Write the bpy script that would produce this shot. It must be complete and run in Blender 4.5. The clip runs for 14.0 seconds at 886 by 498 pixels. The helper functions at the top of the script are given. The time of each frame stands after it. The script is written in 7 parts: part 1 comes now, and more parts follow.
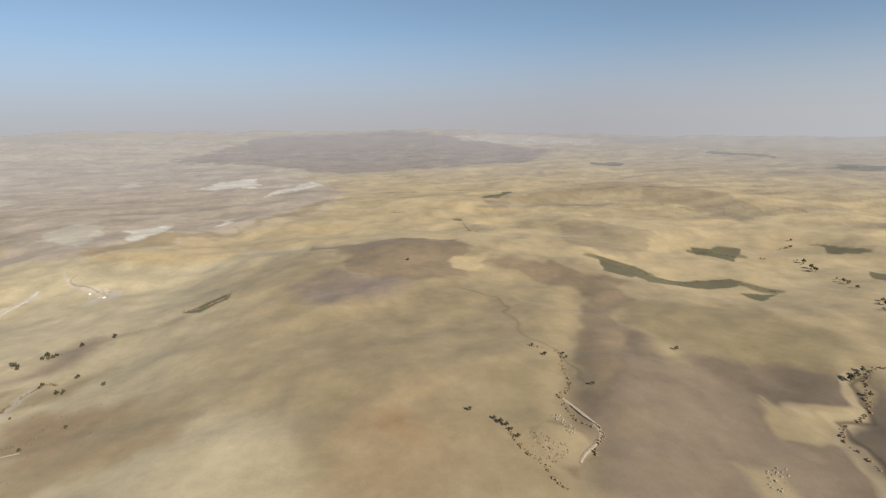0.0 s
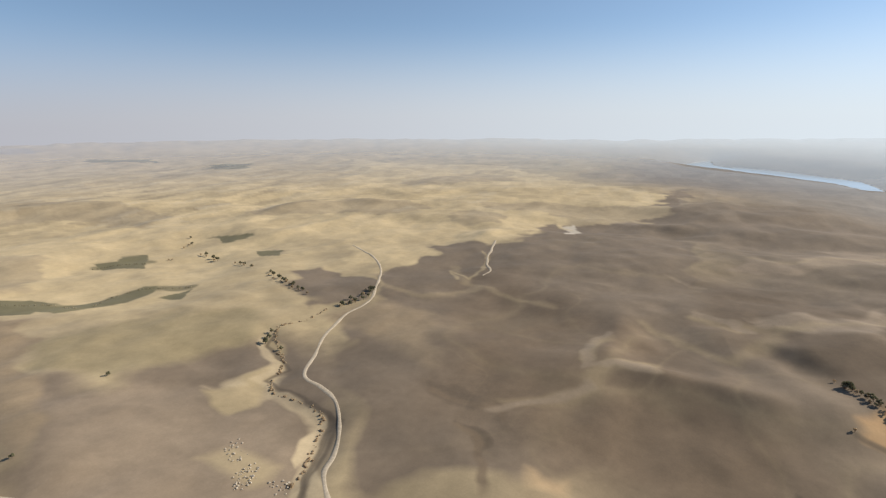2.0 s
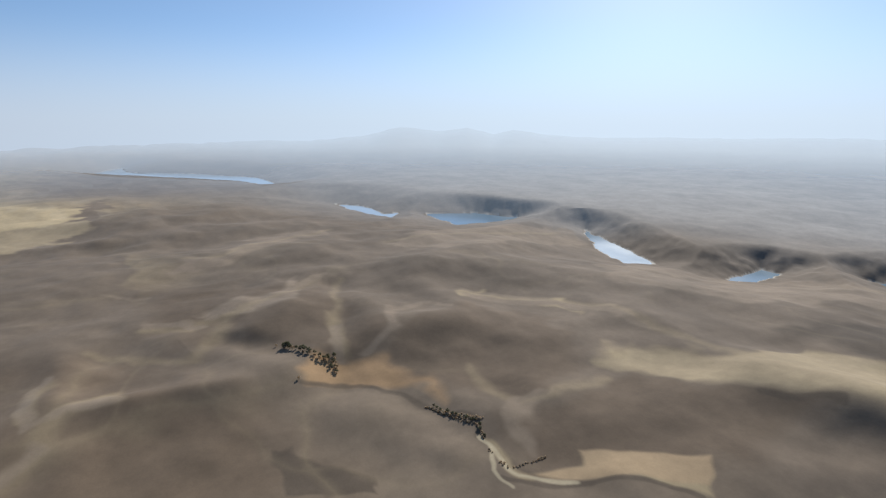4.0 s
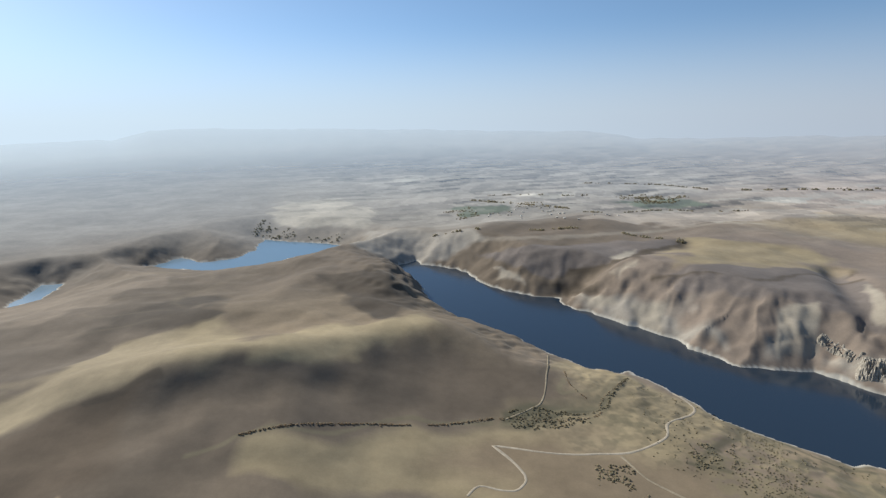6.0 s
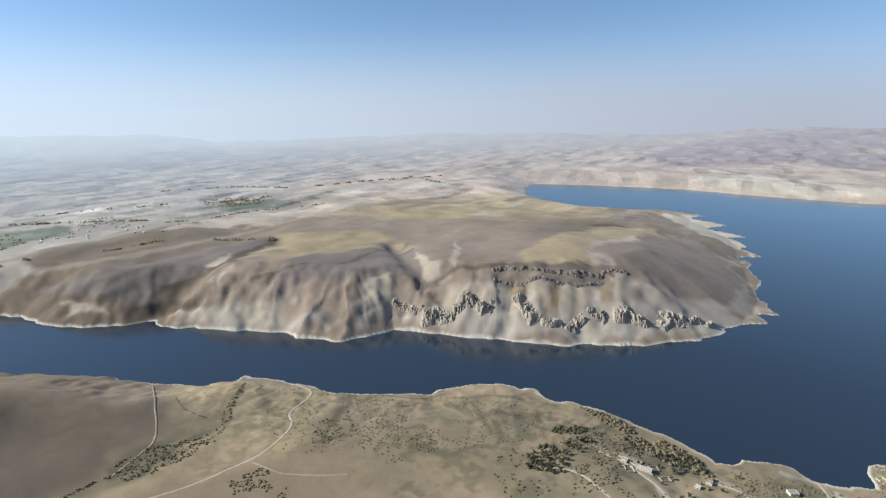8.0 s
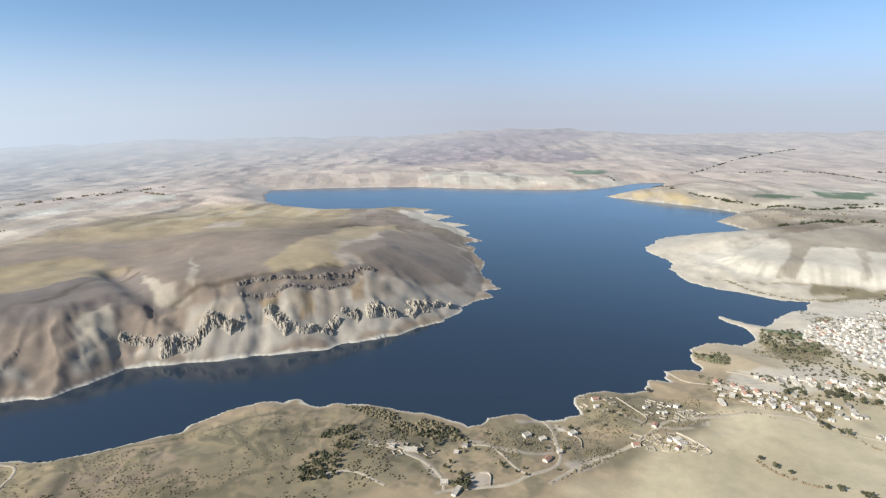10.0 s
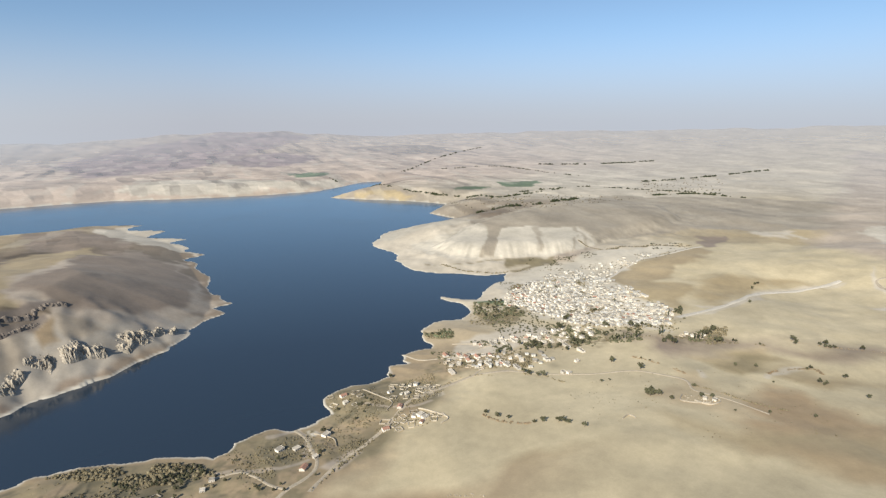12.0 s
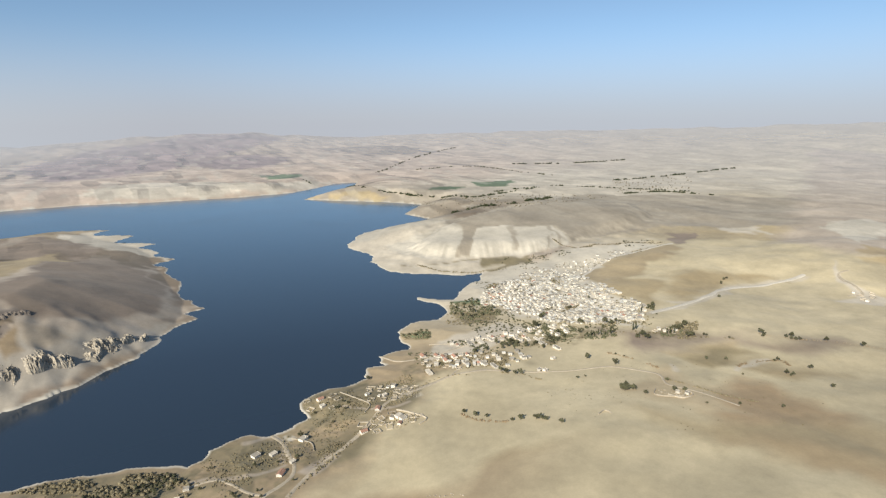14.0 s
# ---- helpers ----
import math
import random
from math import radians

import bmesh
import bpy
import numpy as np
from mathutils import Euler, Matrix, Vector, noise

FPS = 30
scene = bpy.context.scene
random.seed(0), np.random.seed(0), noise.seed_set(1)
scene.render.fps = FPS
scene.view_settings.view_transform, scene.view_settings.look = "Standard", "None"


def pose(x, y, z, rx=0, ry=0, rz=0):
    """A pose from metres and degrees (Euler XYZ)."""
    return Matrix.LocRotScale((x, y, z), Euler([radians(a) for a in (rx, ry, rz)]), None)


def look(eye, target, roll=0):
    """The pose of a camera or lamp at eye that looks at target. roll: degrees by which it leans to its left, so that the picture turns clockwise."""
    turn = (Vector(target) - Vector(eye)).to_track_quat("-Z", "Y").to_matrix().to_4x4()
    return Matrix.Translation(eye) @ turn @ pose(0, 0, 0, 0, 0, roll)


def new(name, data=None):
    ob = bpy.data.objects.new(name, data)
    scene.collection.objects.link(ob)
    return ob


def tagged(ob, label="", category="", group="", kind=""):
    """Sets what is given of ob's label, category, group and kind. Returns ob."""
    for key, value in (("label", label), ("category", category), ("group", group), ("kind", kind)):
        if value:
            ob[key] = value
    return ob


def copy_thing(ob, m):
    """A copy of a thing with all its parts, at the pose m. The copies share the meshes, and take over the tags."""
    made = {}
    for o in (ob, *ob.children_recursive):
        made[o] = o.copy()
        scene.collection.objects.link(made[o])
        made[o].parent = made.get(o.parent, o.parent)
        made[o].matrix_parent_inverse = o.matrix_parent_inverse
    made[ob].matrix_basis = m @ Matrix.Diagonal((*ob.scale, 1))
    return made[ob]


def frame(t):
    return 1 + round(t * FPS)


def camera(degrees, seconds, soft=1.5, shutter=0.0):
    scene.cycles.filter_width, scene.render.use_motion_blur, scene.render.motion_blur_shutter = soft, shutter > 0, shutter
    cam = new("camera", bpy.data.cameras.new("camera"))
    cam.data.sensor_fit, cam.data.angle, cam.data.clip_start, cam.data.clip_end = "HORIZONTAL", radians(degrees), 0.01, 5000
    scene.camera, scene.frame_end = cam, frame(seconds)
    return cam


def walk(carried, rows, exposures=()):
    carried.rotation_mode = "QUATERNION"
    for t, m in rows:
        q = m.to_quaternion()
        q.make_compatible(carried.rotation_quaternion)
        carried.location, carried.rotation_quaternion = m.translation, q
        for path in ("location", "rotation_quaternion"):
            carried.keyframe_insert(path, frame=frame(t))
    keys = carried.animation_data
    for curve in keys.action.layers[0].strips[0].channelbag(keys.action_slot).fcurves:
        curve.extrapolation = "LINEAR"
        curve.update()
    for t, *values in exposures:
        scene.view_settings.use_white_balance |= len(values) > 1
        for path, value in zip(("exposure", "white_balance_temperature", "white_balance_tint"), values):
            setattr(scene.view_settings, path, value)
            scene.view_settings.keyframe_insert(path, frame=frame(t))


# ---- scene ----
H = 300.0  # height of the hovering camera over the lake
cam = camera(78.87, 14.0, soft=1.3)
# seconds, yaw, pitch, roll: the camera turns on the spot
PATH = [
    (0, -0.63, -13.71, -1.03),
    (0.5, -16.47, -13.71, -1.20),
    (1, -31.35, -13.82, -1.21),
    (1.5, -44.82, -13.93, -0.97),
    (2, -59.81, -13.96, -0.61),
    (2.5, -74.25, -13.98, -0.37),
    (3, -89.51, -13.89, -0.25),
    (3.5, -103.18, -13.78, 0.02),
    (4, -116.72, -13.64, 0.13),
    (4.2, -121.56, -13.59, 0.12),
    (6.3, -194.50, -14.03, -1.03),
    (6.5, -198.87, -14.07, -0.95),
    (7, -208.98, -14.17, -0.86),
    (7.5, -219.36, -14.20, -0.65),
    (8, -228.71, -14.21, -0.42),
    (8.2, -232.58, -14.17, -0.37),
    (10.3, -260.47, -14.01, -0.24),
    (10.5, -263.93, -14.01, -0.12),
    (11, -272.11, -13.94, -0.08),
    (11.5, -280.36, -13.87, -0.05),
    (12, -284.75, -13.83, -0.15),
    (12.5, -286.10, -13.82, -0.24),
    (13, -286.75, -13.82, -0.30),
    (13.5, -287.18, -13.81, -0.33),
    (14, -287.41, -13.80, -0.40),
]
# seconds, stops, kelvin, tint: the picture is a little cooler towards the sun and over the gorge
EXPOSURES = [(0, 0.06, 7050, 7), (1.5, 0.2, 6850, 8), (3.0, 0.24, 6550, 8), (4.0, 0.0, 6080, 8), (6.5, 0.04, 6100, 4), (8.0, 0.31, 6080, 5), (10.5, 0.44, 6250, 5), (12.0, 0.34, 6560, 5), (14.0, 0.31, 6630, 4)]
walk(cam, [(t, pose(0, 0, H, 90 + p, 0, y) @ pose(0, 0, 0, 0, 0, r)) for t, y, p, r in PATH], EXPOSURES)

# ---- sky and sun ----
SUN_AZ, SUN_EL = 138.0, 31.0  # degrees clockwise from +y, degrees above the horizon
world = bpy.data.worlds.new("world")
scene.world = world
world.use_nodes = True
wn = world.node_tree.nodes
wn.clear()
sky = wn.new("ShaderNodeTexSky")
sky.sky_type = "NISHITA"
sky.sun_disc = False
sky.sun_elevation = radians(SUN_EL)
sky.sun_rotation = radians(SUN_AZ)
sky.altitude = 1200
sky.air_density = 1.0
sky.dust_density = 0.6
sky.ozone_density = 1.6
# haze lifts the low sky: the directions near the horizon take the tone of the air a little higher up
where = wn.new("ShaderNodeTexCoord")
split = wn.new("ShaderNodeSeparateXYZ")
join = wn.new("ShaderNodeCombineXYZ")
lift = wn.new("ShaderNodeMath")
lift.operation = "MAXIMUM"
lift.inputs[1].default_value = 0.0
raise_ = wn.new("ShaderNodeMath")
raise_.operation = "MULTIPLY_ADD"
raise_.inputs[1].default_value = 1.0
raise_.inputs[2].default_value = 0.10
wl = world.node_tree.links
wl.new(where.outputs["Generated"], split.inputs[0])
wl.new(split.outputs["Z"], lift.inputs[0])
wl.new(lift.outputs[0], raise_.inputs[0])
wl.new(split.outputs["X"], join.inputs["X"])
wl.new(split.outputs["Y"], join.inputs["Y"])
wl.new(raise_.outputs[0], join.inputs["Z"])
wl.new(join.outputs[0], sky.inputs["Vector"])
# pale dust haze over the skyline
veil = wn.new("ShaderNodeMapRange")
veil.interpolation_type = "SMOOTHSTEP"
veil.inputs[1].default_value, veil.inputs[2].default_value = -0.02, 0.16
veil.inputs[3].default_value, veil.inputs[4].default_value = 0.85, 0.0
wl.new(split.outputs["Z"], veil.inputs[0])
mix = wn.new("ShaderNodeMix")
mix.data_type = "RGBA"
# the haze is brighter towards the sun
toward = wn.new("ShaderNodeVectorMath")
toward.operation = "DOT_PRODUCT"
toward.inputs[1].default_value = (math.sin(radians(SUN_AZ)), math.cos(radians(SUN_AZ)), 0)
wl.new(where.outputs["Generated"], toward.inputs[0])
glow = wn.new("ShaderNodeMapRange")
glow.inputs[1].default_value, glow.inputs[2].default_value = -0.55, 1.0
glow.inputs[3].default_value, glow.inputs[4].default_value = 0.0, 1.0
wl.new(toward.outputs["Value"], glow.inputs[0])
haze = wn.new("ShaderNodeMix")
haze.data_type = "RGBA"
haze.inputs["A"].default_value = (3.2, 3.0, 3.4, 1)
wl.new(glow.outputs[0], haze.inputs["Factor"])
# over the land the air is bluer and less bright than the sky behind it
below = wn.new("ShaderNodeMapRange")
below.inputs[1].default_value, below.inputs[2].default_value = -0.085, -0.05
below.inputs[3].default_value, below.inputs[4].default_value = 1.0, 0.0
wl.new(split.outputs["Z"], below.inputs[0])
low_air = wn.new("ShaderNodeMix")
low_air.data_type = "RGBA"
low_air.inputs["A"].default_value = (5.5, 6.0, 6.7, 1)
low_air.inputs["B"].default_value = (3.4, 4.0, 4.9, 1)
wl.new(below.outputs[0], low_air.inputs["Factor"])
wl.new(low_air.outputs["Result"], haze.inputs["B"])
wl.new(haze.outputs["Result"], mix.inputs["B"])
wl.new(veil.outputs[0], mix.inputs["Factor"])
wl.new(sky.outputs[0], mix.inputs["A"])
back = wn.new("ShaderNodeBackground")
back.inputs["Strength"].default_value = 0.12
wout = wn.new("ShaderNodeOutputWorld")
wl.new(mix.outputs["Result"], back.inputs["Color"])
wl.new(back.outputs[0], wout.inputs[0])
sun = new("sun", bpy.data.lights.new("sun", "SUN"))
sun.data.energy = 5.0
sun.data.angle = radians(0.6)
sun.data.color = (1.0, 0.94, 0.86)
a, e = radians(SUN_AZ), radians(SUN_EL)
sun.matrix_world = look((0, 0, 900), (-math.sin(a) * math.cos(e), -math.cos(a) * math.cos(e), 900 - math.sin(e)))

# ---- materials ----
def material(name, colour, rough=0.9, metal=0.0, spec=0.3):
    m = bpy.data.materials.new(name)
    m.use_nodes = True
    b = m.node_tree.nodes["Principled BSDF"]
    b.inputs["Base Color"].default_value = (*colour, 1)
    b.inputs["Roughness"].default_value = rough
    b.inputs["Metallic"].default_value = metal
    b.inputs["Specular IOR Level"].default_value = spec
    return m, m.node_tree, b


def noise_node(tree, scale, detail=6, rough=0.6, coords="Object"):
    c = tree.nodes.new("ShaderNodeTexCoord")
    n = tree.nodes.new("ShaderNodeTexNoise")
    n.inputs["Scale"].default_value = scale
    n.inputs["Detail"].default_value = detail
    n.inputs["Roughness"].default_value = rough
    tree.links.new(c.outputs[coords], n.inputs["Vector"])
    return n.outputs["Fac"]


def spread(tree, fac, low, high, a=0.3, b=0.7):
    """Stretches fac from a..b to low..high."""
    r = tree.nodes.new("ShaderNodeMapRange")
    r.inputs[1].default_value, r.inputs[2].default_value = a, b
    r.inputs[3].default_value, r.inputs[4].default_value = low, high
    tree.links.new(fac, r.inputs[0])
    return r.outputs[0]


def times(tree, colour, fac):
    m = tree.nodes.new("ShaderNodeVectorMath")
    m.operation = "SCALE"
    tree.links.new(colour, m.inputs[0])
    tree.links.new(fac, m.inputs["Scale"])
    return m.outputs[0]


def bump(tree, b, fac, strength, distance):
    n = tree.nodes.new("ShaderNodeBump")
    n.inputs["Strength"].default_value = strength
    n.inputs["Distance"].default_value = distance
    tree.links.new(fac, n.inputs["Height"])
    tree.links.new(n.outputs[0], b.inputs["Normal"])


def varied(name, colour, scales, amount=0.25, rough=0.9, spec=0.3, relief=0.0, random_tint=0.0):
    """A surface whose tone wanders at several scales (cycles a metre), with fine relief."""
    m, tree, b = material(name, colour, rough, 0.0, spec)
    rgb = tree.nodes.new("ShaderNodeRGB")
    rgb.outputs[0].default_value = (*colour, 1)
    out = rgb.outputs[0]
    for s in scales:
        out = times(tree, out, spread(tree, noise_node(tree, s), 1 - amount, 1 + amount))
    if random_tint:
        info = tree.nodes.new("ShaderNodeObjectInfo")
        out = times(tree, out, spread(tree, info.outputs["Random"], 1 - random_tint, 1 + random_tint, 0, 1))
    tree.links.new(out, b.inputs["Base Color"])
    if relief:
        bump(tree, b, noise_node(tree, scales[-1] * 2), 0.6, relief)
    return m


# the open ground: the soil of each place comes with the mesh, the grain is added here
GROUND, tree, b = material("steppe_ground", (0.3, 0.22, 0.14), 0.95, 0.0, 0.15)
soil = tree.nodes.new("ShaderNodeAttribute")
soil.attribute_name = "soil"
out = soil.outputs["Color"]
for s, amount in ((0.006, 0.10), (0.03, 0.07), (0.12, 0.045), (0.6, 0.05)):
    out = times(tree, out, spread(tree, noise_node(tree, s, 5, 0.65), 1 - amount, 1 + amount))
tree.links.new(out, b.inputs["Base Color"])
b.inputs["Sheen Weight"].default_value = 0.05
b.inputs["Sheen Roughness"].default_value = 0.5
b.inputs["Sheen Tint"].default_value = (1.0, 0.95, 0.9, 1)
bump(tree, b, noise_node(tree, 0.05, 4, 0.5), 0.3, 1.2)

# painted haze: the land turns ever more transparent towards the skyline, like dusty air
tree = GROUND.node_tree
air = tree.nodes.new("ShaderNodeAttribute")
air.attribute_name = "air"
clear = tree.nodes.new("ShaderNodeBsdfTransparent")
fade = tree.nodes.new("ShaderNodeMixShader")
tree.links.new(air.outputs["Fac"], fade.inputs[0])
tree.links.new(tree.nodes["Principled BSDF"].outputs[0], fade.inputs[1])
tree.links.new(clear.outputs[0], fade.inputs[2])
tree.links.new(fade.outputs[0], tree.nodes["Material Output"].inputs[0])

WATER, tree, b = material("lake_water", (0.027, 0.040, 0.057), 0.08, 0.0, 0.9)
b.inputs["IOR"].default_value = 1.37
bump(tree, b, noise_node(tree, 0.35, 4, 0.6), 0.05, 0.15)
tree.links.new(spread(tree, noise_node(tree, 0.004, 3), 0.10, 0.18), b.inputs["Roughness"])

# haze and sky reflection painted into the colour: paler towards the far west end
where = tree.nodes.new("ShaderNodeTexCoord")
split = tree.nodes.new("ShaderNodeSeparateXYZ")
tree.links.new(where.outputs["Object"], split.inputs[0])
far_haze = tree.nodes.new("ShaderNodeMix")
far_haze.data_type = "RGBA"
far_haze.inputs["A"].default_value, far_haze.inputs["B"].default_value = (0.023, 0.035, 0.051, 1), (0.075, 0.125, 0.175, 1)
tree.links.new(spread(tree, split.outputs["X"], 1.0, 0.0, -1900, -700), far_haze.inputs["Factor"])
tree.links.new(far_haze.outputs["Result"], b.inputs["Base Color"])

# nearer reaches and lower lake: haze and reflected sky lightened into the base colour
MID_WATER, tree, b = material("hazy_blue_water", (0.17, 0.25, 0.31), 0.12, 0.0, 0.5)
b.inputs["IOR"].default_value = 1.33
bump(tree, b, noise_node(tree, 0.2, 3, 0.5), 0.2, 0.15)
tree.links.new(spread(tree, noise_node(tree, 0.004, 3), 0.12, 0.22), b.inputs["Roughness"])

# far reaches: the bright reflected sky painted in as a pale base colour
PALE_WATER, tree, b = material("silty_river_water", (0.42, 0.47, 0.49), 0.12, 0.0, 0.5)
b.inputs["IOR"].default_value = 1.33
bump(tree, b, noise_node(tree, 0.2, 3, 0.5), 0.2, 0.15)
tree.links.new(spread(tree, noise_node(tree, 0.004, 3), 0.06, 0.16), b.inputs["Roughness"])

# ---- the lie of the land ----
def lattice(ix, iy, seed):
    h = (ix.astype(np.int64) * 374761393 + iy.astype(np.int64) * 668265263 + seed * 974711) & 0xFFFFFFFF
    h = ((h ^ (h >> 13)) * 1274126177) & 0xFFFFFFFF
    return ((h ^ (h >> 16)) & 0xFFFFFF) / float(0xFFFFFF) * 2 - 1


def waves(x, y, size, seed=0):
    """Smooth noise of about -1..1 with humps about size metres apart."""
    x, y = np.asarray(x, float) / size, np.asarray(y, float) / size
    ix, iy = np.floor(x), np.floor(y)
    u, v = x - ix, y - iy
    u, v = u * u * u * (u * (u * 6 - 15) + 10), v * v * v * (v * (v * 6 - 15) + 10)
    a, b = lattice(ix, iy, seed), lattice(ix + 1, iy, seed)
    c, d = lattice(ix, iy + 1, seed), lattice(ix + 1, iy + 1, seed)
    return (a * (1 - u) + b * u) * (1 - v) + (c * (1 - u) + d * u) * v


def shore_of(outline, x, y):
    """Distance to an outline, below zero inside it, and the length along it."""
    best, along, inside = np.full(x.shape, 1e9), np.zeros(x.shape), np.zeros(x.shape, bool)
    run = 0.0
    for (ax, ay), (bx, by) in zip(outline, outline[1:] + outline[:1]):
        dx, dy = bx - ax, by - ay
        size = math.hypot(dx, dy) + 1e-9
        t = np.clip(((x - ax) * dx + (y - ay) * dy) / size ** 2, 0, 1)
        d = (x - ax - t * dx) ** 2 + (y - ay - t * dy) ** 2
        near = d < best
        best, along = np.where(near, d, best), np.where(near, run + t * size, along)
        if dy:
            inside ^= ((ay > y) != (by > y)) & (x < (y - ay) / dy * dx + ax)
        run += size
    best = np.sqrt(best)
    return np.where(inside, -best, best), along


def line_of(points, x, y):
    best = np.full(x.shape, 1e9)
    for (ax, ay), (bx, by) in zip(points, points[1:]):
        dx, dy = bx - ax, by - ay
        t = np.clip(((x - ax) * dx + (y - ay) * dy) / (dx * dx + dy * dy + 1e-9), 0, 1)
        best = np.minimum(best, (x - ax - t * dx) ** 2 + (y - ay - t * dy) ** 2)
    return np.sqrt(best)


near_shore = [(-19, -1069), (-57, -941), (-70, -835), (-103, -760), (-165, -695), (-210, -608), (-231, -581), (-274, -557), (-304, -526), (-318, -486), (-330, -447), (-353, -411), (-382, -379), (-390, -365), (-417, -354), (-455, -319), (-469, -283), (-463, -260), (-482, -210), (-481, -179), (-476, -145), (-468, -112), (-464, -94), (-489, -78), (-499, -50), (-493, -23), (-499, -3), (-517, 10), (-534, 5), (-557, 10), (-569, 41), (-578, 86)]
village_shore = [(-607, 90), (-612, 117), (-640, 113), (-647, 154), (-690, 148), (-713, 150), (-736, 180), (-737, 227), (-771, 246), (-805, 245), (-839, 215), (-845, 222), (-828, 262), (-820, 279), (-862, 305), (-918, 365), (-951, 381), (-946, 332), (-980, 268), (-1000, 221), (-1078, 186), (-1156, 198), (-1240, 158), (-1285, 159), (-1407, 216)]
inlet_shore = [(-1470, 348), (-1532, 453), (-1655, 386), (-1812, 495), (-1918, 375), (-2078, 102), (-2200, 176), (-2305, 304), (-2561, 380), (-2545, 284), (-2287, 69), (-2221, -148)]
far_shore = [(-2199, -432), (-2212, -677), (-2161, -854), (-2092, -1043), (-1994, -1228), (-1865, -1184), (-1709, -1078), (-1613, -924), (-1598, -766), (-1639, -653), (-1704, -554), (-1685, -441), (-1618, -482), (-1571, -355), (-1505, -397), (-1448, -277), (-1418, -324), (-1351, -262), (-1325, -270), (-1273, -222), (-1237, -252), (-1195, -223), (-1158, -220), (-1082, -186), (-1022, -179), (-969, -160), (-946, -145), (-899, -122), (-882, -149), (-857, -126), (-838, -152), (-804, -168), (-738, -184), (-660, -244), (-602, -317)]
gorge_shore = [(-546, -413), (-495, -526), (-453, -539), (-418, -551), (-408, -582), (-381, -609), (-387, -632), (-351, -690), (-284, -798), (-290, -826), (-245, -848), (-200, -877), (-173, -937), (-158, -1004), (-116, -1051), (-79, -1074), (-60, -1109)]
# the same shore without its spits and coves
calm_shore = [(-2199, -432), (-2212, -677), (-2161, -854), (-2092, -1043), (-1994, -1228), (-1865, -1184), (-1709, -1078), (-1613, -924), (-1598, -766), (-1639, -653), (-1704, -554), (-1618, -482), (-1505, -397), (-1418, -324), (-1325, -275), (-1237, -254), (-1158, -225), (-1022, -183), (-946, -155), (-882, -151), (-838, -154), (-804, -170), (-738, -186), (-660, -246), (-602, -319)]
LAKE = near_shore + village_shore + inlet_shore + far_shore + gorge_shore
CALM_LAKE = near_shore + village_shore + inlet_shore + calm_shore + gorge_shore
LOWER_LAKE = [(507, -1155), (473, -1149), (362, -1106), (277, -1125), (188, -1195), (98, -1232), (107, -1288), (200, -1330), (313, -1385), (306, -1269), (331, -1199), (401, -1180), (456, -1224)]
RIVER = [
    [(3478, 399), (3821, 265), (3501, 217), (3276, -110), (2924, -391), (2577, -435), (2616, -370), (2809, -300), (3051, -75), (3277, 210)],
    [(1875, -515), (1789, -588), (1603, -599), (1619, -653), (1547, -596), (1640, -556), (1784, -527)],
    [(1558, -714), (1502, -870), (1366, -955), (1346, -859), (1353, -727)],
    [(1129, -1003), (1017, -973), (908, -944), (784, -892), (821, -848), (930, -873)],
    [(651, -1058), (616, -1063), (605, -969), (639, -928)],
]
# x, y, height of the land away from the water, hilliness, width of the slope down to the shore
peninsula = [(-640, -480, 84, 6, 105), (-820, -430, 88, 5, 165), (-440, -740, 72, 8, 110), (-1000, -420, 66, 4, 210), (-1200, -480, 42, 4, 200), (-1420, -620, 30, 4, 160), (-330, -980, 58, 9, 110), (-650, -900, 66, 7, 120), (-1000, -950, 46, 6, 200), (-1500, -1300, 32, 4, 150), (-800, -1500, 32, 6, 150)]
south_plain = [(-800, -2200, 25, 5, 150), (-1800, -2600, 25, 5, 150), (0, -2200, 22, 4, 150), (-200, -1500, 24, 4, 120), (-300, -3200, 30, 6, 150), (700, -1700, 40, 5, 220), (1200, -1400, 50, 5, 200), (1900, -1300, 50, 5, 250), (1500, -2500, 50, 6, 150), (300, -1800, 30, 6, 150)]
river_banks = [(740, -1010, 38, 3, 74), (860, -1000, 40, 3, 74), (1000, -1070, 42, 3, 74), (1180, -1100, 44, 3, 82), (660, -1130, 38, 3, 74), (1480, -1020, 46, 3, 76), (640, -860, 44, 5, 320), (780, -800, 44, 5, 320), (900, -830, 42, 4, 320), (1060, -880, 44, 4, 320), (1240, -820, 44, 4, 340), (1400, -700, 44, 4, 360)]
gorge_hills = [(-10, -900, 68, 10, 55), (60, -620, 62, 10, 90), (170, -480, 70, 10, 120), (-80, -560, 30, 5, 100), (-120, -420, 17, 3, 110), (-230, -420, 14, 2, 90), (120, -850, 44, 8, 250), (260, -920, 36, 6, 260)]
shore_gardens = [(-380, -200, 14, 2, 110), (-420, -60, 14, 2, 110), (-300, -100, 22, 3, 150), (-430, 90, 15, 2, 120), (-560, 230, 17, 2, 130), (-700, 330, 16, 2, 130), (-880, 470, 18, 3, 120), (-280, 250, 48, 5, 160), (-480, 480, 40, 6, 160), (-720, 640, 36, 7, 160), (-1020, 640, 30, 5, 120)]
north_plain = [(-1280, 420, 44, 3, 150), (-1150, 300, 20, 3, 150), (-1400, 700, 44, 5, 150), (-1800, 1100, 28, 4, 150), (-2600, 900, 25, 4, 150), (-3000, -200, 30, 6, 200), (-2700, -1300, 40, 8, 250), (-1000, 1200, 42, 8, 150), (-600, 1000, 50, 10, 150), (-1000, 2200, 30, 6, 150), (0, 2200, 30, 8, 150), (0, 1400, 42, 10, 150)]
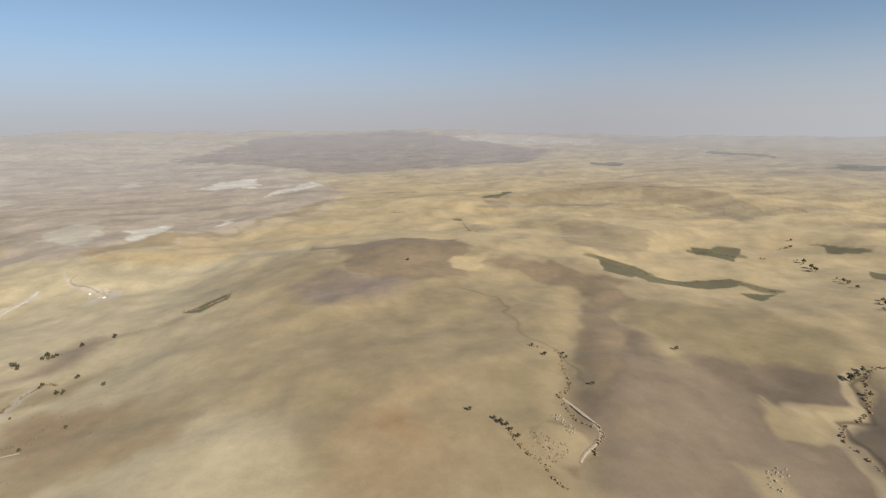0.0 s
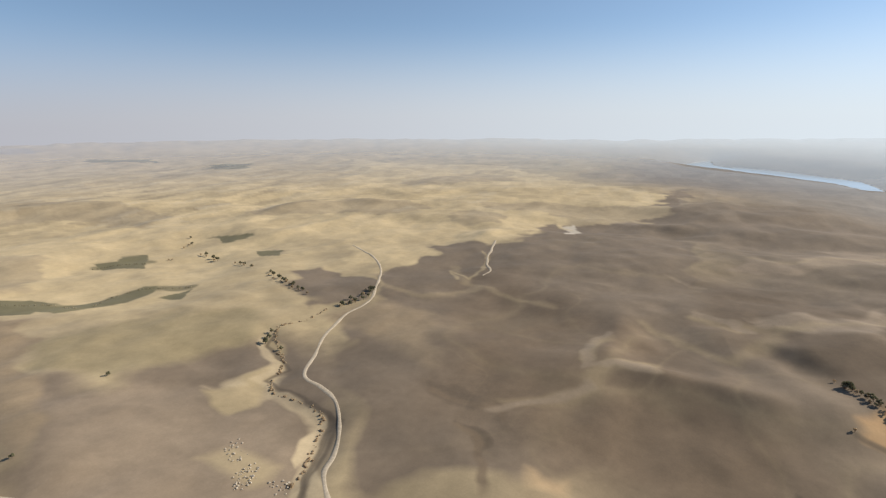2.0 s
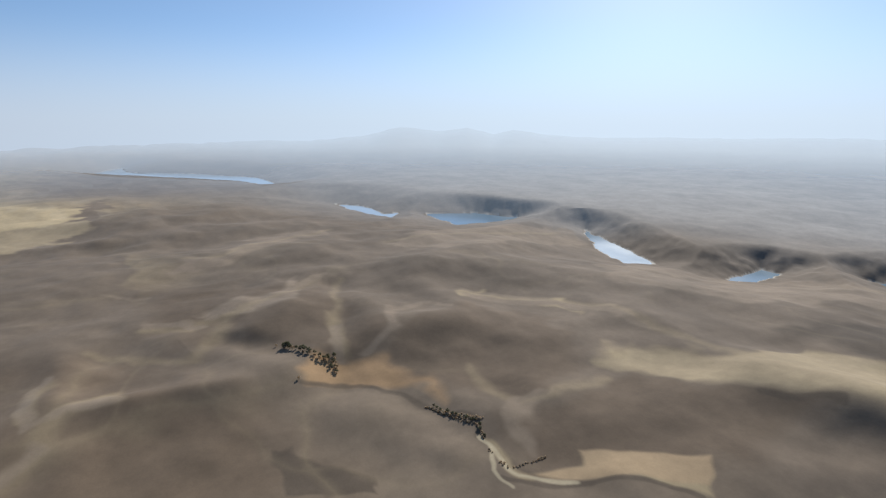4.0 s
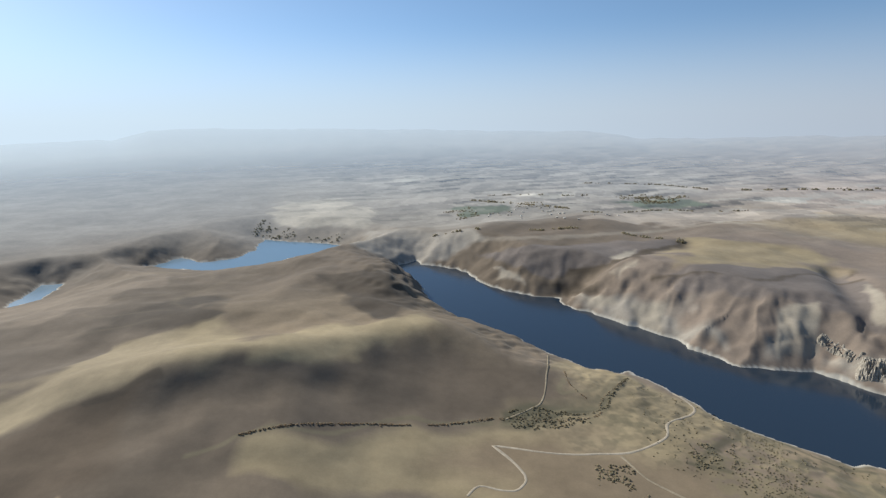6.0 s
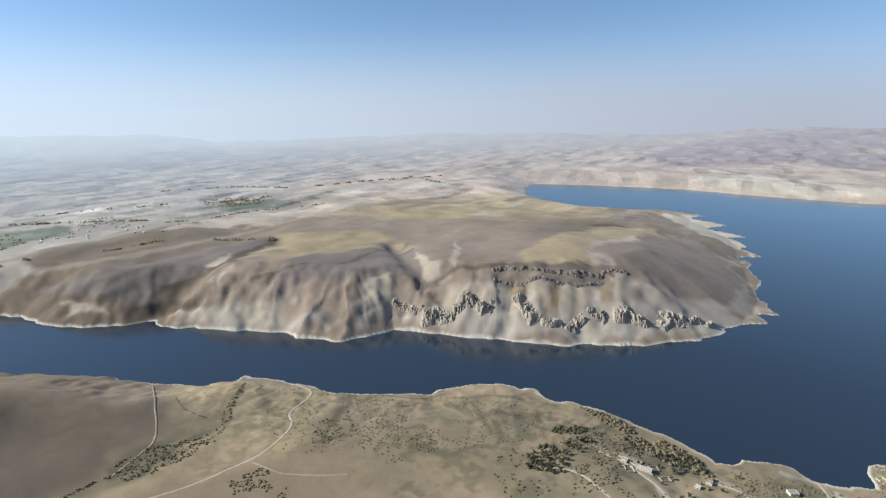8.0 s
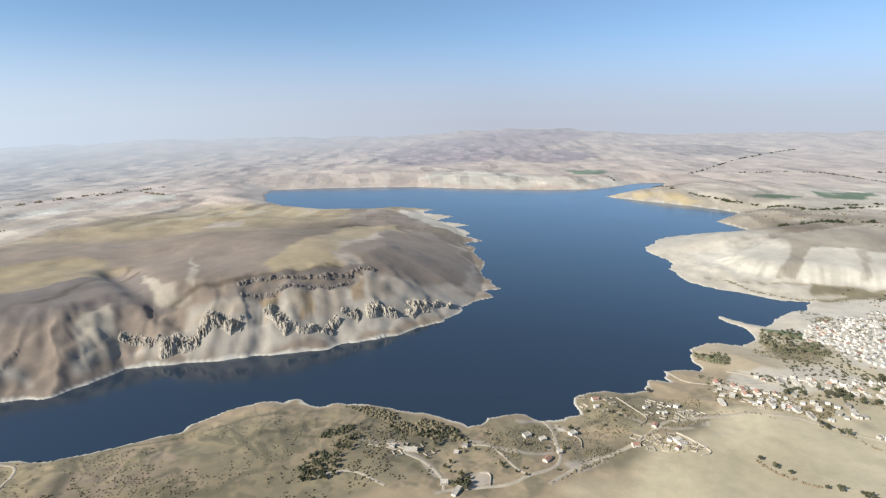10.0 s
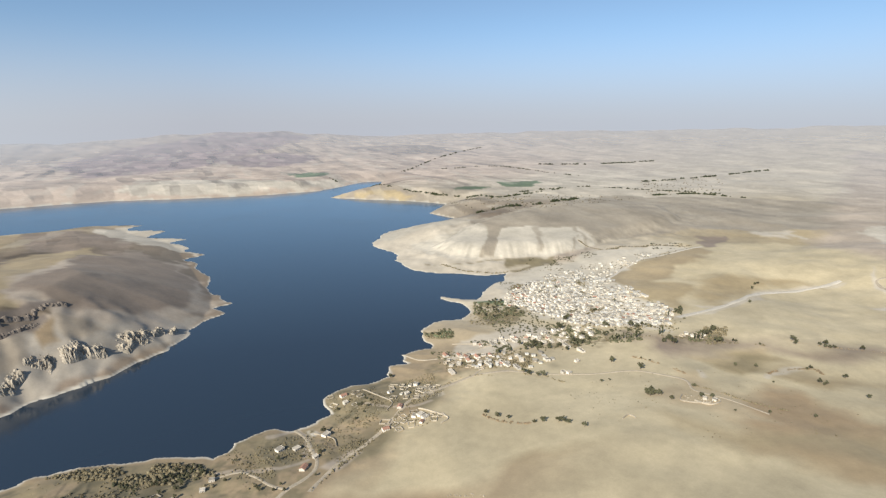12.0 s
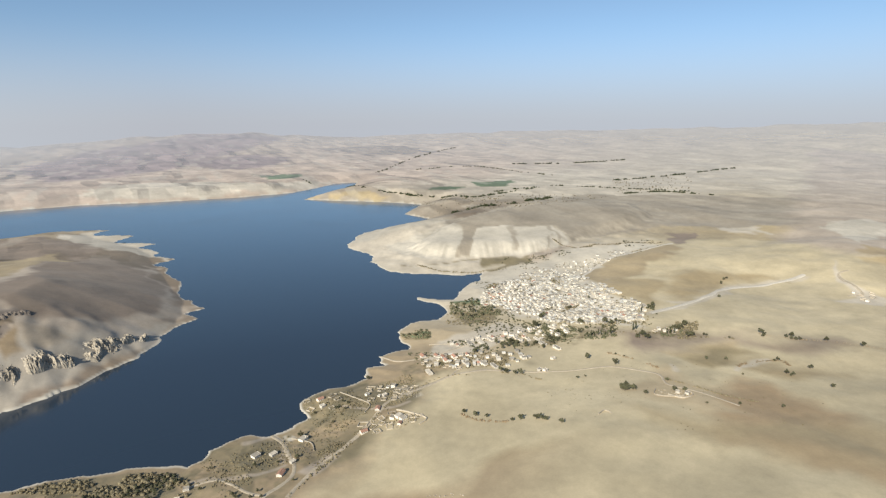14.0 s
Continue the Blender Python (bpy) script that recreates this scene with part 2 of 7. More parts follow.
brown_hill = [(-60, 720, 88, 8, 150), (-20, 480, 80, 6, 150), (200, 560, 66, 7, 150), (150, 900, 62, 8, 150), (480, 900, 38, 7, 150), (900, 1300, 34, 8, 150), (1200, 700, 40, 9, 150), (0, 0, 70, 4, 150), (-150, 300, 62, 5, 150), (330, 380, 56, 7, 150)]
east_steppe = [(600, 250, 55, 6, 150), (560, -20, 60, 10, 150), (850, -150, 58, 10, 300), (700, -420, 58, 9, 330), (900, -600, 46, 6, 330), (480, -700, 50, 7, 300), (380, -440, 62, 8, 150), (1400, 0, 52, 10, 150), (1500, 500, 42, 7, 150), (2500, 0, 34, 5, 400), (1250, -330, 46, 8, 380), (1750, -300, 40, 5, 380), (2500, 1200, 36, 7, 150), (2200, -1000, 46, 3, 250)]
LIE = peninsula + south_plain + river_banks + gorge_hills + shore_gardens + north_plain + brown_hill + east_steppe
# degrees clockwise from +y, skyline in degrees above eye level
SKYLINE = [(0, -1.1), (8, -1.6), (24, -2.1), (45, -2.2), (77, -2.6), (90, -2.4), (103, -2.2), (108.6, -1.7), (112.1, -0.9), (116, -1.3), (119.2, -1.0), (121.9, -1.6), (124, -1.2), (128.4, -1.7), (134, -1.9), (155.5, -1.6), (158.5, -0.9), (161, -0.8), (178.5, -1.2), (201, -1.9), (207, -2.6), (222, -2.3), (229, -2.1), (250, -2.2), (262.5, -1.4), (268, -1.4), (276.5, -2.0), (288, -1.7), (315, -1.1), (326, -0.6), (334, -0.8), (352, -1.2), (360, -1.1)]
MESAS = []
VALLEYS = []  # course, half width, depth (below zero: a swell of the land)


def nearest_water(x, y):
    d, along = shore_of(LAKE, x, y)
    for outline in [LOWER_LAKE] + RIVER:
        e, f = shore_of(outline, x, y)
        along = np.where(e < d, f, along)
        d = np.minimum(d, e)
    return d, along


def land(x, y):
    """Height of the ground, and the distance to the nearest water."""
    x, y = np.asarray(x, float), np.asarray(y, float)
    wx = x + 5 * waves(x, y, 37, 5) + 3.5 * waves(x, y, 14, 6)
    wy = y + 5 * waves(x, y, 37, 7) + 3.5 * waves(x, y, 14, 8)
    rag = np.clip((-820 - x) / 80, 0, 1) * np.clip((-100 - y + 260 * (x < -1100)) / 60, 0, 1)
    wx = wx + rag * 4 * waves(x, y, 44, 9)
    wy = wy + rag * 4 * waves(x, y, 32, 10)
    d, along = nearest_water(wx, wy)
    total, mean = 0, [0, 0, 0]
    for px, py, *values in LIE:
        w = 1 / ((x - px) ** 2 + (y - py) ** 2 + 110 ** 2) ** 2
        total = total + w
        mean = [m + w * v for m, v in zip(mean, values)]
    height, hills, slope = (m / total for m in mean)
    west = np.clip((-760 - x) / 60, 0, 1) * np.clip((-60 - y) / 40, 0, 1) * (d > 0)
    t = np.clip((d + (shore_of(CALM_LAKE, x, y)[0] - d) * west) / slope, 0, 1)
    ramp = 1 - (1 - t) ** 1.35
    z = height * ramp
    # gullies down the steep banks
    cut = 1.25 * np.abs(waves(along + 14 * waves(x, y, 40, 18), d * 0.25, 58, 11)) + 0.75 * np.abs(waves(along + 8 * waves(x, y, 22, 19), d * 0.3, 27, 12)) + 0.3 * waves(along, d * 0.25, 12, 14) + 0.4 * waves(x, y, 75, 13) - 0.7
    calm = 0.56 - 0.38 * np.clip((-640 - x) / 120, 0, 1)  # smoother towards the tip of the peninsula
    z += cut * calm * height * 0.105 * np.clip(t * (1 - t) * 4, 0, 1) * np.clip((150 - slope) / 50, 0.1, 1)
    z += (0.9 * waves(x, y, 9, 15) + 1.2 * waves(x, y, 19, 16) - 1.7 * np.abs(waves(along + 5 * waves(x, y, 18, 26), d * 0.2, 10, 17)) + 0.6) * calm * np.clip(t * (1 - t) * 4, 0, 1) * np.clip((150 - slope) / 40, 0, 1)
    # beds of harder rock stand out as ledges along the high banks
    bed = z + 9 * waves(x, y, 110, 23) + 4 * waves(x, y, 38, 24)
    z += (0.9 * np.sin(bed * 2 * np.pi / 19) + 0.45 * np.sin(bed * 2 * np.pi / 6.7)) * np.clip(0.5 + waves(x, y, 60, 25), 0, 1) * np.clip((height - 50) / 20, 0, 1) * np.clip((145 - slope) / 30, 0, 1) * np.clip(t * (1 - t) * 5, 0, 1)
    r = np.hypot(x, y)
    roll = 1.5 * waves(x, y, 330, 1) + 0.75 * waves(x, y, 150, 2) + 0.35 * waves(x, y, 70, 3) + 0.16 * waves(x, y, 30, 4)
    ridge = 0.6 - np.sqrt(waves(x + 60 * waves(x, y, 200, 21), y + 60 * waves(x, y, 200, 22), 210, 20) ** 2 + 0.035) * 1.9
    z += hills * (roll + 0.8 * ridge) * np.clip(d / 160, 0, 1) * np.interp(r, [1100, 2000], [1, 0.55])
    for points, half, depth in VALLEYS:
        z -= depth * np.exp(-(line_of(points, x, y) / half) ** 2)
    for outline, tall, edge in MESAS:
        e, along = shore_of(outline, x + 4 * waves(x, y, 45, 91), y + 4 * waves(x, y, 45, 92))
        k = np.clip(-e / edge, 0, 1)
        scar = waves(along, e * 0.2, 17, 93) + 0.6 * waves(along, e * 0.2, 7, 94)
        z += tall * (1 - (1 - k) ** 1.5) + scar * tall * 0.05 * np.clip(k * (1 - k) * 4, 0, 1)
        foot = np.clip(1 - np.abs(e - 35) / 55, 0, 1)
        z += foot * (2.6 * waves(x, y, 34, 99) + 1.3 * waves(x, y, 14, 100)) * np.clip(d / 25, 0, 1)
    # towards the edge the land climbs to the skyline
    az = np.degrees(np.arctan2(x, y)) % 360
    top = H + 4900 * np.tan(np.radians(np.interp(az, [p[0] for p in SKYLINE], [p[1] for p in SKYLINE]) + 0.10 * waves(az, r / 400, 2.1, 31) + 0.05 * waves(az, r / 400, 0.8, 32)))
    k = np.clip((r - 2900) / 2000, 0, 1)
    z += (top - z) * k ** 1.6 * np.clip(d / 300, 0, 1)
    z = np.where(d > 0, np.maximum(z, 0.5 + np.minimum(d, 30) * 0.06), np.maximum(-9, d * 0.35 - 0.4))
    return z, d

# ---- what grows or lies bare where, some slope shade painted in ----
SOIL = {
    "steppe": (0.166, 0.125, 0.086), "dry": (0.345, 0.265, 0.153), "stubble": (0.45, 0.345, 0.197), "plough_and_shade": (0.10, 0.075, 0.051),
    "chalk": (0.5, 0.44, 0.35), "beach": (0.52, 0.465, 0.38), "olive": (0.275, 0.215, 0.12), "green": (0.10, 0.14, 0.07),
    "scrub": (0.215, 0.175, 0.105), "orange": (0.37, 0.235, 0.12), "pink": (0.45, 0.345, 0.26), "pale": (0.49, 0.42, 0.325), "track": (0.56, 0.48, 0.37),
    "brown": (0.25, 0.185, 0.115), "rocky": (0.35, 0.3, 0.24), "grass": (0.32, 0.237, 0.145), "tan": (0.475, 0.39, 0.25), "marl": (0.29, 0.255, 0.215), "mauve": (0.247, 0.19, 0.143), "garden": (0.255, 0.2, 0.118), "cream": (0.41, 0.32, 0.20), "pasture": (0.235, 0.178, 0.122), "warm": (0.38, 0.27, 0.155), "field": (0.145, 0.125, 0.065), "dust": (0.40, 0.325, 0.25), "cap": (0.31, 0.26, 0.195), "lilac": (0.265, 0.195, 0.178), "shaded_brown": (0.185, 0.15, 0.125), "drab": (0.34, 0.262, 0.158), "spur": (0.385, 0.322, 0.243), "talus": (0.345, 0.28, 0.208), "brush": (0.135, 0.115, 0.07), "lime": (0.6, 0.55, 0.465), "silver": (0.36, 0.31, 0.25), "copse": (0.13, 0.145, 0.085), "umber": (0.142, 0.102, 0.066),
}
BROAD = [
    (-640, -480, "mauve"), (-820, -460, "mauve"), (-440, -740, "mauve"), (-1000, -420, "steppe"), (-700, -700, "mauve"), (-330, -980, "steppe"), (-1200, -900, "dry"),
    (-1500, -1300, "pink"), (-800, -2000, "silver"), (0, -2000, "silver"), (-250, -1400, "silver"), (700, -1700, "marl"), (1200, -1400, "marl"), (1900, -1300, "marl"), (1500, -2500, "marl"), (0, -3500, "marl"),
    (-10, -900, "steppe"), (60, -620, "brown"), (170, -480, "steppe"), (-120, -420, "pasture"), (-380, -200, "grass"), (-430, 90, "grass"), (-880, 470, "pale"),
    (-280, 250, "tan"), (-480, 480, "tan"), (-720, 640, "tan"), (-1250, 330, "chalk"), (-1300, 480, "steppe"), (-1800, 1100, "pale"), (-2800, 600, "pink"), (-2600, -600, "pink"),
    (-1000, 1200, "dry"), (-600, 1000, "tan"), (-1000, 2000, "pale"), (0, 2200, "stubble"), (0, 1400, "stubble"), (-60, 700, "dry"), (0, 450, "dry"), (480, 900, "stubble"),
    (900, 1300, "stubble"), (1200, 700, "stubble"), (1000, 400, "dry"), (500, 350, "dry"), (600, 50, "steppe"), (850, -150, "steppe"), (700, -420, "steppe"), (930, -620, "steppe"), (480, -700, "steppe"),
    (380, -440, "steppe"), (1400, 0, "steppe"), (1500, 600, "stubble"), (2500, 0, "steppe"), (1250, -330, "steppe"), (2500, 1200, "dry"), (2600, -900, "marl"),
]
PATCHES = []


def patch(soil, soft, outline):
    """A piece of land of another soil, its edge blurred over soft metres."""
    PATCHES.append((soil, soft, outline))


STRIPS = []


def strip(soil, width, soft, course):
    """A thin band of another soil along a course."""
    STRIPS.append((soil, width, soft, course))


# streams and dry valleys: course, half width, depth
VALLEYS.append(([(194, 716), (161, 582), (120, 482), (110, 422), (109, 374), (118, 358), (103, 330), (93, 318)], 20, 4))
VALLEYS.append(([(418, 488), (386, 457), (369, 409), (350, 392), (316, 397), (308, 331), (295, 289), (250, 263), (224, 255), (205, 228)], 14, 2.6))
VALLEYS.append(([(617, -47), (560, -93), (503, -128), (448, -159), (406, -180), (374, -198), (333, -207)], 24, 6))
VALLEYS.append(([(791, -215), (648, -171), (540, -148)], 30, 4))
VALLEYS.append(([(650, 81), (590, -5), (680, -44), (804, -183)], 30, 4))
VALLEYS.append(([(459, -272), (394, -253), (357, -259), (298, -240)], 30, 4))
VALLEYS.append(([(661, -180), (529, -147)], 30, 4))
VALLEYS.append(([(450, -452), (385, -526), (323, -598)], 35, 4))
VALLEYS.append(([(-575, -510), (-598, -591), (-672, -707)], 32, 6))
VALLEYS.append(([(-281, -817), (-342, -841), (-445, -868), (-554, -917)], 30, 8))
VALLEYS.append(([(-947, 773), (-900, 630), (-841, 508)], 25, 8))
VALLEYS.append(([(276, -480), (190, -500), (95, -545), (20, -580), (-45, -606)], 48, -17))
VALLEYS.append(([(-30, -644), (-85, -588)], 40, -5))
VALLEYS.append(([(104, -864), (9, -801)], 50, -13))
VALLEYS.append(([(537, -250), (472, -349)], 70, -8))
VALLEYS.append(([(651, -108), (638, -187)], 60, -7))
VALLEYS.append(([(337, -276), (282, -396)], 70, -8))
VALLEYS.append(([(512, 112), (510, 19)], 60, -6))
VALLEYS.append(([(526, 369), (495, 269)], 60, -5))
VALLEYS.append(([(732, -87), (649, -208)], 60, -9))
VALLEYS.append(([(830, -368), (951, -627)], 60, -12))
VALLEYS.append(([(124, 835), (205, 807)], 70, -10))
VALLEYS.append(([(97, 619), (137, 613)], 50, -8))
VALLEYS.append(([(344, 1287), (442, 1133)], 70, -10))
VALLEYS.append(([(637, 1976), (902, 1681)], 110, -16))
VALLEYS.append(([(217, 1724), (399, 1837)], 90, -12))
VALLEYS.append(([(1165, 1179), (1356, 954)], 80, -10))
VALLEYS.append(([(-610, -442), (-554, -419)], 16, -3))
VALLEYS.append(([(-658, -380), (-591, -347)], 16, -3))
VALLEYS.append(([(-722, -297), (-663, -260)], 16, -3))
VALLEYS.append(([(-462, -663), (-396, -604)], 16, -3))
VALLEYS.append(([(-375, -728), (-348, -699)], 18, -3))
VALLEYS.append(([(-554, -520), (-512, -504)], 16, -3))
VALLEYS.append(([(-628, -419), (-570, -383)], 10, 3))
VALLEYS.append(([(-683, -344), (-629, -304)], 10, 3))
VALLEYS.append(([(-481, -625), (-423, -563)], 10, 3))
VALLEYS.append(([(-563, -510), (-589, -585), (-698, -743)], 18, 9))
# table hills: outline, height, width of the cliff
MESAS.append(([(-1150, 274), (-1070, 291), (-1029, 360), (-1014, 436), (-984, 532), (-1015, 616), (-1068, 714), (-1110, 852), (-1216, 984), (-1335, 1019), (-1436, 892), (-1347, 576), (-1288, 442), (-1221, 354)], 14, 42))
# fields and bare places
patch("mauve", 60, [(-1588, 3202), (-1313, 4434), (-346, 4864), (232, 4478), (813, 3739), (553, 3134), (-155, 2926), (-485, 2719), (-1068, 3220)])
patch("chalk", 7, [(-905, 1230), (-735, 1070), (-749, 1128), (-827, 1339), (-910, 1360)])
patch("chalk", 6, [(-668, 1137), (-640, 1137), (-599, 1190), (-681, 1356), (-752, 1329)])
patch("chalk", 10, [(-994, 2259), (-873, 2249), (-839, 2588), (-938, 2643), (-1001, 2454)])
patch("chalk", 9, [(-581, 2037), (-432, 1945), (-441, 2258), (-564, 2331)])
patch("chalk", 9, [(-1498, 1855), (-1499, 1961), (-1569, 2084), (-1610, 1998)])
patch("chalk", 3, [(-554, 1311), (-518, 1300), (-558, 1421), (-602, 1466)])
patch("stubble", 15, [(-650, 954), (-568, 1123), (-460, 1297), (-302, 1335), (-101, 1301), (181, 1334), (279, 1254), (105, 1013), (45, 897), (57, 794), (30, 783), (47, 941), (-79, 1008), (-257, 1069), (-376, 1048), (-370, 968)])
patch("mauve", 30, [(-209, 719), (-129, 765), (-29, 752), (-55, 661), (-123, 633)])
patch("warm", 60, [(-61, 410), (-18, 406), (-8, 346), (-22, 293), (-51, 297)])
patch("olive", 35, [(306, 615), (381, 649), (418, 594), (426, 548), (380, 499), (293, 487), (276, 550)])
patch("olive", 40, [(289, 609), (386, 646), (438, 557), (393, 490), (304, 470), (261, 514)])
patch("drab", 25, [(67, 817), (165, 864), (241, 800), (327, 769), (306, 615), (271, 567), (197, 540), (160, 539), (139, 526), (171, 615), (177, 714), (125, 786)])
patch("steppe", 30, [(183, 613), (222, 568), (228, 395), (166, 310), (113, 302), (120, 364), (117, 421)])
patch("warm", 50, [(199, 466), (269, 460), (286, 353), (231, 289), (186, 298), (175, 358)])
patch("drab", 12, [(129, 1550), (217, 1712), (306, 1787), (463, 2038), (422, 1804), (512, 1611), (377, 1637), (190, 1543)])
patch("drab", 14, [(439, 1871), (704, 2175), (902, 1885), (916, 1491), (784, 1267), (757, 1487), (619, 1775)])
patch("drab", 10, [(277, 1282), (390, 1320), (470, 1168), (460, 1077), (391, 1064), (360, 936), (300, 924), (252, 996)])
patch("drab", 12, [(1090, 1293), (1309, 1142), (1356, 934), (1308, 805), (1224, 959), (1086, 1099), (1002, 1177)])
patch("drab", 8, [(1200, 658), (1316, 642), (1239, 546), (1168, 520), (1151, 600)])
patch("drab", 9, [(1767, 1219), (2034, 1074), (2210, 893), (1892, 952), (1721, 1136)])
patch("drab", 5, [(714, 843), (757, 837), (719, 770), (686, 793)])
patch("steppe", 10, [(606, 672), (673, 640), (659, 514), (611, 471), (545, 455), (509, 496), (546, 568)])
patch("drab", 12, [(72, 835), (156, 888), (242, 852), (258, 783), (207, 703), (174, 622), (180, 681), (168, 725), (130, 775), (80, 782)])
patch("drab", 12, [(77, 638), (138, 677), (174, 661), (154, 551), (132, 509), (89, 513), (78, 589)])
patch("steppe", 11, [(893, 534), (949, 458), (980, 385), (1245, 455), (1329, 386), (2010, 201), (434, 14), (233, 203), (306, 274), (366, 368), (572, 441), (692, 517), (763, 499), (828, 494)])
patch("drab", 14, [(1431, 725), (1622, 477), (1594, 186), (1443, 192), (1289, 338), (1319, 511), (1316, 642)])
patch("pale", 4, [(1260, 387), (1297, 363), (1106, 313), (1106, 333)])
patch("field", 5, [(884, 3042), (1035, 2980), (961, 2813), (852, 2920)])
patch("field", 7, [(1858, 2514), (2015, 2353), (1901, 2267), (1786, 2393)])
patch("field", 5, [(794, 1070), (827, 1001), (804, 977), (763, 1010)])
patch("field", 6, [(139, 1685), (228, 1909), (247, 1757), (192, 1680)])
patch("field", 8, [(1868, 2559), (2074, 2469), (1967, 2339), (1853, 2413)])
patch("field", 8, [(1723, 3448), (1932, 3057), (1862, 2968), (1670, 3271)])
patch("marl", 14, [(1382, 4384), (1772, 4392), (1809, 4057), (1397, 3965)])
patch("pale", 20, [(198, 4550), (635, 4736), (1266, 4375), (1177, 3919), (764, 4106), (222, 4296)])
patch("stubble", 12, [(2587, 2151), (2560, 1454), (2665, 1149), (1925, 389), (1774, 209), (1605, 258), (1395, 524), (1329, 387), (1240, 360), (1308, 451), (1065, 405), (953, 427), (938, 555), (831, 504), (747, 499), (722, 589), (729, 643)])
patch("drab", 9, [(1790, 1258), (2128, 1194), (2360, 971), (2092, 886), (1849, 1061), (1738, 1186)])
patch("drab", 5, [(1231, 697), (1297, 698), (1302, 575), (1183, 518), (1154, 638)])
patch("drab", 8, [(1381, 1174), (1364, 865), (1298, 804), (1247, 929), (1244, 1062)])
patch("drab", 8, [(1449, 714), (1543, 544), (1562, 318), (1440, 448), (1339, 633)])
patch("pasture", 12, [(1049, 13), (1033, -76), (1254, -172), (1265, -322), (1187, -315), (1051, -156), (984, -72)])
patch("pasture", 6, [(719, 49), (694, -14), (679, -10), (701, 44)])
patch("pasture", 8, [(685, -44), (740, -112), (818, -186), (797, -190), (666, -79)])
patch("dry", 5, [(503, 125), (572, 134), (572, 124), (502, 116)])
patch("dry", 8, [(663, -362), (658, -407), (633, -386), (629, -348)])
patch("dry", 10, [(600, -448), (562, -488), (523, -457), (557, -437)])
patch("orange", 9, [(507, -94), (525, -124), (545, -146), (516, -186), (455, -209), (399, -210), (450, -186), (481, -132), (483, -93)])
patch("plough_and_shade", 5, [(397, -55), (401, -70), (365, -90), (329, -103), (329, -79), (362, -68)])
patch("plough_and_shade", 9, [(395, 247), (402, 219), (384, 179), (373, 179), (384, 233)])
patch("plough_and_shade", 6, [(353, 194), (341, 166), (315, 159), (327, 176)])
patch("warm", 10, [(325, 127), (336, 95), (316, 90), (310, 119)])
# dark faces of the backlit swells, shade painted into the ground
patch("umber", 24, [(511, -178), (557, -259), (606, -351), (455, -369), (389, -362), (366, -298), (376, -260), (425, -208), (482, -185)])
patch("umber", 24, [(340, -241), (347, -353), (267, -414), (216, -418), (215, -342), (284, -268), (277, -256), (292, -224)])
patch("umber", 20, [(646, -45), (664, -118), (670, -183), (590, -222), (542, -196), (521, -162), (543, -121), (585, -83)])
patch("plough_and_shade", 20, [(382, -636), (306, -812), (258, -819), (211, -682), (282, -641)])
patch("dry", 20, [(408, -403), (334, -507), (271, -619), (211, -682), (155, -522), (207, -483), (287, -443), (375, -380)])
patch("pasture", 9, [(652, -363), (606, -446), (502, -502), (411, -507), (443, -493), (533, -460), (620, -359)])
patch("dry", 4, [(283, -264), (252, -310), (224, -320), (197, -299), (221, -287), (252, -267), (275, -227), (284, -218), (272, -251)])
patch("pasture", 5, [(371, -256), (366, -298), (347, -264), (304, -241), (319, -232), (348, -243)])
patch("dry", 18, [(265, -504), (201, -508), (119, -574), (11, -593), (-57, -623), (-64, -598), (-1, -579), (112, -526), (173, -485), (243, -449)])
patch("steppe", 14, [(238, -437), (190, -469), (109, -507), (1, -556), (-71, -539), (-88, -501), (-49, -472), (33, -442), (102, -406), (135, -377), (169, -365), (209, -370)])
patch("dry", 12, [(101, -400), (-66, -441), (-132, -483), (-193, -596), (-268, -558), (-325, -476), (-332, -435), (-190, -348), (-132, -327), (105, -355)])
# gorge slope turned from the sun, its shade painted as dark ground
patch("plough_and_shade", 12, [(25, -876), (-9, -825), (-54, -762), (-69, -747), (-3, -617), (39, -717), (102, -856)])
patch("plough_and_shade", 10, [(302, -680), (238, -705), (195, -683), (224, -653), (266, -643)])
patch("scrub", 5, [(-110, -445), (-144, -463), (-213, -477), (-269, -538), (-267, -520), (-208, -451), (-169, -450), (-133, -430)])
patch("scrub", 6, [(-245, -365), (-282, -374), (-279, -350), (-247, -339)])
patch("scrub", 8, [(-168, -378), (-198, -354), (-197, -324), (-160, -326), (-139, -345)])
patch("scrub", 5, [(-329, -456), (-350, -413), (-372, -392), (-334, -393), (-307, -418)])
patch("scrub", 10, [(-320, -253), (-363, -206), (-407, -202), (-481, -185), (-477, -139), (-457, -112), (-387, -100), (-295, -195)])
patch("scrub", 9, [(-351, -351), (-421, -310), (-425, -249), (-358, -238), (-304, -271)])
patch("grass", 8, [(-339, -399), (-389, -363), (-433, -319), (-445, -283), (-384, -326), (-330, -354)])
patch("drab", 12, [(-638, -442), (-804, -485), (-1177, -516), (-1212, -405), (-805, -369), (-745, -340), (-700, -373)])
patch("mauve", 12, [(-808, -356), (-1036, -395), (-1263, -378), (-1091, -270), (-860, -224), (-771, -307)])
patch("plough_and_shade", 9, [(-1143, -528), (-1367, -570), (-1257, -421), (-1075, -422)])
patch("pale", 8, [(-1576, -548), (-1653, -453), (-1535, -348), (-1397, -271), (-1239, -226), (-1303, -279), (-1303, -340), (-1374, -427)])
patch("chalk", 4, [(-902, -260), (-944, -244), (-927, -235), (-884, -249)])
patch("pale", 6, [(-809, -268), (-843, -227), (-803, -240)])
patch("spur", 8, [(-494, -596), (-513, -586), (-478, -537), (-453, -550)])
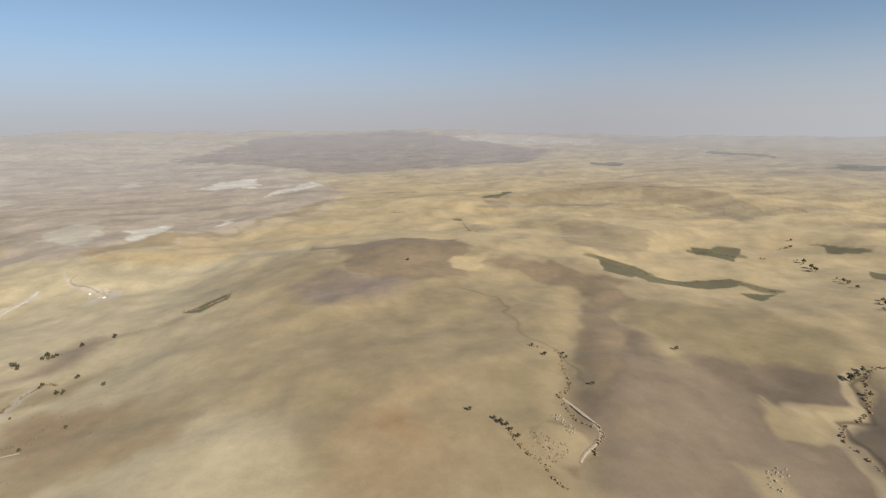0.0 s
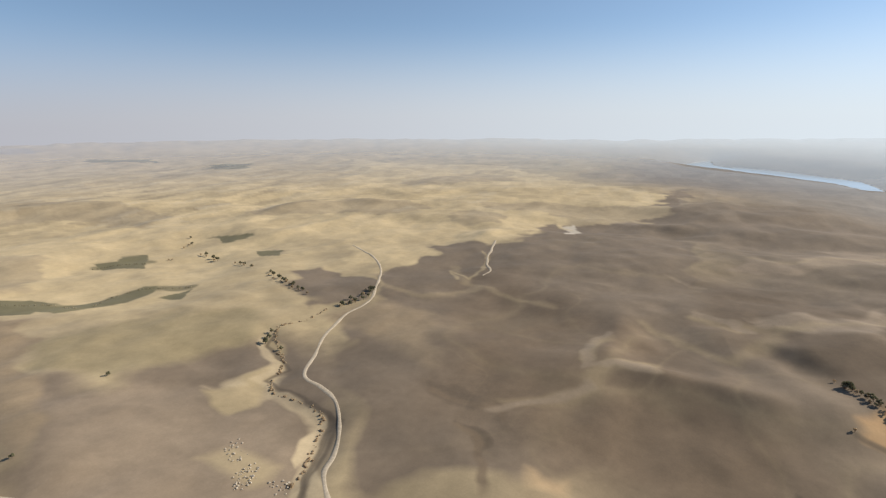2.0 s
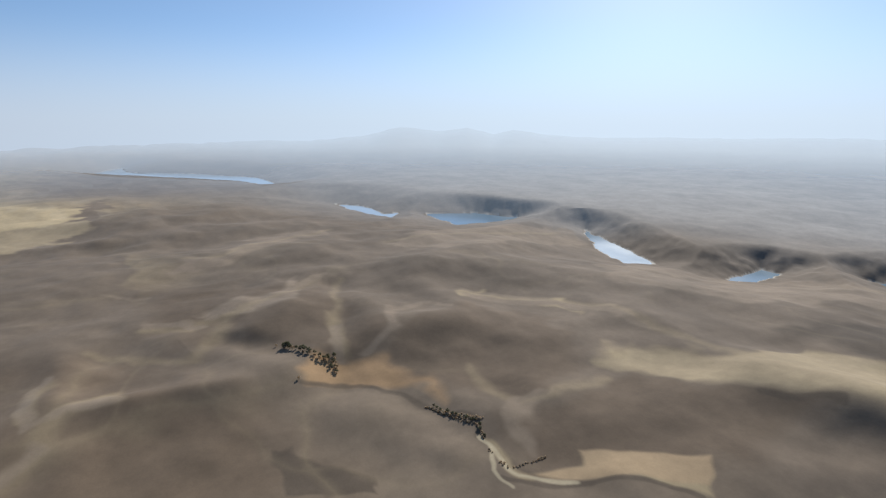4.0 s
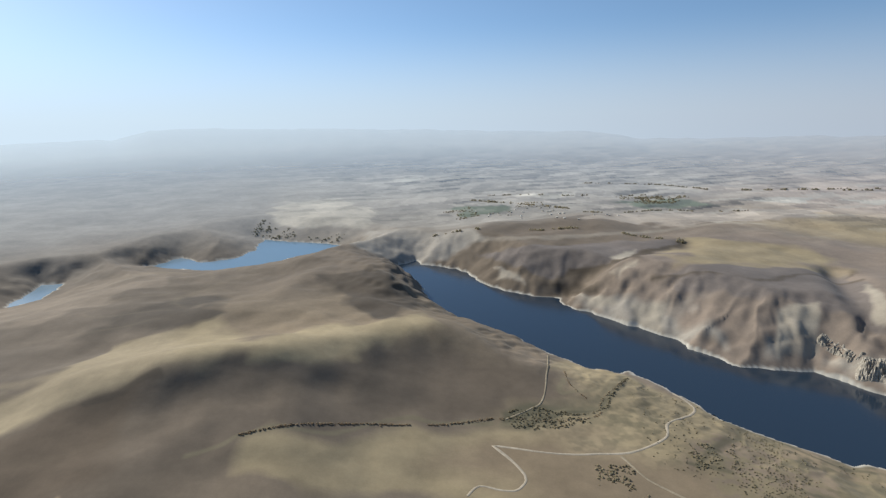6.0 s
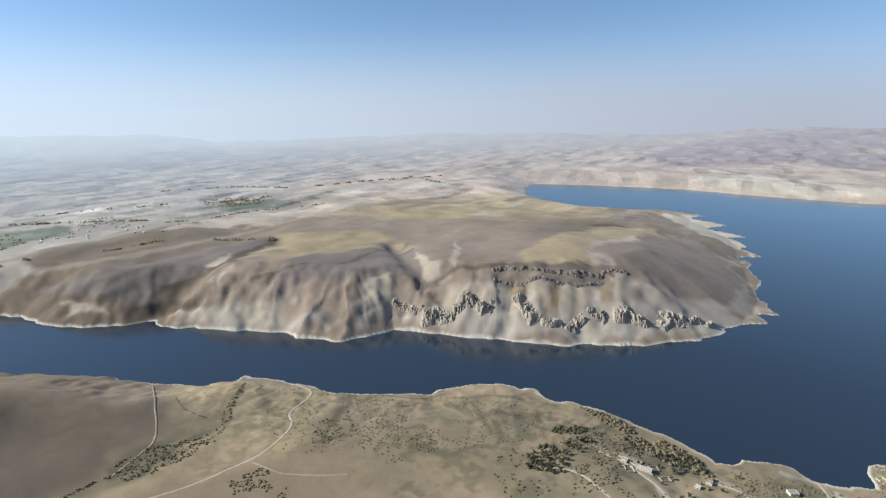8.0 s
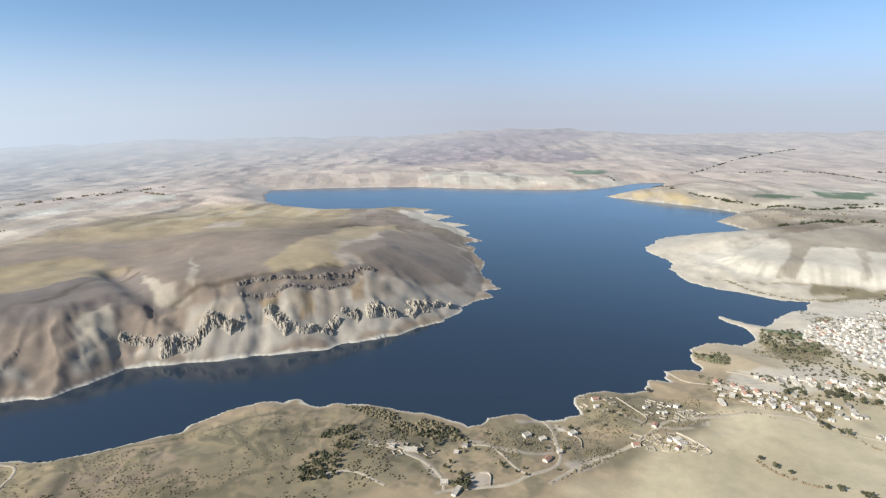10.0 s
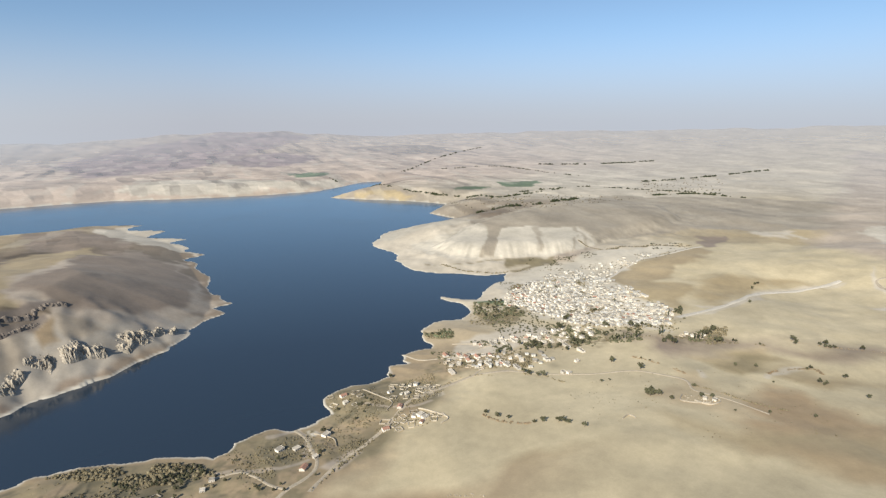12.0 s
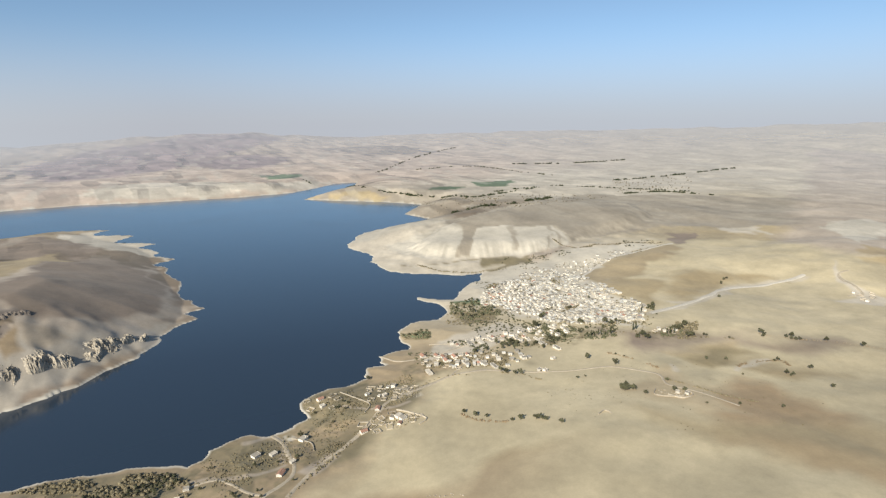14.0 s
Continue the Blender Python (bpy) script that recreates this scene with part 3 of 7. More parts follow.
patch("spur", 7, [(-631, -617), (-589, -546), (-589, -520), (-580, -526), (-590, -565)])
patch("spur", 9, [(-504, -512), (-537, -499), (-590, -468), (-622, -440), (-598, -428), (-569, -451), (-536, -466)])
patch("spur", 6, [(-658, -376), (-679, -356), (-625, -328), (-613, -343)])
patch("spur", 9, [(-695, -323), (-736, -290), (-712, -266), (-754, -238), (-734, -214), (-692, -261), (-669, -300)])
patch("spur", 6, [(-630, -421), (-644, -386), (-620, -380), (-591, -384), (-601, -405)])
patch("spur", 7, [(-340, -717), (-373, -724), (-387, -707), (-358, -686)])
patch("spur", 5, [(-411, -706), (-426, -700), (-405, -677), (-398, -692)])
patch("talus", 6, [(-362, -812), (-403, -807), (-398, -795), (-363, -788)])
patch("plough_and_shade", 7, [(-644, -451), (-707, -377), (-753, -316), (-735, -312), (-688, -365), (-630, -436)])
patch("mauve", 7, [(-702, -755), (-676, -667), (-588, -533), (-582, -551), (-625, -645)])
# dark ravine walls, shade painted into the ground colour
patch("plough_and_shade", 12, [(-558, -925), (-456, -930), (-309, -925), (-262, -916), (-343, -863), (-414, -808)])
patch("plough_and_shade", 10, [(-241, -866), (-294, -856), (-335, -866), (-331, -799), (-290, -830)])
patch("mauve", 14, [(-433, -709), (-563, -705), (-685, -737), (-570, -552), (-513, -592), (-456, -655)])
patch("dust", 8, [(-1124, -873), (-1124, -782), (-1062, -747), (-1050, -798)])
patch("chalk", 14, [(-723, -1162), (-939, -1215), (-901, -1154), (-718, -1106)])
patch("chalk", 14, [(-1381, -1475), (-1608, -1421), (-1531, -1339), (-1362, -1396)])
patch("pale", 14, [(-1043, 1028), (-1004, 1089), (-912, 1041), (-960, 996)])
patch("pale", 14, [(-948, 1196), (-861, 1284), (-764, 1145), (-823, 1122)])
patch("mauve", 6, [(-1019, 869), (-1029, 925), (-968, 895), (-895, 780)])
patch("tan", 14, [(-933, 762), (-912, 962), (-728, 997), (-632, 948), (-704, 838), (-798, 742)])
patch("pale", 12, [(-1061, 204), (-1019, 313), (-997, 429), (-960, 389), (-986, 257)])
patch("chalk", 10, [(-922, 374), (-927, 471), (-969, 609), (-970, 705), (-968, 805), (-851, 598), (-762, 494), (-629, 495), (-558, 433), (-624, 356), (-674, 319), (-760, 300)])
patch("pale", 8, [(-653, 201), (-674, 293), (-626, 322), (-586, 240), (-592, 153)])
patch("dry", 14, [(-843, 521), (-823, 579), (-691, 594), (-619, 516), (-708, 501)])
patch("warm", 20, [(-387, 378), (-355, 447), (-275, 453), (-214, 365), (-277, 331)])
patch("stubble", 14, [(-487, 428), (-467, 506), (-426, 504), (-443, 428)])
patch("cream", 12, [(-417, 317), (-436, 379), (-389, 373), (-333, 384), (-363, 344), (-395, 307)])
patch("scrub", 7, [(-557, 18), (-558, 64), (-519, 102), (-470, 69), (-485, 27), (-524, 10)])
patch("scrub", 7, [(-478, -80), (-486, -26), (-452, -6), (-416, -12), (-426, -57)])
patch("scrub", 8, [(-471, -233), (-481, -205), (-475, -131), (-450, -95), (-413, -85)])
patch("scrub", 6, [(-552, 76), (-526, 148), (-482, 111), (-503, 86)])
patch("scrub", 6, [(-442, 18), (-466, 41), (-472, 86), (-433, 57), (-411, 25), (-391, 7)])
patch("pale", 3, [(-534, 105), (-524, 135), (-502, 132), (-506, 105)])
patch("chalk", 2, [(-484, -15), (-490, -0), (-477, 5), (-466, -9)])
patch("green", 4, [(-700, 161), (-681, 193), (-664, 184), (-673, 162)])
patch("green", 3, [(-798, 265), (-779, 318), (-752, 297), (-772, 266)])
patch("scrub", 5, [(-741, 246), (-727, 306), (-697, 303), (-688, 246)])
patch("green", 5, [(-2143, 797), (-2159, 1012), (-1969, 888), (-1987, 774)])
patch("green", 6, [(-2061, 598), (-2036, 721), (-1911, 654), (-1937, 573)])
patch("green", 9, [(-2817, -73), (-2758, 143), (-2579, 82), (-2608, -44)])
patch("pale", 15, [(-2302, -768), (-2434, -670), (-2605, -404), (-2426, -19), (-2592, 290), (-2313, 70), (-2246, -232), (-2217, -429)])
patch("stubble", 12, [(-2116, 104), (-2072, 273), (-1974, 429), (-1928, 376)])
patch("lilac", 60, [(-3182, -1215), (-3966, -1062), (-4747, -656), (-4866, -322), (-4652, 78), (-3585, -350), (-2882, -666), (-2683, -907)])
patch("brown", 25, [(493, 444), (555, 434), (571, 358), (436, 265), (458, 319)])
patch("rocky", 14, [(-502, -516), (-574, -498), (-616, -436), (-734, -307), (-791, -235), (-849, -144), (-752, -182), (-666, -242), (-604, -316), (-549, -415)])
strip("dry", 5, 8, [(446, -265), (397, -248), (369, -261), (362, -288), (355, -353)])
strip("dry", 4, 8, [(649, -162), (593, -160), (538, -149)])
strip("dry", 4, 8, [(704, 54), (676, -7), (692, -38), (694, -77)])
strip("dry", 4, 7, [(503, 95), (514, 78), (515, 67)])
strip("dry", 6, 10, [(652, -363), (595, -458), (502, -502), (406, -502), (309, -519)])
strip("dry", 6, 10, [(1049, -1), (1033, -70), (1071, -101), (1169, -210), (1250, -326)])
strip("dry", 6, 10, [(1035, -384), (1064, -528), (1061, -677), (1075, -859)])
strip("dry", 5, 8, [(709, 49), (691, -14)])
strip("dry", 5, 10, [(648, 92), (612, 50), (595, -5), (671, -36), (739, -104), (818, -186)])
strip("dry", 4, 8, [(797, -221), (634, -168), (550, -150)])
strip("dry", 4, 8, [(503, 125), (544, 125), (572, 124)])
strip("dry", 5, 10, [(385, 170), (416, 143), (447, 115), (496, 98), (536, 62)])
strip("dry", 5, 8, [(623, 471), (618, 398), (655, 362), (682, 344)])
strip("dry", 5, 8, [(412, 386), (437, 375)])
strip("dry", 7, 10, [(665, -367), (618, -419), (555, -479)])
strip("dry", 4, 7, [(493, 123), (525, 126), (578, 130)])
strip("dry", 4, 7, [(496, 102), (532, 71)])
strip("dry", 4, 7, [(790, 428), (698, 367), (677, 297), (656, 209)])
# gully shading, painted as dark strips
strip("plough_and_shade", 7, 9, [(394, 247), (392, 205), (385, 178)])
strip("plough_and_shade", 5, 8, [(376, 166), (357, 145)])
strip("plough_and_shade", 8, 10, [(346, 189), (333, 172), (320, 156)])
# shading lines of the hill's gullies, painted as brown strips
strip("brown", 5, 9, [(62, 669), (83, 600), (94, 510)])
strip("brown", 5, 9, [(-35, 454), (-16, 422)])
strip("brown", 5, 9, [(-54, 644), (-35, 578)])
strip("brown", 4, 9, [(2, 351), (25, 310), (31, 289)])
strip("brown", 6, 12, [(-329, 667), (-404, 628), (-441, 544)])
strip("scrub", 3, 3, [(158, -375), (130, -390), (102, -403), (33, -431), (-36, -449), (-101, -453)])
strip("scrub", 2, 3, [(-111, -449), (-170, -453), (-209, -453), (-222, -475), (-280, -544)])
strip("scrub", 2, 3, [(-186, -515), (-181, -483), (-216, -489)])
strip("pale", 3, 4, [(-424, 386), (-437, 392)])
strip("pale", 3, 4, [(-403, 446), (-413, 459), (-412, 506)])
strip("pale", 10, 12, [(-161, -1128), (-257, -1026), (-397, -1030), (-646, -1088), (-850, -1102)])
strip("pale", 12, 14, [(-1110, -1433), (-1396, -1401), (-1584, -1342)])
strip("plough_and_shade", 6, 6, [(-639, -453), (-665, -410), (-705, -375), (-755, -317)])
patch("garden", 10, [(-333, -449), (-414, -351), (-459, -285), (-479, -208), (-474, -138), (-460, -104), (-399, -87), (-216, -285), (-244, -367)])
patch("garden", 8, [(-457, -274), (-474, -180), (-460, -93), (-486, -78), (-492, 8), (-553, 15), (-569, 85), (-515, 135), (-487, 69), (-396, 3), (-355, -14), (-335, -204)])
patch("garden", 8, [(-182, -523), (-273, -509), (-322, -450), (-373, -364), (-296, -282), (-116, -331), (-154, -382), (-121, -446)])
patch("garden", 8, [(-586, 95), (-588, 166), (-563, 261), (-523, 286), (-527, 216), (-518, 133)])
patch("garden", 8, [(-783, 251), (-758, 319), (-709, 327), (-683, 279), (-714, 237)])
patch("garden", 8, [(-620, 295), (-600, 360), (-547, 403), (-533, 442), (-523, 504), (-494, 478), (-556, 335), (-580, 284)])
# shade in the V-shaped gully, painted as dark ground
patch("plough_and_shade", 8, [(-712, -758), (-688, -697), (-592, -558), (-577, -522), (-571, -544), (-576, -590), (-570, -615)])
patch("mauve", 20, [(-988, -353), (-1164, -309), (-1127, -225), (-938, -146), (-840, -179), (-833, -262)])
patch("mauve", 14, [(-872, -917), (-813, -697), (-750, -541), (-692, -554), (-733, -720), (-758, -803)])
patch("dry", 25, [(-747, 622), (-737, 758), (-640, 804), (-658, 705), (-618, 559)])
patch("mauve", 30, [(-566, 382), (-474, 518), (-425, 638), (-402, 606), (-478, 480), (-509, 353)])
patch("dry", 35, [(-375, 287), (-318, 359), (-256, 442), (-225, 394), (-282, 322)])
patch("dry", 30, [(-449, 126), (-434, 202), (-363, 223), (-344, 162), (-392, 120)])
patch("lilac", 60, [(-3336, -1283), (-4073, -1150), (-4835, -635), (-4867, -294), (-4735, 101), (-3774, -277), (-3089, -637), (-2838, -929)])
patch("lilac", 40, [(-3403, -465), (-3766, -174), (-3614, 137), (-3210, -5), (-3085, -290)])
patch("mauve", 30, [(-4136, 323), (-4104, 913), (-3601, 1118), (-3655, 579)])
patch("rocky", 8, [(-478, -603), (-530, -573), (-489, -532), (-433, -563)])
patch("rocky", 9, [(-398, -701), (-445, -669), (-408, -594), (-374, -654)])
patch("rocky", 9, [(-296, -803), (-374, -741), (-384, -712), (-353, -694)])
patch("mauve", 20, [(-447, -730), (-576, -690), (-658, -664), (-570, -552), (-483, -608), (-425, -698)])
strip("scrub", 3, 4, [(-1036, 234), (-1011, 311), (-1006, 407), (-980, 497)])
strip("pale", 4, 5, [(-1043, 200), (-992, 282), (-964, 367), (-958, 437)])
patch("scrub", 5, [(-988, 413), (-972, 493), (-948, 488), (-967, 416)])
strip("chalk", 3, 4, [(-1077, 195), (-1023, 267), (-992, 353)])
strip("plough_and_shade", 3, 4, [(-724, -372), (-738, -336), (-735, -318)])
patch("steppe", 40, [(175, 453), (262, 504), (354, 535), (426, 439), (393, 347), (264, 259), (157, 265), (106, 274), (145, 328), (155, 387)])
patch("umber", 60, [(827, 436), (732, 265), (625, 81), (464, -62), (372, -95), (323, -66), (372, 219)])
patch("umber", 40, [(906, 64), (784, -198), (577, -216), (603, -83), (680, 38)])
patch("pale", 6, [(-1249, 159), (-1290, 236), (-1276, 333), (-1289, 415), (-1032, 392), (-984, 532), (-943, 479), (-972, 394), (-1000, 237), (-1077, 195)])
patch("chalk", 6, [(-1206, 233), (-1222, 305), (-1228, 399), (-1180, 422), (-1030, 356), (-1070, 291), (-1138, 251)])
patch("chalk", 2, [(-1169, 452), (-1111, 619), (-1046, 609), (-1005, 600), (-984, 532), (-995, 479), (-1027, 378)])
patch("dust", 5, [(-990, 521), (-1014, 608), (-946, 531), (-943, 479), (-974, 456)])
patch("cap", 4, [(-1289, 415), (-1669, 1035), (-1483, 1351), (-1230, 1810), (-889, 1323), (-962, 1127), (-1107, 932), (-1037, 636), (-1022, 605), (-1110, 633), (-1168, 454), (-1180, 422)])
patch("cap", 2, [(-1191, 428), (-1173, 456), (-1026, 381), (-1031, 353)])
strip("cap", 5, 4, [(-1133, 520), (-1055, 495), (-1015, 483)])
strip("cap", 4, 4, [(-1103, 607), (-1028, 583), (-993, 569)])
patch("scrub", 4, [(-1006, 407), (-987, 462), (-979, 499), (-940, 465), (-943, 406), (-968, 392)])
patch("dust", 12, [(-854, -390), (-1027, -418), (-1135, -350), (-1183, -255), (-1019, -188), (-915, -138), (-863, -156), (-790, -209), (-725, -285), (-709, -334)])
patch("dust", 5, [(-955, -279), (-949, -242), (-915, -242), (-912, -278)])
patch("dust", 5, [(-809, -297), (-815, -270), (-809, -252), (-789, -266)])
patch("talus", 7, [(-729, -314), (-744, -290), (-744, -261), (-712, -270), (-707, -302)])
patch("mauve", 12, [(-1524, -678), (-1502, -563), (-1414, -441), (-1287, -372), (-1186, -423), (-1190, -536)])
patch("drab", 8, [(-1136, -513), (-1185, -479), (-1239, -410), (-1075, -393), (-988, -449)])
strip("pale", 7, 5, [(-589, 487), (-604, 557), (-622, 614), (-651, 686), (-647, 787), (-645, 827), (-645, 838)])
strip("pale", 5, 5, [(-623, 548), (-610, 592), (-634, 669)])
patch("tan", 16, [(-889, 762), (-875, 923), (-739, 916), (-692, 836), (-720, 704), (-807, 656)])
patch("dry", 14, [(-860, 608), (-911, 710), (-889, 762), (-843, 698), (-824, 620)])
patch("dry", 22, [(-427, 471), (-393, 528), (-364, 555), (-369, 499), (-405, 464)])
patch("tan", 20, [(-357, 12), (-464, 67), (-514, 146), (-534, 247), (-539, 393), (-346, 267)])
patch("mauve", 10, [(-814, -374), (-1072, -385), (-1201, -335), (-1135, -239), (-942, -168), (-828, -205), (-773, -272), (-755, -317)])
patch("mauve", 8, [(-696, -733), (-727, -673), (-747, -593), (-643, -456), (-599, -464), (-588, -510), (-599, -579)])
patch("pasture", 6, [(-643, -456), (-684, -402), (-752, -325), (-740, -314), (-683, -363), (-626, -438)])
strip("cream", 6, 4, [(414, 488), (386, 463), (366, 415), (347, 398), (323, 398), (305, 340), (293, 298), (251, 272), (226, 260), (205, 233)])
patch("cream", 7, [(301, 400), (327, 402), (336, 379), (312, 358), (312, 380)])
strip("plough_and_shade", 3, 4, [(325, -213), (305, -211), (282, -222), (258, -245)])
strip("plough_and_shade", 2, 3, [(414, 475), (389, 453), (373, 409), (354, 390), (324, 388), (312, 334), (300, 290), (255, 263), (228, 252), (210, 228)])
patch("chalk", 8, [(-868, 462), (-884, 531), (-830, 570), (-754, 553), (-741, 479), (-798, 448)])
strip("cap", 1, 5.5, [(-1089, 515), (-1041, 488), (-1014, 472)])
strip("cap", 1, 3, [(-1062, 581), (-1015, 551), (-989, 534)])
strip("cap", 1, 5.5, [(-1054, 608), (-1016, 582), (-972, 554)])
# shadow under the plateau rim, painted as two dark strips
strip("plough_and_shade", 4, 5, [(-404, -745), (-441, -710), (-518, -663), (-652, -705), (-676, -667)])
strip("plough_and_shade", 4, 5, [(-583, -527), (-600, -508), (-628, -465), (-661, -420), (-708, -369)])
patch("brown", 30, [(-23, -382), (-84, -424), (-218, -398), (-259, -350), (-209, -282)])
patch("mauve", 12, [(-414, -719), (-485, -664), (-565, -623), (-581, -589), (-568, -551), (-503, -576), (-439, -628), (-411, -696)])
patch("steppe", 25, [(123, -496), (70, -522), (-23, -567), (-120, -564), (-193, -547), (-200, -468), (-135, -454), (-32, -450), (49, -435), (113, -427)])
strip("field", 20, 5, [(271, 910), (299, 875), (340, 842), (353, 770), (412, 810), (462, 805), (499, 747)])
strip("field", 22, 5, [(503, 1040), (543, 1031), (571, 991)])
strip("field", 18, 5, [(781, 1071), (817, 983)])
# shade of the steep peninsula slopes, painted as darker brown ground
patch("shaded_brown", 8, [(-426, -700), (-477, -683), (-685, -737), (-615, -595), (-549, -562), (-541, -584), (-517, -622), (-480, -631), (-427, -672)])
# the gully's shaded left and lit right side, painted into the ground colour
patch("shaded_brown", 5, [(-697, -749), (-667, -651), (-581, -518), (-559, -535), (-553, -569), (-601, -634)])
patch("dust", 8, [(-624, -603), (-615, -533), (-593, -501), (-584, -518), (-593, -547)])
patch("mauve", 8, [(-688, -583), (-763, -541), (-681, -461), (-622, -461), (-595, -483)])
# dark bands along the ledges: brown rock with painted shade
strip("shaded_brown", 9, 4, [(-604, -458), (-633, -449), (-671, -404), (-712, -361), (-760, -320)])
strip("shaded_brown", 6, 4, [(-610, -450), (-653, -392), (-724, -325)])
strip("shaded_brown", 10, 5, [(-428, -702), (-476, -680), (-547, -685), (-680, -732)])
patch("talus", 6, [(-507, -604), (-544, -588), (-515, -552), (-489, -532), (-457, -549)])
patch("talus", 6, [(-548, -497), (-576, -478), (-603, -447), (-610, -426), (-596, -431), (-574, -455), (-554, -481)])
patch("talus", 5, [(-643, -395), (-657, -377), (-627, -364), (-622, -376)])
patch("talus", 6, [(-666, -370), (-698, -339), (-659, -321), (-632, -346)])
patch("talus", 6, [(-719, -305), (-743, -285), (-740, -249), (-710, -270), (-690, -290)])
patch("brown", 6, [(-622, -432), (-644, -403), (-611, -393), (-597, -403)])
patch("brown", 5, [(-656, -379), (-666, -370), (-623, -349), (-615, -356)])
patch("brown", 5, [(-706, -334), (-728, -315), (-689, -298), (-677, -309)])
patch("rocky", 7, [(-511, -496), (-540, -458), (-604, -351), (-677, -271), (-757, -191), (-715, -207), (-651, -258), (-588, -341), (-536, -435)])
patch("mauve", 9, [(-412, -681), (-450, -647), (-500, -603), (-459, -558), (-420, -609), (-400, -635)])
patch("dry", 22, [(-567, -959), (-732, -873), (-744, -783), (-675, -742), (-511, -728), (-444, -756)])
patch("brown", 5, [(66, 358), (94, 369), (111, 355), (108, 335), (81, 308), (60, 333)])
patch("pasture", 14, [(122, 361), (161, 351), (135, 265), (96, 283)])
patch("cream", 9, [(290, 424), (298, 410), (327, 409), (358, 403), (336, 384), (316, 391), (306, 359), (293, 384)])
patch("cream", 4, [(241, 277), (275, 282), (285, 283), (265, 270), (246, 265), (223, 252)])
patch("plough_and_shade", 5, [(397, -55), (401, -70), (365, -90), (329, -103), (329, -79), (362, -68)])
patch("plough_and_shade", 9, [(395, 247), (402, 219), (384, 179), (373, 179), (384, 233)])
patch("plough_and_shade", 6, [(353, 194), (341, 166), (315, 159), (327, 176)])
strip("dry", 5, 4, [(324, -213), (304, -210), (284, -215)])

# fields, clearings, gullies and bare spurs, from the brown hill round to the village
patch("dust", 50, [(-810, 973), (-660, 986), (-465, 1272), (-342, 1520), (-327, 2054), (-900, 2982), (-1714, 3194), (-2443, 3091)])
patch("chalk", 6, [(-911, 1229), (-720, 1065), (-835, 1353), (-913, 1386)])
patch("lime", 6, [(-659, 1127), (-590, 1183), (-688, 1371), (-756, 1312)])
patch("lime", 6, [(-1003, 2224), (-746, 2292), (-866, 2631), (-961, 2486)])
patch("lime", 6, [(-628, 1983), (-476, 2255), (-535, 2427), (-622, 2188)])
patch("lime", 6, [(-552, 1306), (-527, 1351), (-584, 1479)])
patch("chalk", 6, [(-1386, 2329), (-1260, 2366), (-1404, 2543)])
patch("pale", 4, [(-651, 909), (-579, 852), (-517, 839), (-502, 797), (-542, 765), (-537, 812), (-605, 858)])
patch("drab", 8, [(-660, 986), (-465, 1272), (-487, 1298), (-705, 1042)])
patch("drab", 8, [(-460, 1299), (-346, 1540), (-335, 1855), (-455, 1419)])
patch("brown", 10, [(-257, 1047), (-130, 977), (-36, 997), (57, 940), (40, 813), (70, 747), (4, 750), (-108, 799)])
patch("field", 2, [(-341, 686), (-317, 702), (-300, 731), (-291, 730), (-287, 706), (-311, 678)])
patch("brown", 8, [(-166, 1008), (-80, 1019), (46, 973), (58, 920), (30, 861), (24, 738), (-50, 732), (-133, 771)])
patch("brown", 10, [(79, 834), (112, 851), (188, 853), (237, 791), (270, 747), (267, 654), (195, 629), (184, 744), (120, 809)])
patch("stubble", 5, [(28, 854), (85, 882), (73, 787), (28, 794)])
patch("pasture", 22, [(188, 534), (275, 439), (298, 348), (255, 290), (194, 242), (87, 289), (123, 362)])
patch("dry", 7, [(72, 787), (120, 809), (182, 736), (177, 642), (153, 557), (118, 504), (92, 530), (84, 608), (63, 687)])
patch("brown", 6, [(194, 691), (220, 616), (169, 468), (122, 412), (118, 430), (133, 497), (162, 571)])
patch("olive", 18, [(235, 657), (334, 649), (440, 578), (395, 506), (306, 486), (253, 524), (221, 581)])
patch("drab", 8, [(257, 1670), (325, 1765), (555, 1942), (759, 1904), (881, 1683), (915, 1509), (868, 1467), (713, 1647), (554, 1692), (474, 1559)])
patch("drab", 8, [(299, 1259), (349, 1292), (404, 1208), (469, 1094), (422, 1018), (305, 954), (259, 1013)])
patch("drab", 8, [(1119, 1078), (1335, 1060), (1372, 934), (1309, 808), (1178, 846)])
patch("drab", 8, [(1187, 676), (1268, 670), (1300, 575), (1188, 534), (1129, 616)])
patch("drab", 8, [(1841, 1285), (2050, 1210), (2194, 882), (1985, 949)])
patch("field", 2, [(281, 920), (336, 893), (347, 841), (295, 789), (259, 818)])
patch("field", 2, [(305, 840), (386, 811), (468, 817), (478, 803), (398, 751), (314, 764)])
patch("field", 2, [(430, 742), (498, 733), (439, 695)])
patch("field", 2, [(518, 1067), (561, 1040), (579, 1072), (609, 1059), (541, 942), (502, 1021)])
patch("field", 2, [(786, 1068), (826, 985), (785, 988), (765, 1028)])
patch("field", 2, [(729, 869), (745, 807), (699, 773), (692, 816)])
patch("field", 3, [(156, 1773), (243, 1960), (269, 1957), (187, 1710)])
patch("field", 3, [(884, 3049), (1028, 2941), (926, 2880)])
patch("field", 3, [(1851, 2542), (1965, 2280), (1852, 2335)])
patch("field", 3, [(32, 1390), (64, 1405), (60, 1369)])
patch("dry", 6, [(283, 424), (295, 416), (309, 396), (326, 413), (359, 411), (383, 433), (381, 451), (404, 473), (400, 439), (371, 406), (332, 388), (298, 364), (276, 371)])
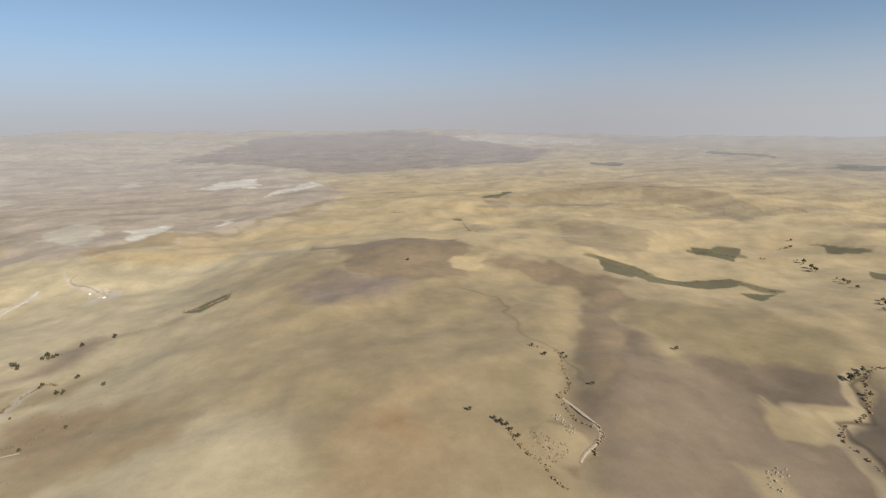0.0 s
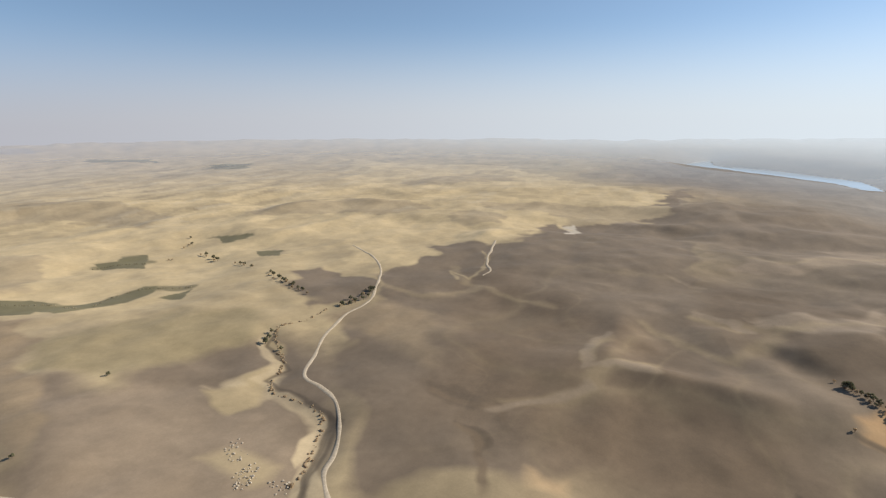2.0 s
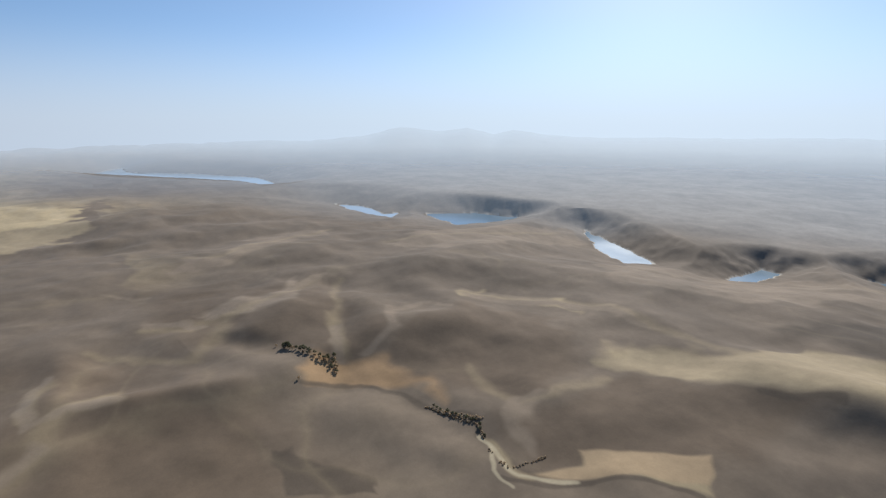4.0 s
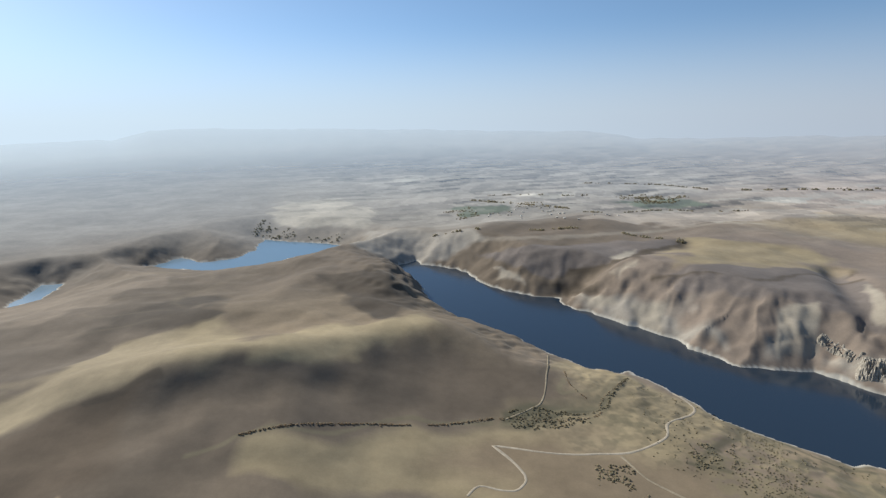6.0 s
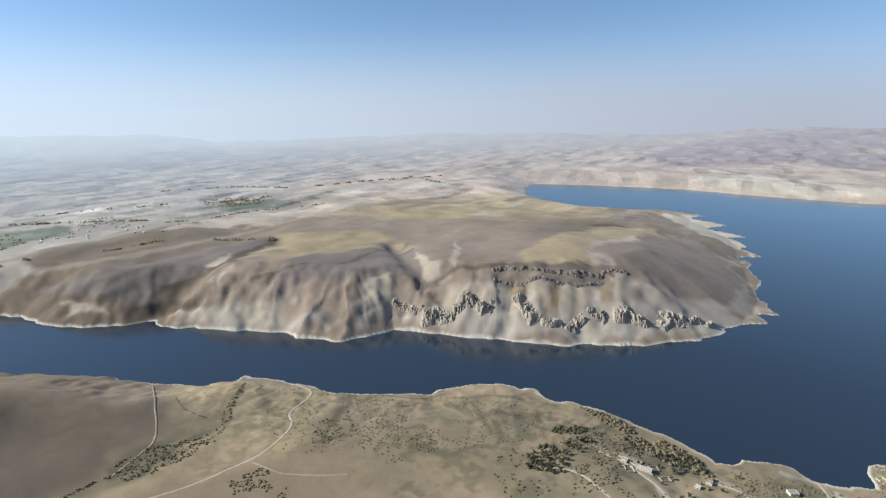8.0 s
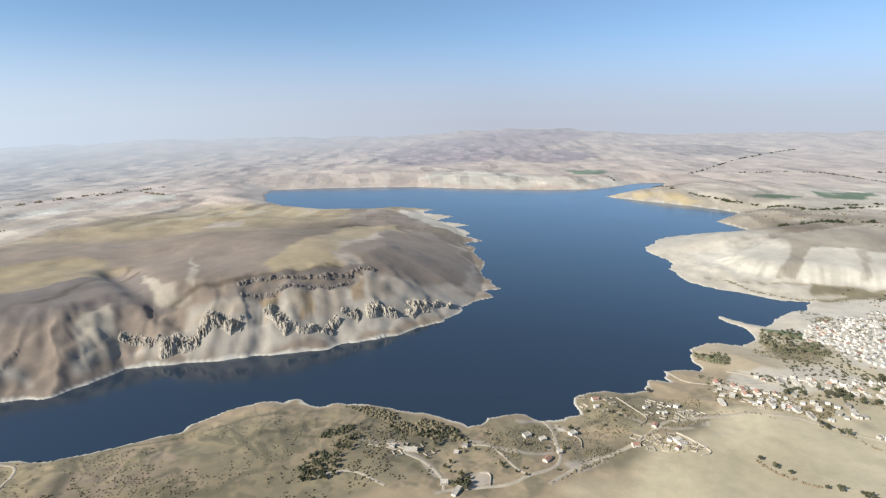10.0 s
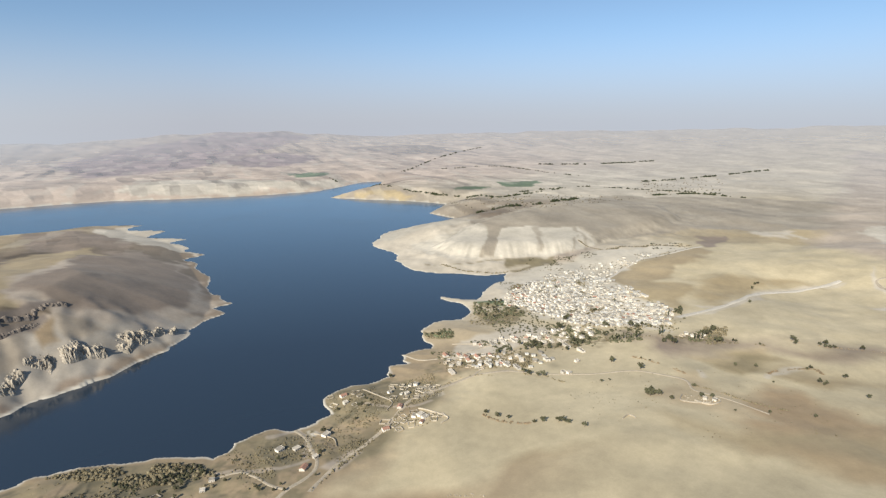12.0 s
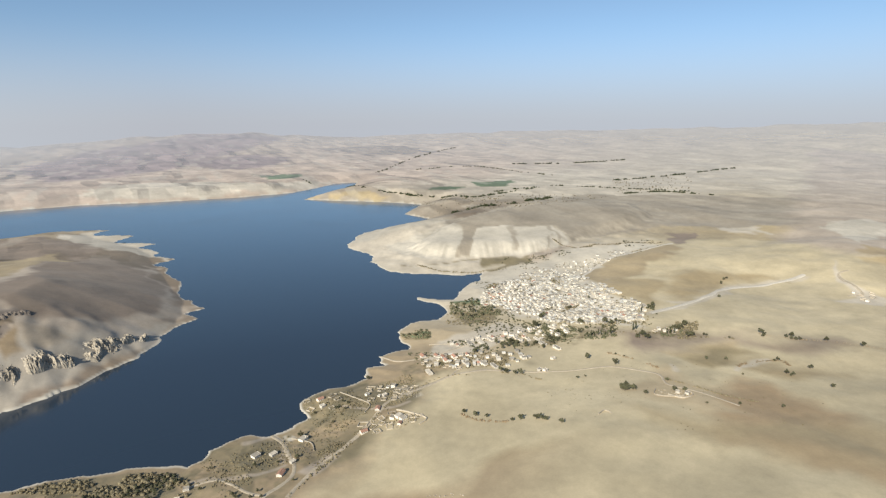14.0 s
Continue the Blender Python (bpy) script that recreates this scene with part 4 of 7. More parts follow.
patch("cream", 2, [(313, 329), (310, 309), (301, 296), (278, 285), (254, 275), (239, 272), (246, 282), (270, 293), (290, 295), (305, 314)])
patch("cream", 2, [(221, 250), (254, 269), (239, 239), (227, 223), (213, 236)])
strip("plough_and_shade", 3, 2, [(313, 329), (308, 306), (294, 291), (272, 279), (239, 261), (215, 245)])
strip("umber", 12, 6, [(394, 249), (386, 215), (385, 183)])
strip("brown", 2, 2, [(36, 701), (70, 674), (84, 608), (94, 538), (118, 504), (118, 447), (115, 423)])
patch("drab", 4, [(65, 352), (80, 365), (102, 356), (111, 344), (91, 321), (74, 317), (63, 332)])
patch("drab", 7, [(208, 320), (235, 316), (229, 286), (200, 282)])
patch("orange", 18, [(-38, 372), (-27, 393), (-14, 378), (-21, 357)])
patch("steppe", 4, [(902, 537), (922, 477), (849, 399), (756, 370), (758, 435)])
patch("steppe", 4, [(638, 466), (801, 519), (814, 490), (708, 376), (654, 375), (616, 420)])
patch("pasture", 10, [(701, -27), (765, -86), (842, -163), (692, -138), (670, -74)])
patch("pasture", 7, [(953, 37), (1062, -9), (1023, -81), (975, -72), (962, 5)])
strip("umber", 5, 4, [(525, 242), (408, 190), (367, 153)])
strip("umber", 5, 4, [(349, 191), (322, 166), (288, 136)])
strip("umber", 5, 4, [(391, 238), (383, 204), (382, 170), (415, 141), (455, 117)])
strip("pasture", 5, 5, [(491, 122), (535, 128), (591, 135)])
strip("pasture", 5, 5, [(876, 104), (852, 53)])
strip("pasture", 5, 5, [(375, 167), (418, 142), (456, 113)])
strip("pasture", 5, 5, [(496, 102), (525, 70)])
strip("pasture", 5, 5, [(720, 55), (698, 2), (678, -16)])
strip("dry", 3, 3, [(704, 384), (765, 422), (716, 370), (775, 369), (843, 393), (895, 433)])
patch("plough_and_shade", 2.5, [(406, -54), (396, -70), (378, -79), (363, -89), (339, -103), (318, -103), (346, -55), (382, -56)])
# the same backlit hill faces, darkened in colour to paint their shade
patch("umber", 14, [(519, -183), (549, -215), (563, -265), (575, -344), (508, -430), (442, -384), (411, -315), (440, -258), (480, -206)])
patch("umber", 12, [(329, -238), (347, -305), (341, -384), (279, -422), (230, -455), (206, -458), (239, -343), (288, -257)])
patch("umber", 9, [(658, -179), (578, -219), (543, -185), (562, -151), (607, -136)])
patch("drab", 10, [(389, -378), (380, -441), (319, -520), (324, -600), (248, -631), (187, -487), (210, -465), (256, -441), (295, -421), (359, -379)])
patch("warm", 3, [(287, -265), (267, -295), (229, -330), (206, -307), (244, -273), (276, -221), (287, -214), (275, -247), (273, -256)])
strip("plough_and_shade", 5, 3, [(253, -438), (228, -451), (204, -468)])
strip("plough_and_shade", 4, 2, [(288, -199), (273, -219), (250, -262), (230, -280), (205, -289)])
strip("plough_and_shade", 4, 3, [(490, -90), (479, -138), (442, -172), (404, -190), (358, -216), (333, -211)])
strip("tan", 2.5, 2, [(333, -211), (301, -208), (287, -214), (266, -239)])
strip("tan", 2, 2, [(324, -210), (299, -197), (281, -195)])
strip("pasture", 6, 5, [(670, -371), (590, -457), (528, -475), (439, -495)])
strip("pasture", 6, 5, [(634, -241), (548, -209), (532, -168)])
strip("pasture", 6, 5, [(826, -199), (731, -68), (693, -33)])
strip("pasture", 6, 5, [(712, 51), (694, -10)])
strip("pasture", 6, 5, [(370, -256), (372, -287)])
strip("pasture", 6, 5, [(376, -262), (332, -240), (305, -237)])
strip("pasture", 6, 5, [(609, -163), (528, -141)])
strip("pasture", 6, 5, [(483, 121), (501, 94), (514, 68)])
strip("pasture", 6, 5, [(620, -243), (644, -290), (596, -314)])
patch("pasture", 10, [(1015, -376), (1167, -613), (1172, -784), (1109, -922), (986, -892), (939, -629), (883, -440)])
patch("pasture", 10, [(727, -661), (761, -857), (659, -898), (546, -975), (440, -1062), (360, -879), (462, -695), (587, -604)])
# pale crest, dark north slope: soil tones with the hill's shading painted in
patch("dry", 10, [(131, -555), (91, -619), (26, -609), (-64, -671), (-63, -607), (-15, -586), (57, -531), (102, -500), (122, -495)])
patch("steppe", 9, [(121, -487), (57, -523), (-19, -534), (-71, -501), (-118, -513), (-139, -553), (-132, -612), (-115, -464), (-73, -464), (10, -454), (82, -426), (113, -423)])
patch("brush", 4, [(-109, -461), (-140, -470), (-165, -457), (-203, -455), (-215, -471), (-217, -462), (-191, -447), (-154, -444), (-128, -436), (-111, -449)])
# upper slopes, their shade put into the ground colour
patch("shaded_brown", 5, [(-183, -1030), (-266, -966), (-434, -982), (-566, -945), (-499, -910), (-379, -862), (-323, -885), (-274, -868), (-227, -914)])
patch("shaded_brown", 5, [(-420, -730), (-457, -736), (-662, -731), (-690, -732), (-595, -579), (-580, -530), (-532, -584), (-496, -635), (-449, -674)])
patch("spur", 5, [(-295, -818), (-338, -771), (-346, -746), (-320, -757)])
patch("spur", 5, [(-360, -734), (-402, -698), (-378, -657), (-359, -695)])
patch("spur", 5, [(-492, -608), (-539, -593), (-522, -560), (-453, -552), (-460, -567)])
patch("spur", 5, [(-654, -639), (-593, -522), (-582, -510), (-583, -545)])
patch("spur", 5, [(-197, -954), (-222, -895), (-231, -864), (-194, -905)])
patch("spur", 5, [(-388, -880), (-459, -904), (-396, -850)])
patch("spur", 4, [(-738, -618), (-659, -537), (-605, -502), (-621, -526)])
patch("dust", 12, [(-438, -1184), (-816, -1411), (-1159, -1291), (-1006, -1142), (-643, -1114)])
patch("chalk", 5, [(-1430, -1362), (-1583, -1373), (-1504, -1303)])
patch("chalk", 5, [(-30, -2440), (-183, -2538), (-100, -2243)])
patch("chalk", 5, [(-432, -1804), (-648, -1738), (-542, -1664)])
patch("chalk", 5, [(-1043, -1498), (-1343, -1529), (-1163, -1406)])
patch("chalk", 5, [(167, -1473), (93, -1567), (101, -1463)])
patch("copse", 14, [(-683, -1579), (-906, -1567), (-953, -1432), (-748, -1431)])
patch("copse", 8, [(-217, -1631), (-362, -1589), (-346, -1462), (-222, -1429)])
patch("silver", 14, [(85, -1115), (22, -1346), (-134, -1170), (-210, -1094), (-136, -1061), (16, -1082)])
patch("pale", 16, [(343, -1777), (161, -1863), (19, -1590), (44, -1377), (291, -1453)])
strip("brush", 3, 3, [(-330, -430), (-286, -388), (-249, -365)])
strip("brush", 3, 3, [(-295, -296), (-303, -264), (-340, -243), (-369, -258)])
strip("brush", 3, 3, [(-247, -371), (-277, -344)])
strip("brush", 3, 3, [(-385, -270), (-401, -229), (-438, -219)])
strip("brush", 3, 3, [(-342, -421), (-362, -371), (-397, -345)])
strip("brush", 3, 3, [(-376, -320), (-372, -280), (-353, -259)])
patch("dust", 2, [(-382, -78), (-389, -63), (-374, -55), (-363, -70)])
patch("dust", 3, [(-410, 3), (-437, 29), (-429, 36), (-398, 13)])
strip("dust", 3, 2, [(-401, -176), (-404, -135), (-394, -113), (-374, -97)])
strip("dust", 3, 2, [(-456, -95), (-429, -69), (-420, -37), (-426, -7)])
strip("dust", 3, 2, [(-480, -48), (-494, -15), (-466, -3), (-434, -7)])
strip("dust", 3, 2, [(-512, 49), (-492, 76), (-501, 115)])
strip("brush", 4, 4, [(-427, -196), (-444, -187), (-437, -173)])
strip("brush", 4, 4, [(-405, -156), (-427, -153), (-445, -126)])
strip("brush", 4, 4, [(-393, -325), (-423, -306), (-438, -269)])
strip("brush", 4, 4, [(-350, -283), (-383, -265), (-408, -242)])
strip("brush", 4, 4, [(-489, 31), (-536, 51), (-557, 77)])
patch("drab", 9, [(-820, 526), (-927, 777), (-894, 804), (-789, 643), (-735, 516)])
strip("chalk", 9, 5, [(-1029, 1033), (-980, 1064), (-904, 1061)])
strip("chalk", 9, 5, [(-901, 1197), (-848, 1205)])
patch("olive", 14, [(-466, 430), (-461, 486), (-427, 506), (-426, 431)])

# ---- ground and water meshes ----
def sheet(name, xs, ys, zs, rows, columns, closed, mat, smooth=True):
    """A mesh over a grid of rows times columns."""
    i = np.arange(rows * columns).reshape(rows, columns)
    j = np.roll(i, -1, axis=1) if closed else i[:, 1:]
    i = i if closed else i[:, :-1]
    quads = np.stack([i[:-1], i[1:], j[1:], j[:-1]], -1).reshape(-1, 4)
    me = bpy.data.meshes.new(name)
    me.vertices.add(rows * columns)
    me.vertices.foreach_set("co", np.stack([xs, ys, zs], -1).astype(np.float32).ravel())
    me.loops.add(quads.size)
    me.loops.foreach_set("vertex_index", quads.astype(np.int32).ravel())
    me.polygons.add(len(quads))
    me.polygons.foreach_set("loop_start", np.arange(0, quads.size, 4, dtype=np.int32))
    me.polygons.foreach_set("use_smooth", np.full(len(quads), smooth))
    me.update(calc_edges=True)
    me.materials.append(mat)
    return new(name, me)


radii = [0.02, 60.0, 120.0, 180.0, 230.0, 270.0, 300.0, 320.0]
while radii[-1] < 4900:
    r = radii[-1]
    radii.append(r + min(max(r * r / H * 0.0019, 1.2), 24))
COLUMNS = 2700
angle = np.radians(np.arange(COLUMNS) * 360 / COLUMNS)
R, A = np.meshgrid(np.array(radii), angle, indexing="ij")
# clockwise from +y; counted so that the faces look up
X, Y = (R * np.sin(-A)).ravel(), (R * np.cos(A)).ravel()
Z, SHORE = land(X, Y)


def fields(x, y, length, width, turn, seed):
    """One random tone of -1..1 for each of many crooked fields."""
    c, s = math.cos(turn), math.sin(turn)
    u = (x * c + y * s + 25 * waves(x, y, 260, seed)) / length
    v = (y * c - x * s + 25 * waves(x, y, 260, seed + 1)) / width
    row = np.floor(v)
    return lattice(np.floor(u + 0.5 * lattice(row, row, seed)), row, seed + 2)


def soils(x, y, d):
    wx, wy = x + 14 * waves(x, y, 55, 41) + 5 * waves(x, y, 17, 42), y + 14 * waves(x, y, 55, 43) + 5 * waves(x, y, 17, 44)
    total, colour = 0, 0
    bx, by = x + 60 * waves(x, y, 160, 45), y + 60 * waves(x, y, 160, 46)
    for px, py, name in BROAD:
        w = 1 / ((bx - px) ** 2 + (by - py) ** 2 + 90 ** 2) ** 2.3
        total = total + w
        colour = colour + w[:, None] * np.array(SOIL[name])
    colour = colour / total[:, None]
    for name, soft, outline in PATCHES:
        ox, oy = [p[0] for p in outline], [p[1] for p in outline]
        near = np.nonzero((x > min(ox) - 60) & (x < max(ox) + 60) & (y > min(oy) - 60) & (y < max(oy) + 60))[0]
        warp = min(1.0, soft / 12 + 0.12)
        warp = warp * (1 + np.hypot(x[near], y[near]) / 1500)
        qx, qy = x[near] + (wx - x)[near] * warp, y[near] + (wy - y)[near] * warp
        e, _ = shore_of(outline, qx, qy)
        k = np.clip(0.5 - e / (1.3 * soft), 0, 1)[:, None]
        if name == "garden":  # broken up into tufts and bare spots
            a, b = x[near], y[near]
            k = k * np.clip(0.42 + 0.5 * waves(a, b, 32, 47) + 0.7 * waves(a, b, 10, 48) + 0.9 * waves(a, b, 4.2, 49), 0, 1)[:, None]
        colour[near] += (np.array(SOIL[name]) - colour[near]) * k
        if name == "garden":
            tuft = np.clip(1.6 * waves(a, b, 21, 58) + 1.1 * waves(a, b, 7.5, 59) + 0.6 * waves(a, b, 3.5, 60) - 0.35, 0, 1)[:, None] * np.clip(0.5 - e / soft, 0, 1)[:, None]
            colour[near] += (np.array(SOIL["brush"]) - colour[near]) * tuft * 0.6
    for name, width, soft, course in STRIPS:
        ox, oy = [p[0] for p in course], [p[1] for p in course]
        near = np.nonzero((x > min(ox) - 60) & (x < max(ox) + 60) & (y > min(oy) - 60) & (y < max(oy) + 60))[0]
        e = line_of(course, x[near] + (wx - x)[near] * 0.7, y[near] + (wy - y)[near] * 0.7) - width / 2
        k = np.clip(1 - e / soft, 0, 1)[:, None] * (0.75 if soft <= 5 else 0.32)
        colour[near] += (np.array(SOIL[name]) - colour[near]) * k
    # grazed, trodden and rain-washed ground is never of one tone
    colour = colour * (1 + 0.09 * waves(x, y, 85, 55) + 0.08 * waves(x, y, 31, 56) + 0.05 * waves(x, y, 12, 57))[:, None]
    # paler, drier grass along the brows and rills of the dark eastern steppe
    qx, qy = x + 45 * waves(x, y, 130, 73) + 12 * waves(x, y, 38, 74), y + 45 * waves(x, y, 130, 75) + 12 * waves(x, y, 38, 76)
    rill = np.clip(1 - np.abs(waves(qx, qy, 190, 77)) * 5, 0, 1) ** 2 + 0.6 * np.clip(1 - np.abs(waves(qx, qy, 85, 78)) * 5, 0, 1) ** 2
    rill = rill * np.clip(0.3 + waves(x, y, 180, 79), 0, 1) * np.clip((x - 180) / 150, 0, 1) * np.clip((380 - y) / 120, 0, 1) * np.clip((1500 - np.hypot(x, y)) / 400, 0, 1)
    colour = colour + (np.array(SOIL["dry"]) - colour) * (0.22 * np.clip(rill, 0, 1))[:, None]
    for outline, tall, edge in MESAS:
        near = np.nonzero((np.abs(x + 1200) < 420) & (np.abs(y - 620) < 520))[0]
        e, along = shore_of(outline, x[near], y[near])
        face = np.clip(1.4 - np.abs(e + edge * 0.35) / (edge * 0.8), 0, 1)
        streak = 0.13 * waves(along, e * 0.08, 9, 95) + 0.12 * waves(along, e * 0.05, 4.3, 96)
        lumps = 0.10 * waves(x[near], y[near], 26, 97) + 0.08 * waves(x[near], y[near], 11, 98)
        colour[near] = colour[near] * (1 + streak * face + lumps * np.clip(1 + e / 60, 0, 1) * (e < 60))[:, None]
    # the plains are cut up into small fields
    r = np.hypot(x, y)
    az = np.degrees(np.arctan2(x, y)) % 360
    share = np.clip((r - 1150) / 500, 0, 1) * np.interp(az, [0, 40, 60, 100, 165, 185, 215, 240, 285, 305, 330, 360], [0.3, 0.35, 0.3, 0.05, 0.12, 0.9, 1, 0.9, 0.7, 0.3, 0.25, 0.3]) * np.interp(r, [2300, 4200], [1, 0.8]) * np.clip(d / 80, 0, 1)
    tone = fields(x, y, 150, 60, 0.35, 61) * 0.6 + fields(x, y, 90, 45, 1.2, 62) * 0.4
    white = np.clip(fields(x, y, 120, 35, 0.1, 63) - 0.55, 0, 1) * 2.2
    dark = np.clip(fields(x, y, 210, 40, 0.2, 67) - 0.5, 0, 1) * 2
    colour = colour * (1 + 0.55 * share * tone - 0.55 * share * dark)[:, None]
    colour = colour + (np.array(SOIL["chalk"]) - colour) * (share * white * 0.6)[:, None]
    k = np.clip(1 - (d - 1.2) / 2.2, 0, 1)[:, None]
    return colour + (np.array(SOIL["beach"]) - colour) * k


RIM = 1600  # the land beyond this ring is the backdrop
COLOUR = np.c_[soils(X, Y, SHORE), np.ones(len(X))].astype(np.float32)
rim = next(i for i, r in enumerate(radii) if r > RIM)


def haze_share(x, y):
    """Painted haze, as transparency of land: thicker with the distance, and towards the sun."""
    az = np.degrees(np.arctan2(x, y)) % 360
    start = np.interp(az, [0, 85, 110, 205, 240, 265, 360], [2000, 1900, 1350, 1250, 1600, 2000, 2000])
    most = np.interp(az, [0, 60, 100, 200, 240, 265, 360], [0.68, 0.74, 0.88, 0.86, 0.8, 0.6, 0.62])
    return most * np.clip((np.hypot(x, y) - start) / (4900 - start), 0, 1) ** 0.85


def land_sheet(name, first, last):
    cut = slice(first * COLUMNS, last * COLUMNS)
    ob = sheet(name, X[cut], Y[cut], Z[cut], last - first, COLUMNS, True, GROUND)
    ob.data.attributes.new("soil", "FLOAT_COLOR", "POINT").data.foreach_set("color", COLOUR[cut].ravel())
    ob.data.attributes.new("air", "FLOAT", "POINT").data.foreach_set("value", haze_share(X[cut], Y[cut]).astype(np.float32))
    return ob


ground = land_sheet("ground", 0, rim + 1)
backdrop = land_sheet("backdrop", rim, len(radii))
tagged(backdrop, "hazy far plain and low mountains on the skyline", "backdrop", kind="structure")
tagged(ground, "dry rolling steppe with stubble fields, bare soil and chalk", "ground", kind="structure")


def water(name, outline, label, mat=None, grow=5):
    """A level sheet of water that reaches under its banks."""
    ox, oy = [p[0] for p in outline], [p[1] for p in outline]
    n = 240
    x = np.linspace(min(ox) - grow, max(ox) + grow, n)
    y = np.linspace(min(oy) - grow, max(oy) + grow, n)
    gx, gy = np.meshgrid(x, y)
    ob = sheet(name, gx.ravel(), gy.ravel(), np.zeros(gx.size), n, n, False, mat or WATER)
    keep = shore_of(outline, gx.ravel(), gy.ravel())[0] < grow + 0.8 * max(x[1] - x[0], y[1] - y[0])
    bm = bmesh.new()
    bm.from_mesh(ob.data)
    bm.verts.ensure_lookup_table()
    bmesh.ops.delete(bm, geom=[bm.verts[i] for i in np.nonzero(~keep)[0]], context="VERTS")
    bm.to_mesh(ob.data)
    bm.free()
    return tagged(ob, label, "water", kind="structure")


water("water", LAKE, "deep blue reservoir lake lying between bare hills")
water("water", LOWER_LAKE, "blue lower lake in the valley below the gorge", MID_WATER)
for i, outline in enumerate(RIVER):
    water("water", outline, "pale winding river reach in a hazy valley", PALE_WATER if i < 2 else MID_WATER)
# ---- dirt tracks ----
TRACK = varied("track_dust", (0.43, 0.355, 0.26), (0.05, 0.4, 2.0), 0.14, 0.95, 0.1, 0.05)
FAINT_TRACK = varied("trodden_earth", (0.31, 0.25, 0.17), (0.05, 0.4, 2.0), 0.2, 0.95, 0.1, 0.05)
WHITE_TRACK = varied("chalk_road_dust", (0.53, 0.47, 0.385), (0.05, 0.4, 2.0), 0.12, 0.95, 0.1, 0.05)


def smooth_line(points, step):
    """A soft curve through the points, with a sample every step metres."""
    p = np.array([points[0]] + list(points) + [points[-1]], float)
    out = []
    for a, b, c, d in zip(p, p[1:], p[2:], p[3:]):
        n = max(2, int(np.hypot(*(c - b)) / step))
        for t in np.arange(n) / n:
            out.append(0.5 * (2 * b + (c - a) * t + (2 * a - 5 * b + 4 * c - d) * t ** 2 + (3 * b - a - 3 * c + d) * t ** 3))
    return np.array(out + [p[-1]])


def ground_at(x, y):
    """Height of the ground mesh (its own grid, so that things rest on it)."""
    x, y = np.atleast_1d(np.asarray(x, float)), np.atleast_1d(np.asarray(y, float))
    r = np.hypot(x, y)
    c = (np.degrees(np.arctan2(-x, y)) % 360) * COLUMNS / 360
    i = np.clip(np.searchsorted(radii, r) - 1, 0, len(radii) - 2)
    rr = np.array(radii)
    u = (r - rr[i]) / (rr[i + 1] - rr[i])
    j = np.floor(c).astype(int)
    v = c - j
    g = Z.reshape(len(radii), COLUMNS)
    j, k = j % COLUMNS, (j + 1) % COLUMNS
    return (g[i, j] * (1 - v) + g[i, k] * v) * (1 - u) + (g[i + 1, j] * (1 - v) + g[i + 1, k] * v) * u


def road(width, points):
    line = smooth_line(points, 4.0)
    line += np.stack([waves(line[:, 0], line[:, 1], 30, 51), waves(line[:, 0], line[:, 1], 30, 52)], -1) * 1.5
    way = np.gradient(line, axis=0)
    way /= np.hypot(way[:, 0], way[:, 1])[:, None] + 1e-9
    side = np.stack([-way[:, 1], way[:, 0]], -1)
    half = width / 2 * (1 + 0.25 * waves(line[:, 0], line[:, 1], 18, 53))
    grid = np.stack([line + side * (half * k)[:, None] for k in (-1.35, -0.85, -0.3, 0.3, 0.85, 1.35)], 1)
    z = ground_at(grid[..., 0].ravel(), grid[..., 1].ravel()).reshape(grid.shape[:2])
    z = z.max(axis=1, keepdims=True) * 0.5 + z * 0.5 + np.array([-0.5, -0.04, 0.02, 0.02, -0.04, -0.5]) + (0.07 + np.hypot(line[:, 0], line[:, 1]) / 2600)[:, None]
    ob = sheet("road", grid[..., 0].ravel(), grid[..., 1].ravel(), z.ravel(), len(line), 6, False, WHITE_TRACK if width > 4.5 else TRACK if width > 2 else FAINT_TRACK)
    return tagged(ob, "white chalky road cut across a dry slope" if width > 4.5 else "pale dusty dirt track across dry land", "road", kind="structure")


road(3.3, [(220, 214), (248, 244), (270, 256), (297, 273), (329, 304), (346, 338), (358, 371), (413, 404), (448, 423), (505, 441), (555, 443), (635, 485), (699, 529), (754, 583), (836, 699)])
road(3.3, [(745, 360), (778, 363), (845, 401), (975, 443)])
road(2.5, [(-53, -345), (-64, -357), (-81, -350), (-94, -350), (-103, -367), (-89, -406), (-91, -411), (-133, -395), (-172, -388), (-200, -388), (-242, -404), (-260, -430), (-304, -459), (-305, -502)])
road(1.8, [(-192, -383), (-198, -354), (-209, -336), (-231, -307)])
road(1.8, [(-193, -596), (-155, -488), (-132, -464), (-106, -450)])
road(2.9, [(-343, -196), (-356, -167), (-345, -135)])
road(2.9, [(-402, -173), (-396, -133), (-386, -110), (-366, -94), (-348, -88)])
road(3.3, [(-493, -20), (-465, -8), (-412, -4), (-388, -25), (-372, -42), (-357, -76), (-345, -95)])
road(2.5, [(-427, -87), (-427, -66), (-400, -40), (-390, -27)])
road(3.7, [(-379, -8), (-414, 16), (-443, 49), (-472, 75), (-501, 98), (-518, 133), (-531, 176), (-527, 216)])
road(2.5, [(-527, 216), (-496, 265), (-478, 318), (-466, 346), (-429, 369), (-402, 360), (-372, 374), (-336, 384)])
road(5.6, [(-589, 487), (-604, 557), (-622, 614), (-651, 686), (-647, 787), (-645, 827), (-645, 838)])
road(2.9, [(-613, 890), (-612, 868), (-594, 854), (-544, 828), (-545, 800)])
road(4.9, [(-813, 517), (-868, 588), (-899, 674), (-922, 803)])
road(2.5, [(102, 405), (113, 387), (120, 364), (115, 351), (100, 333), (95, 324)])
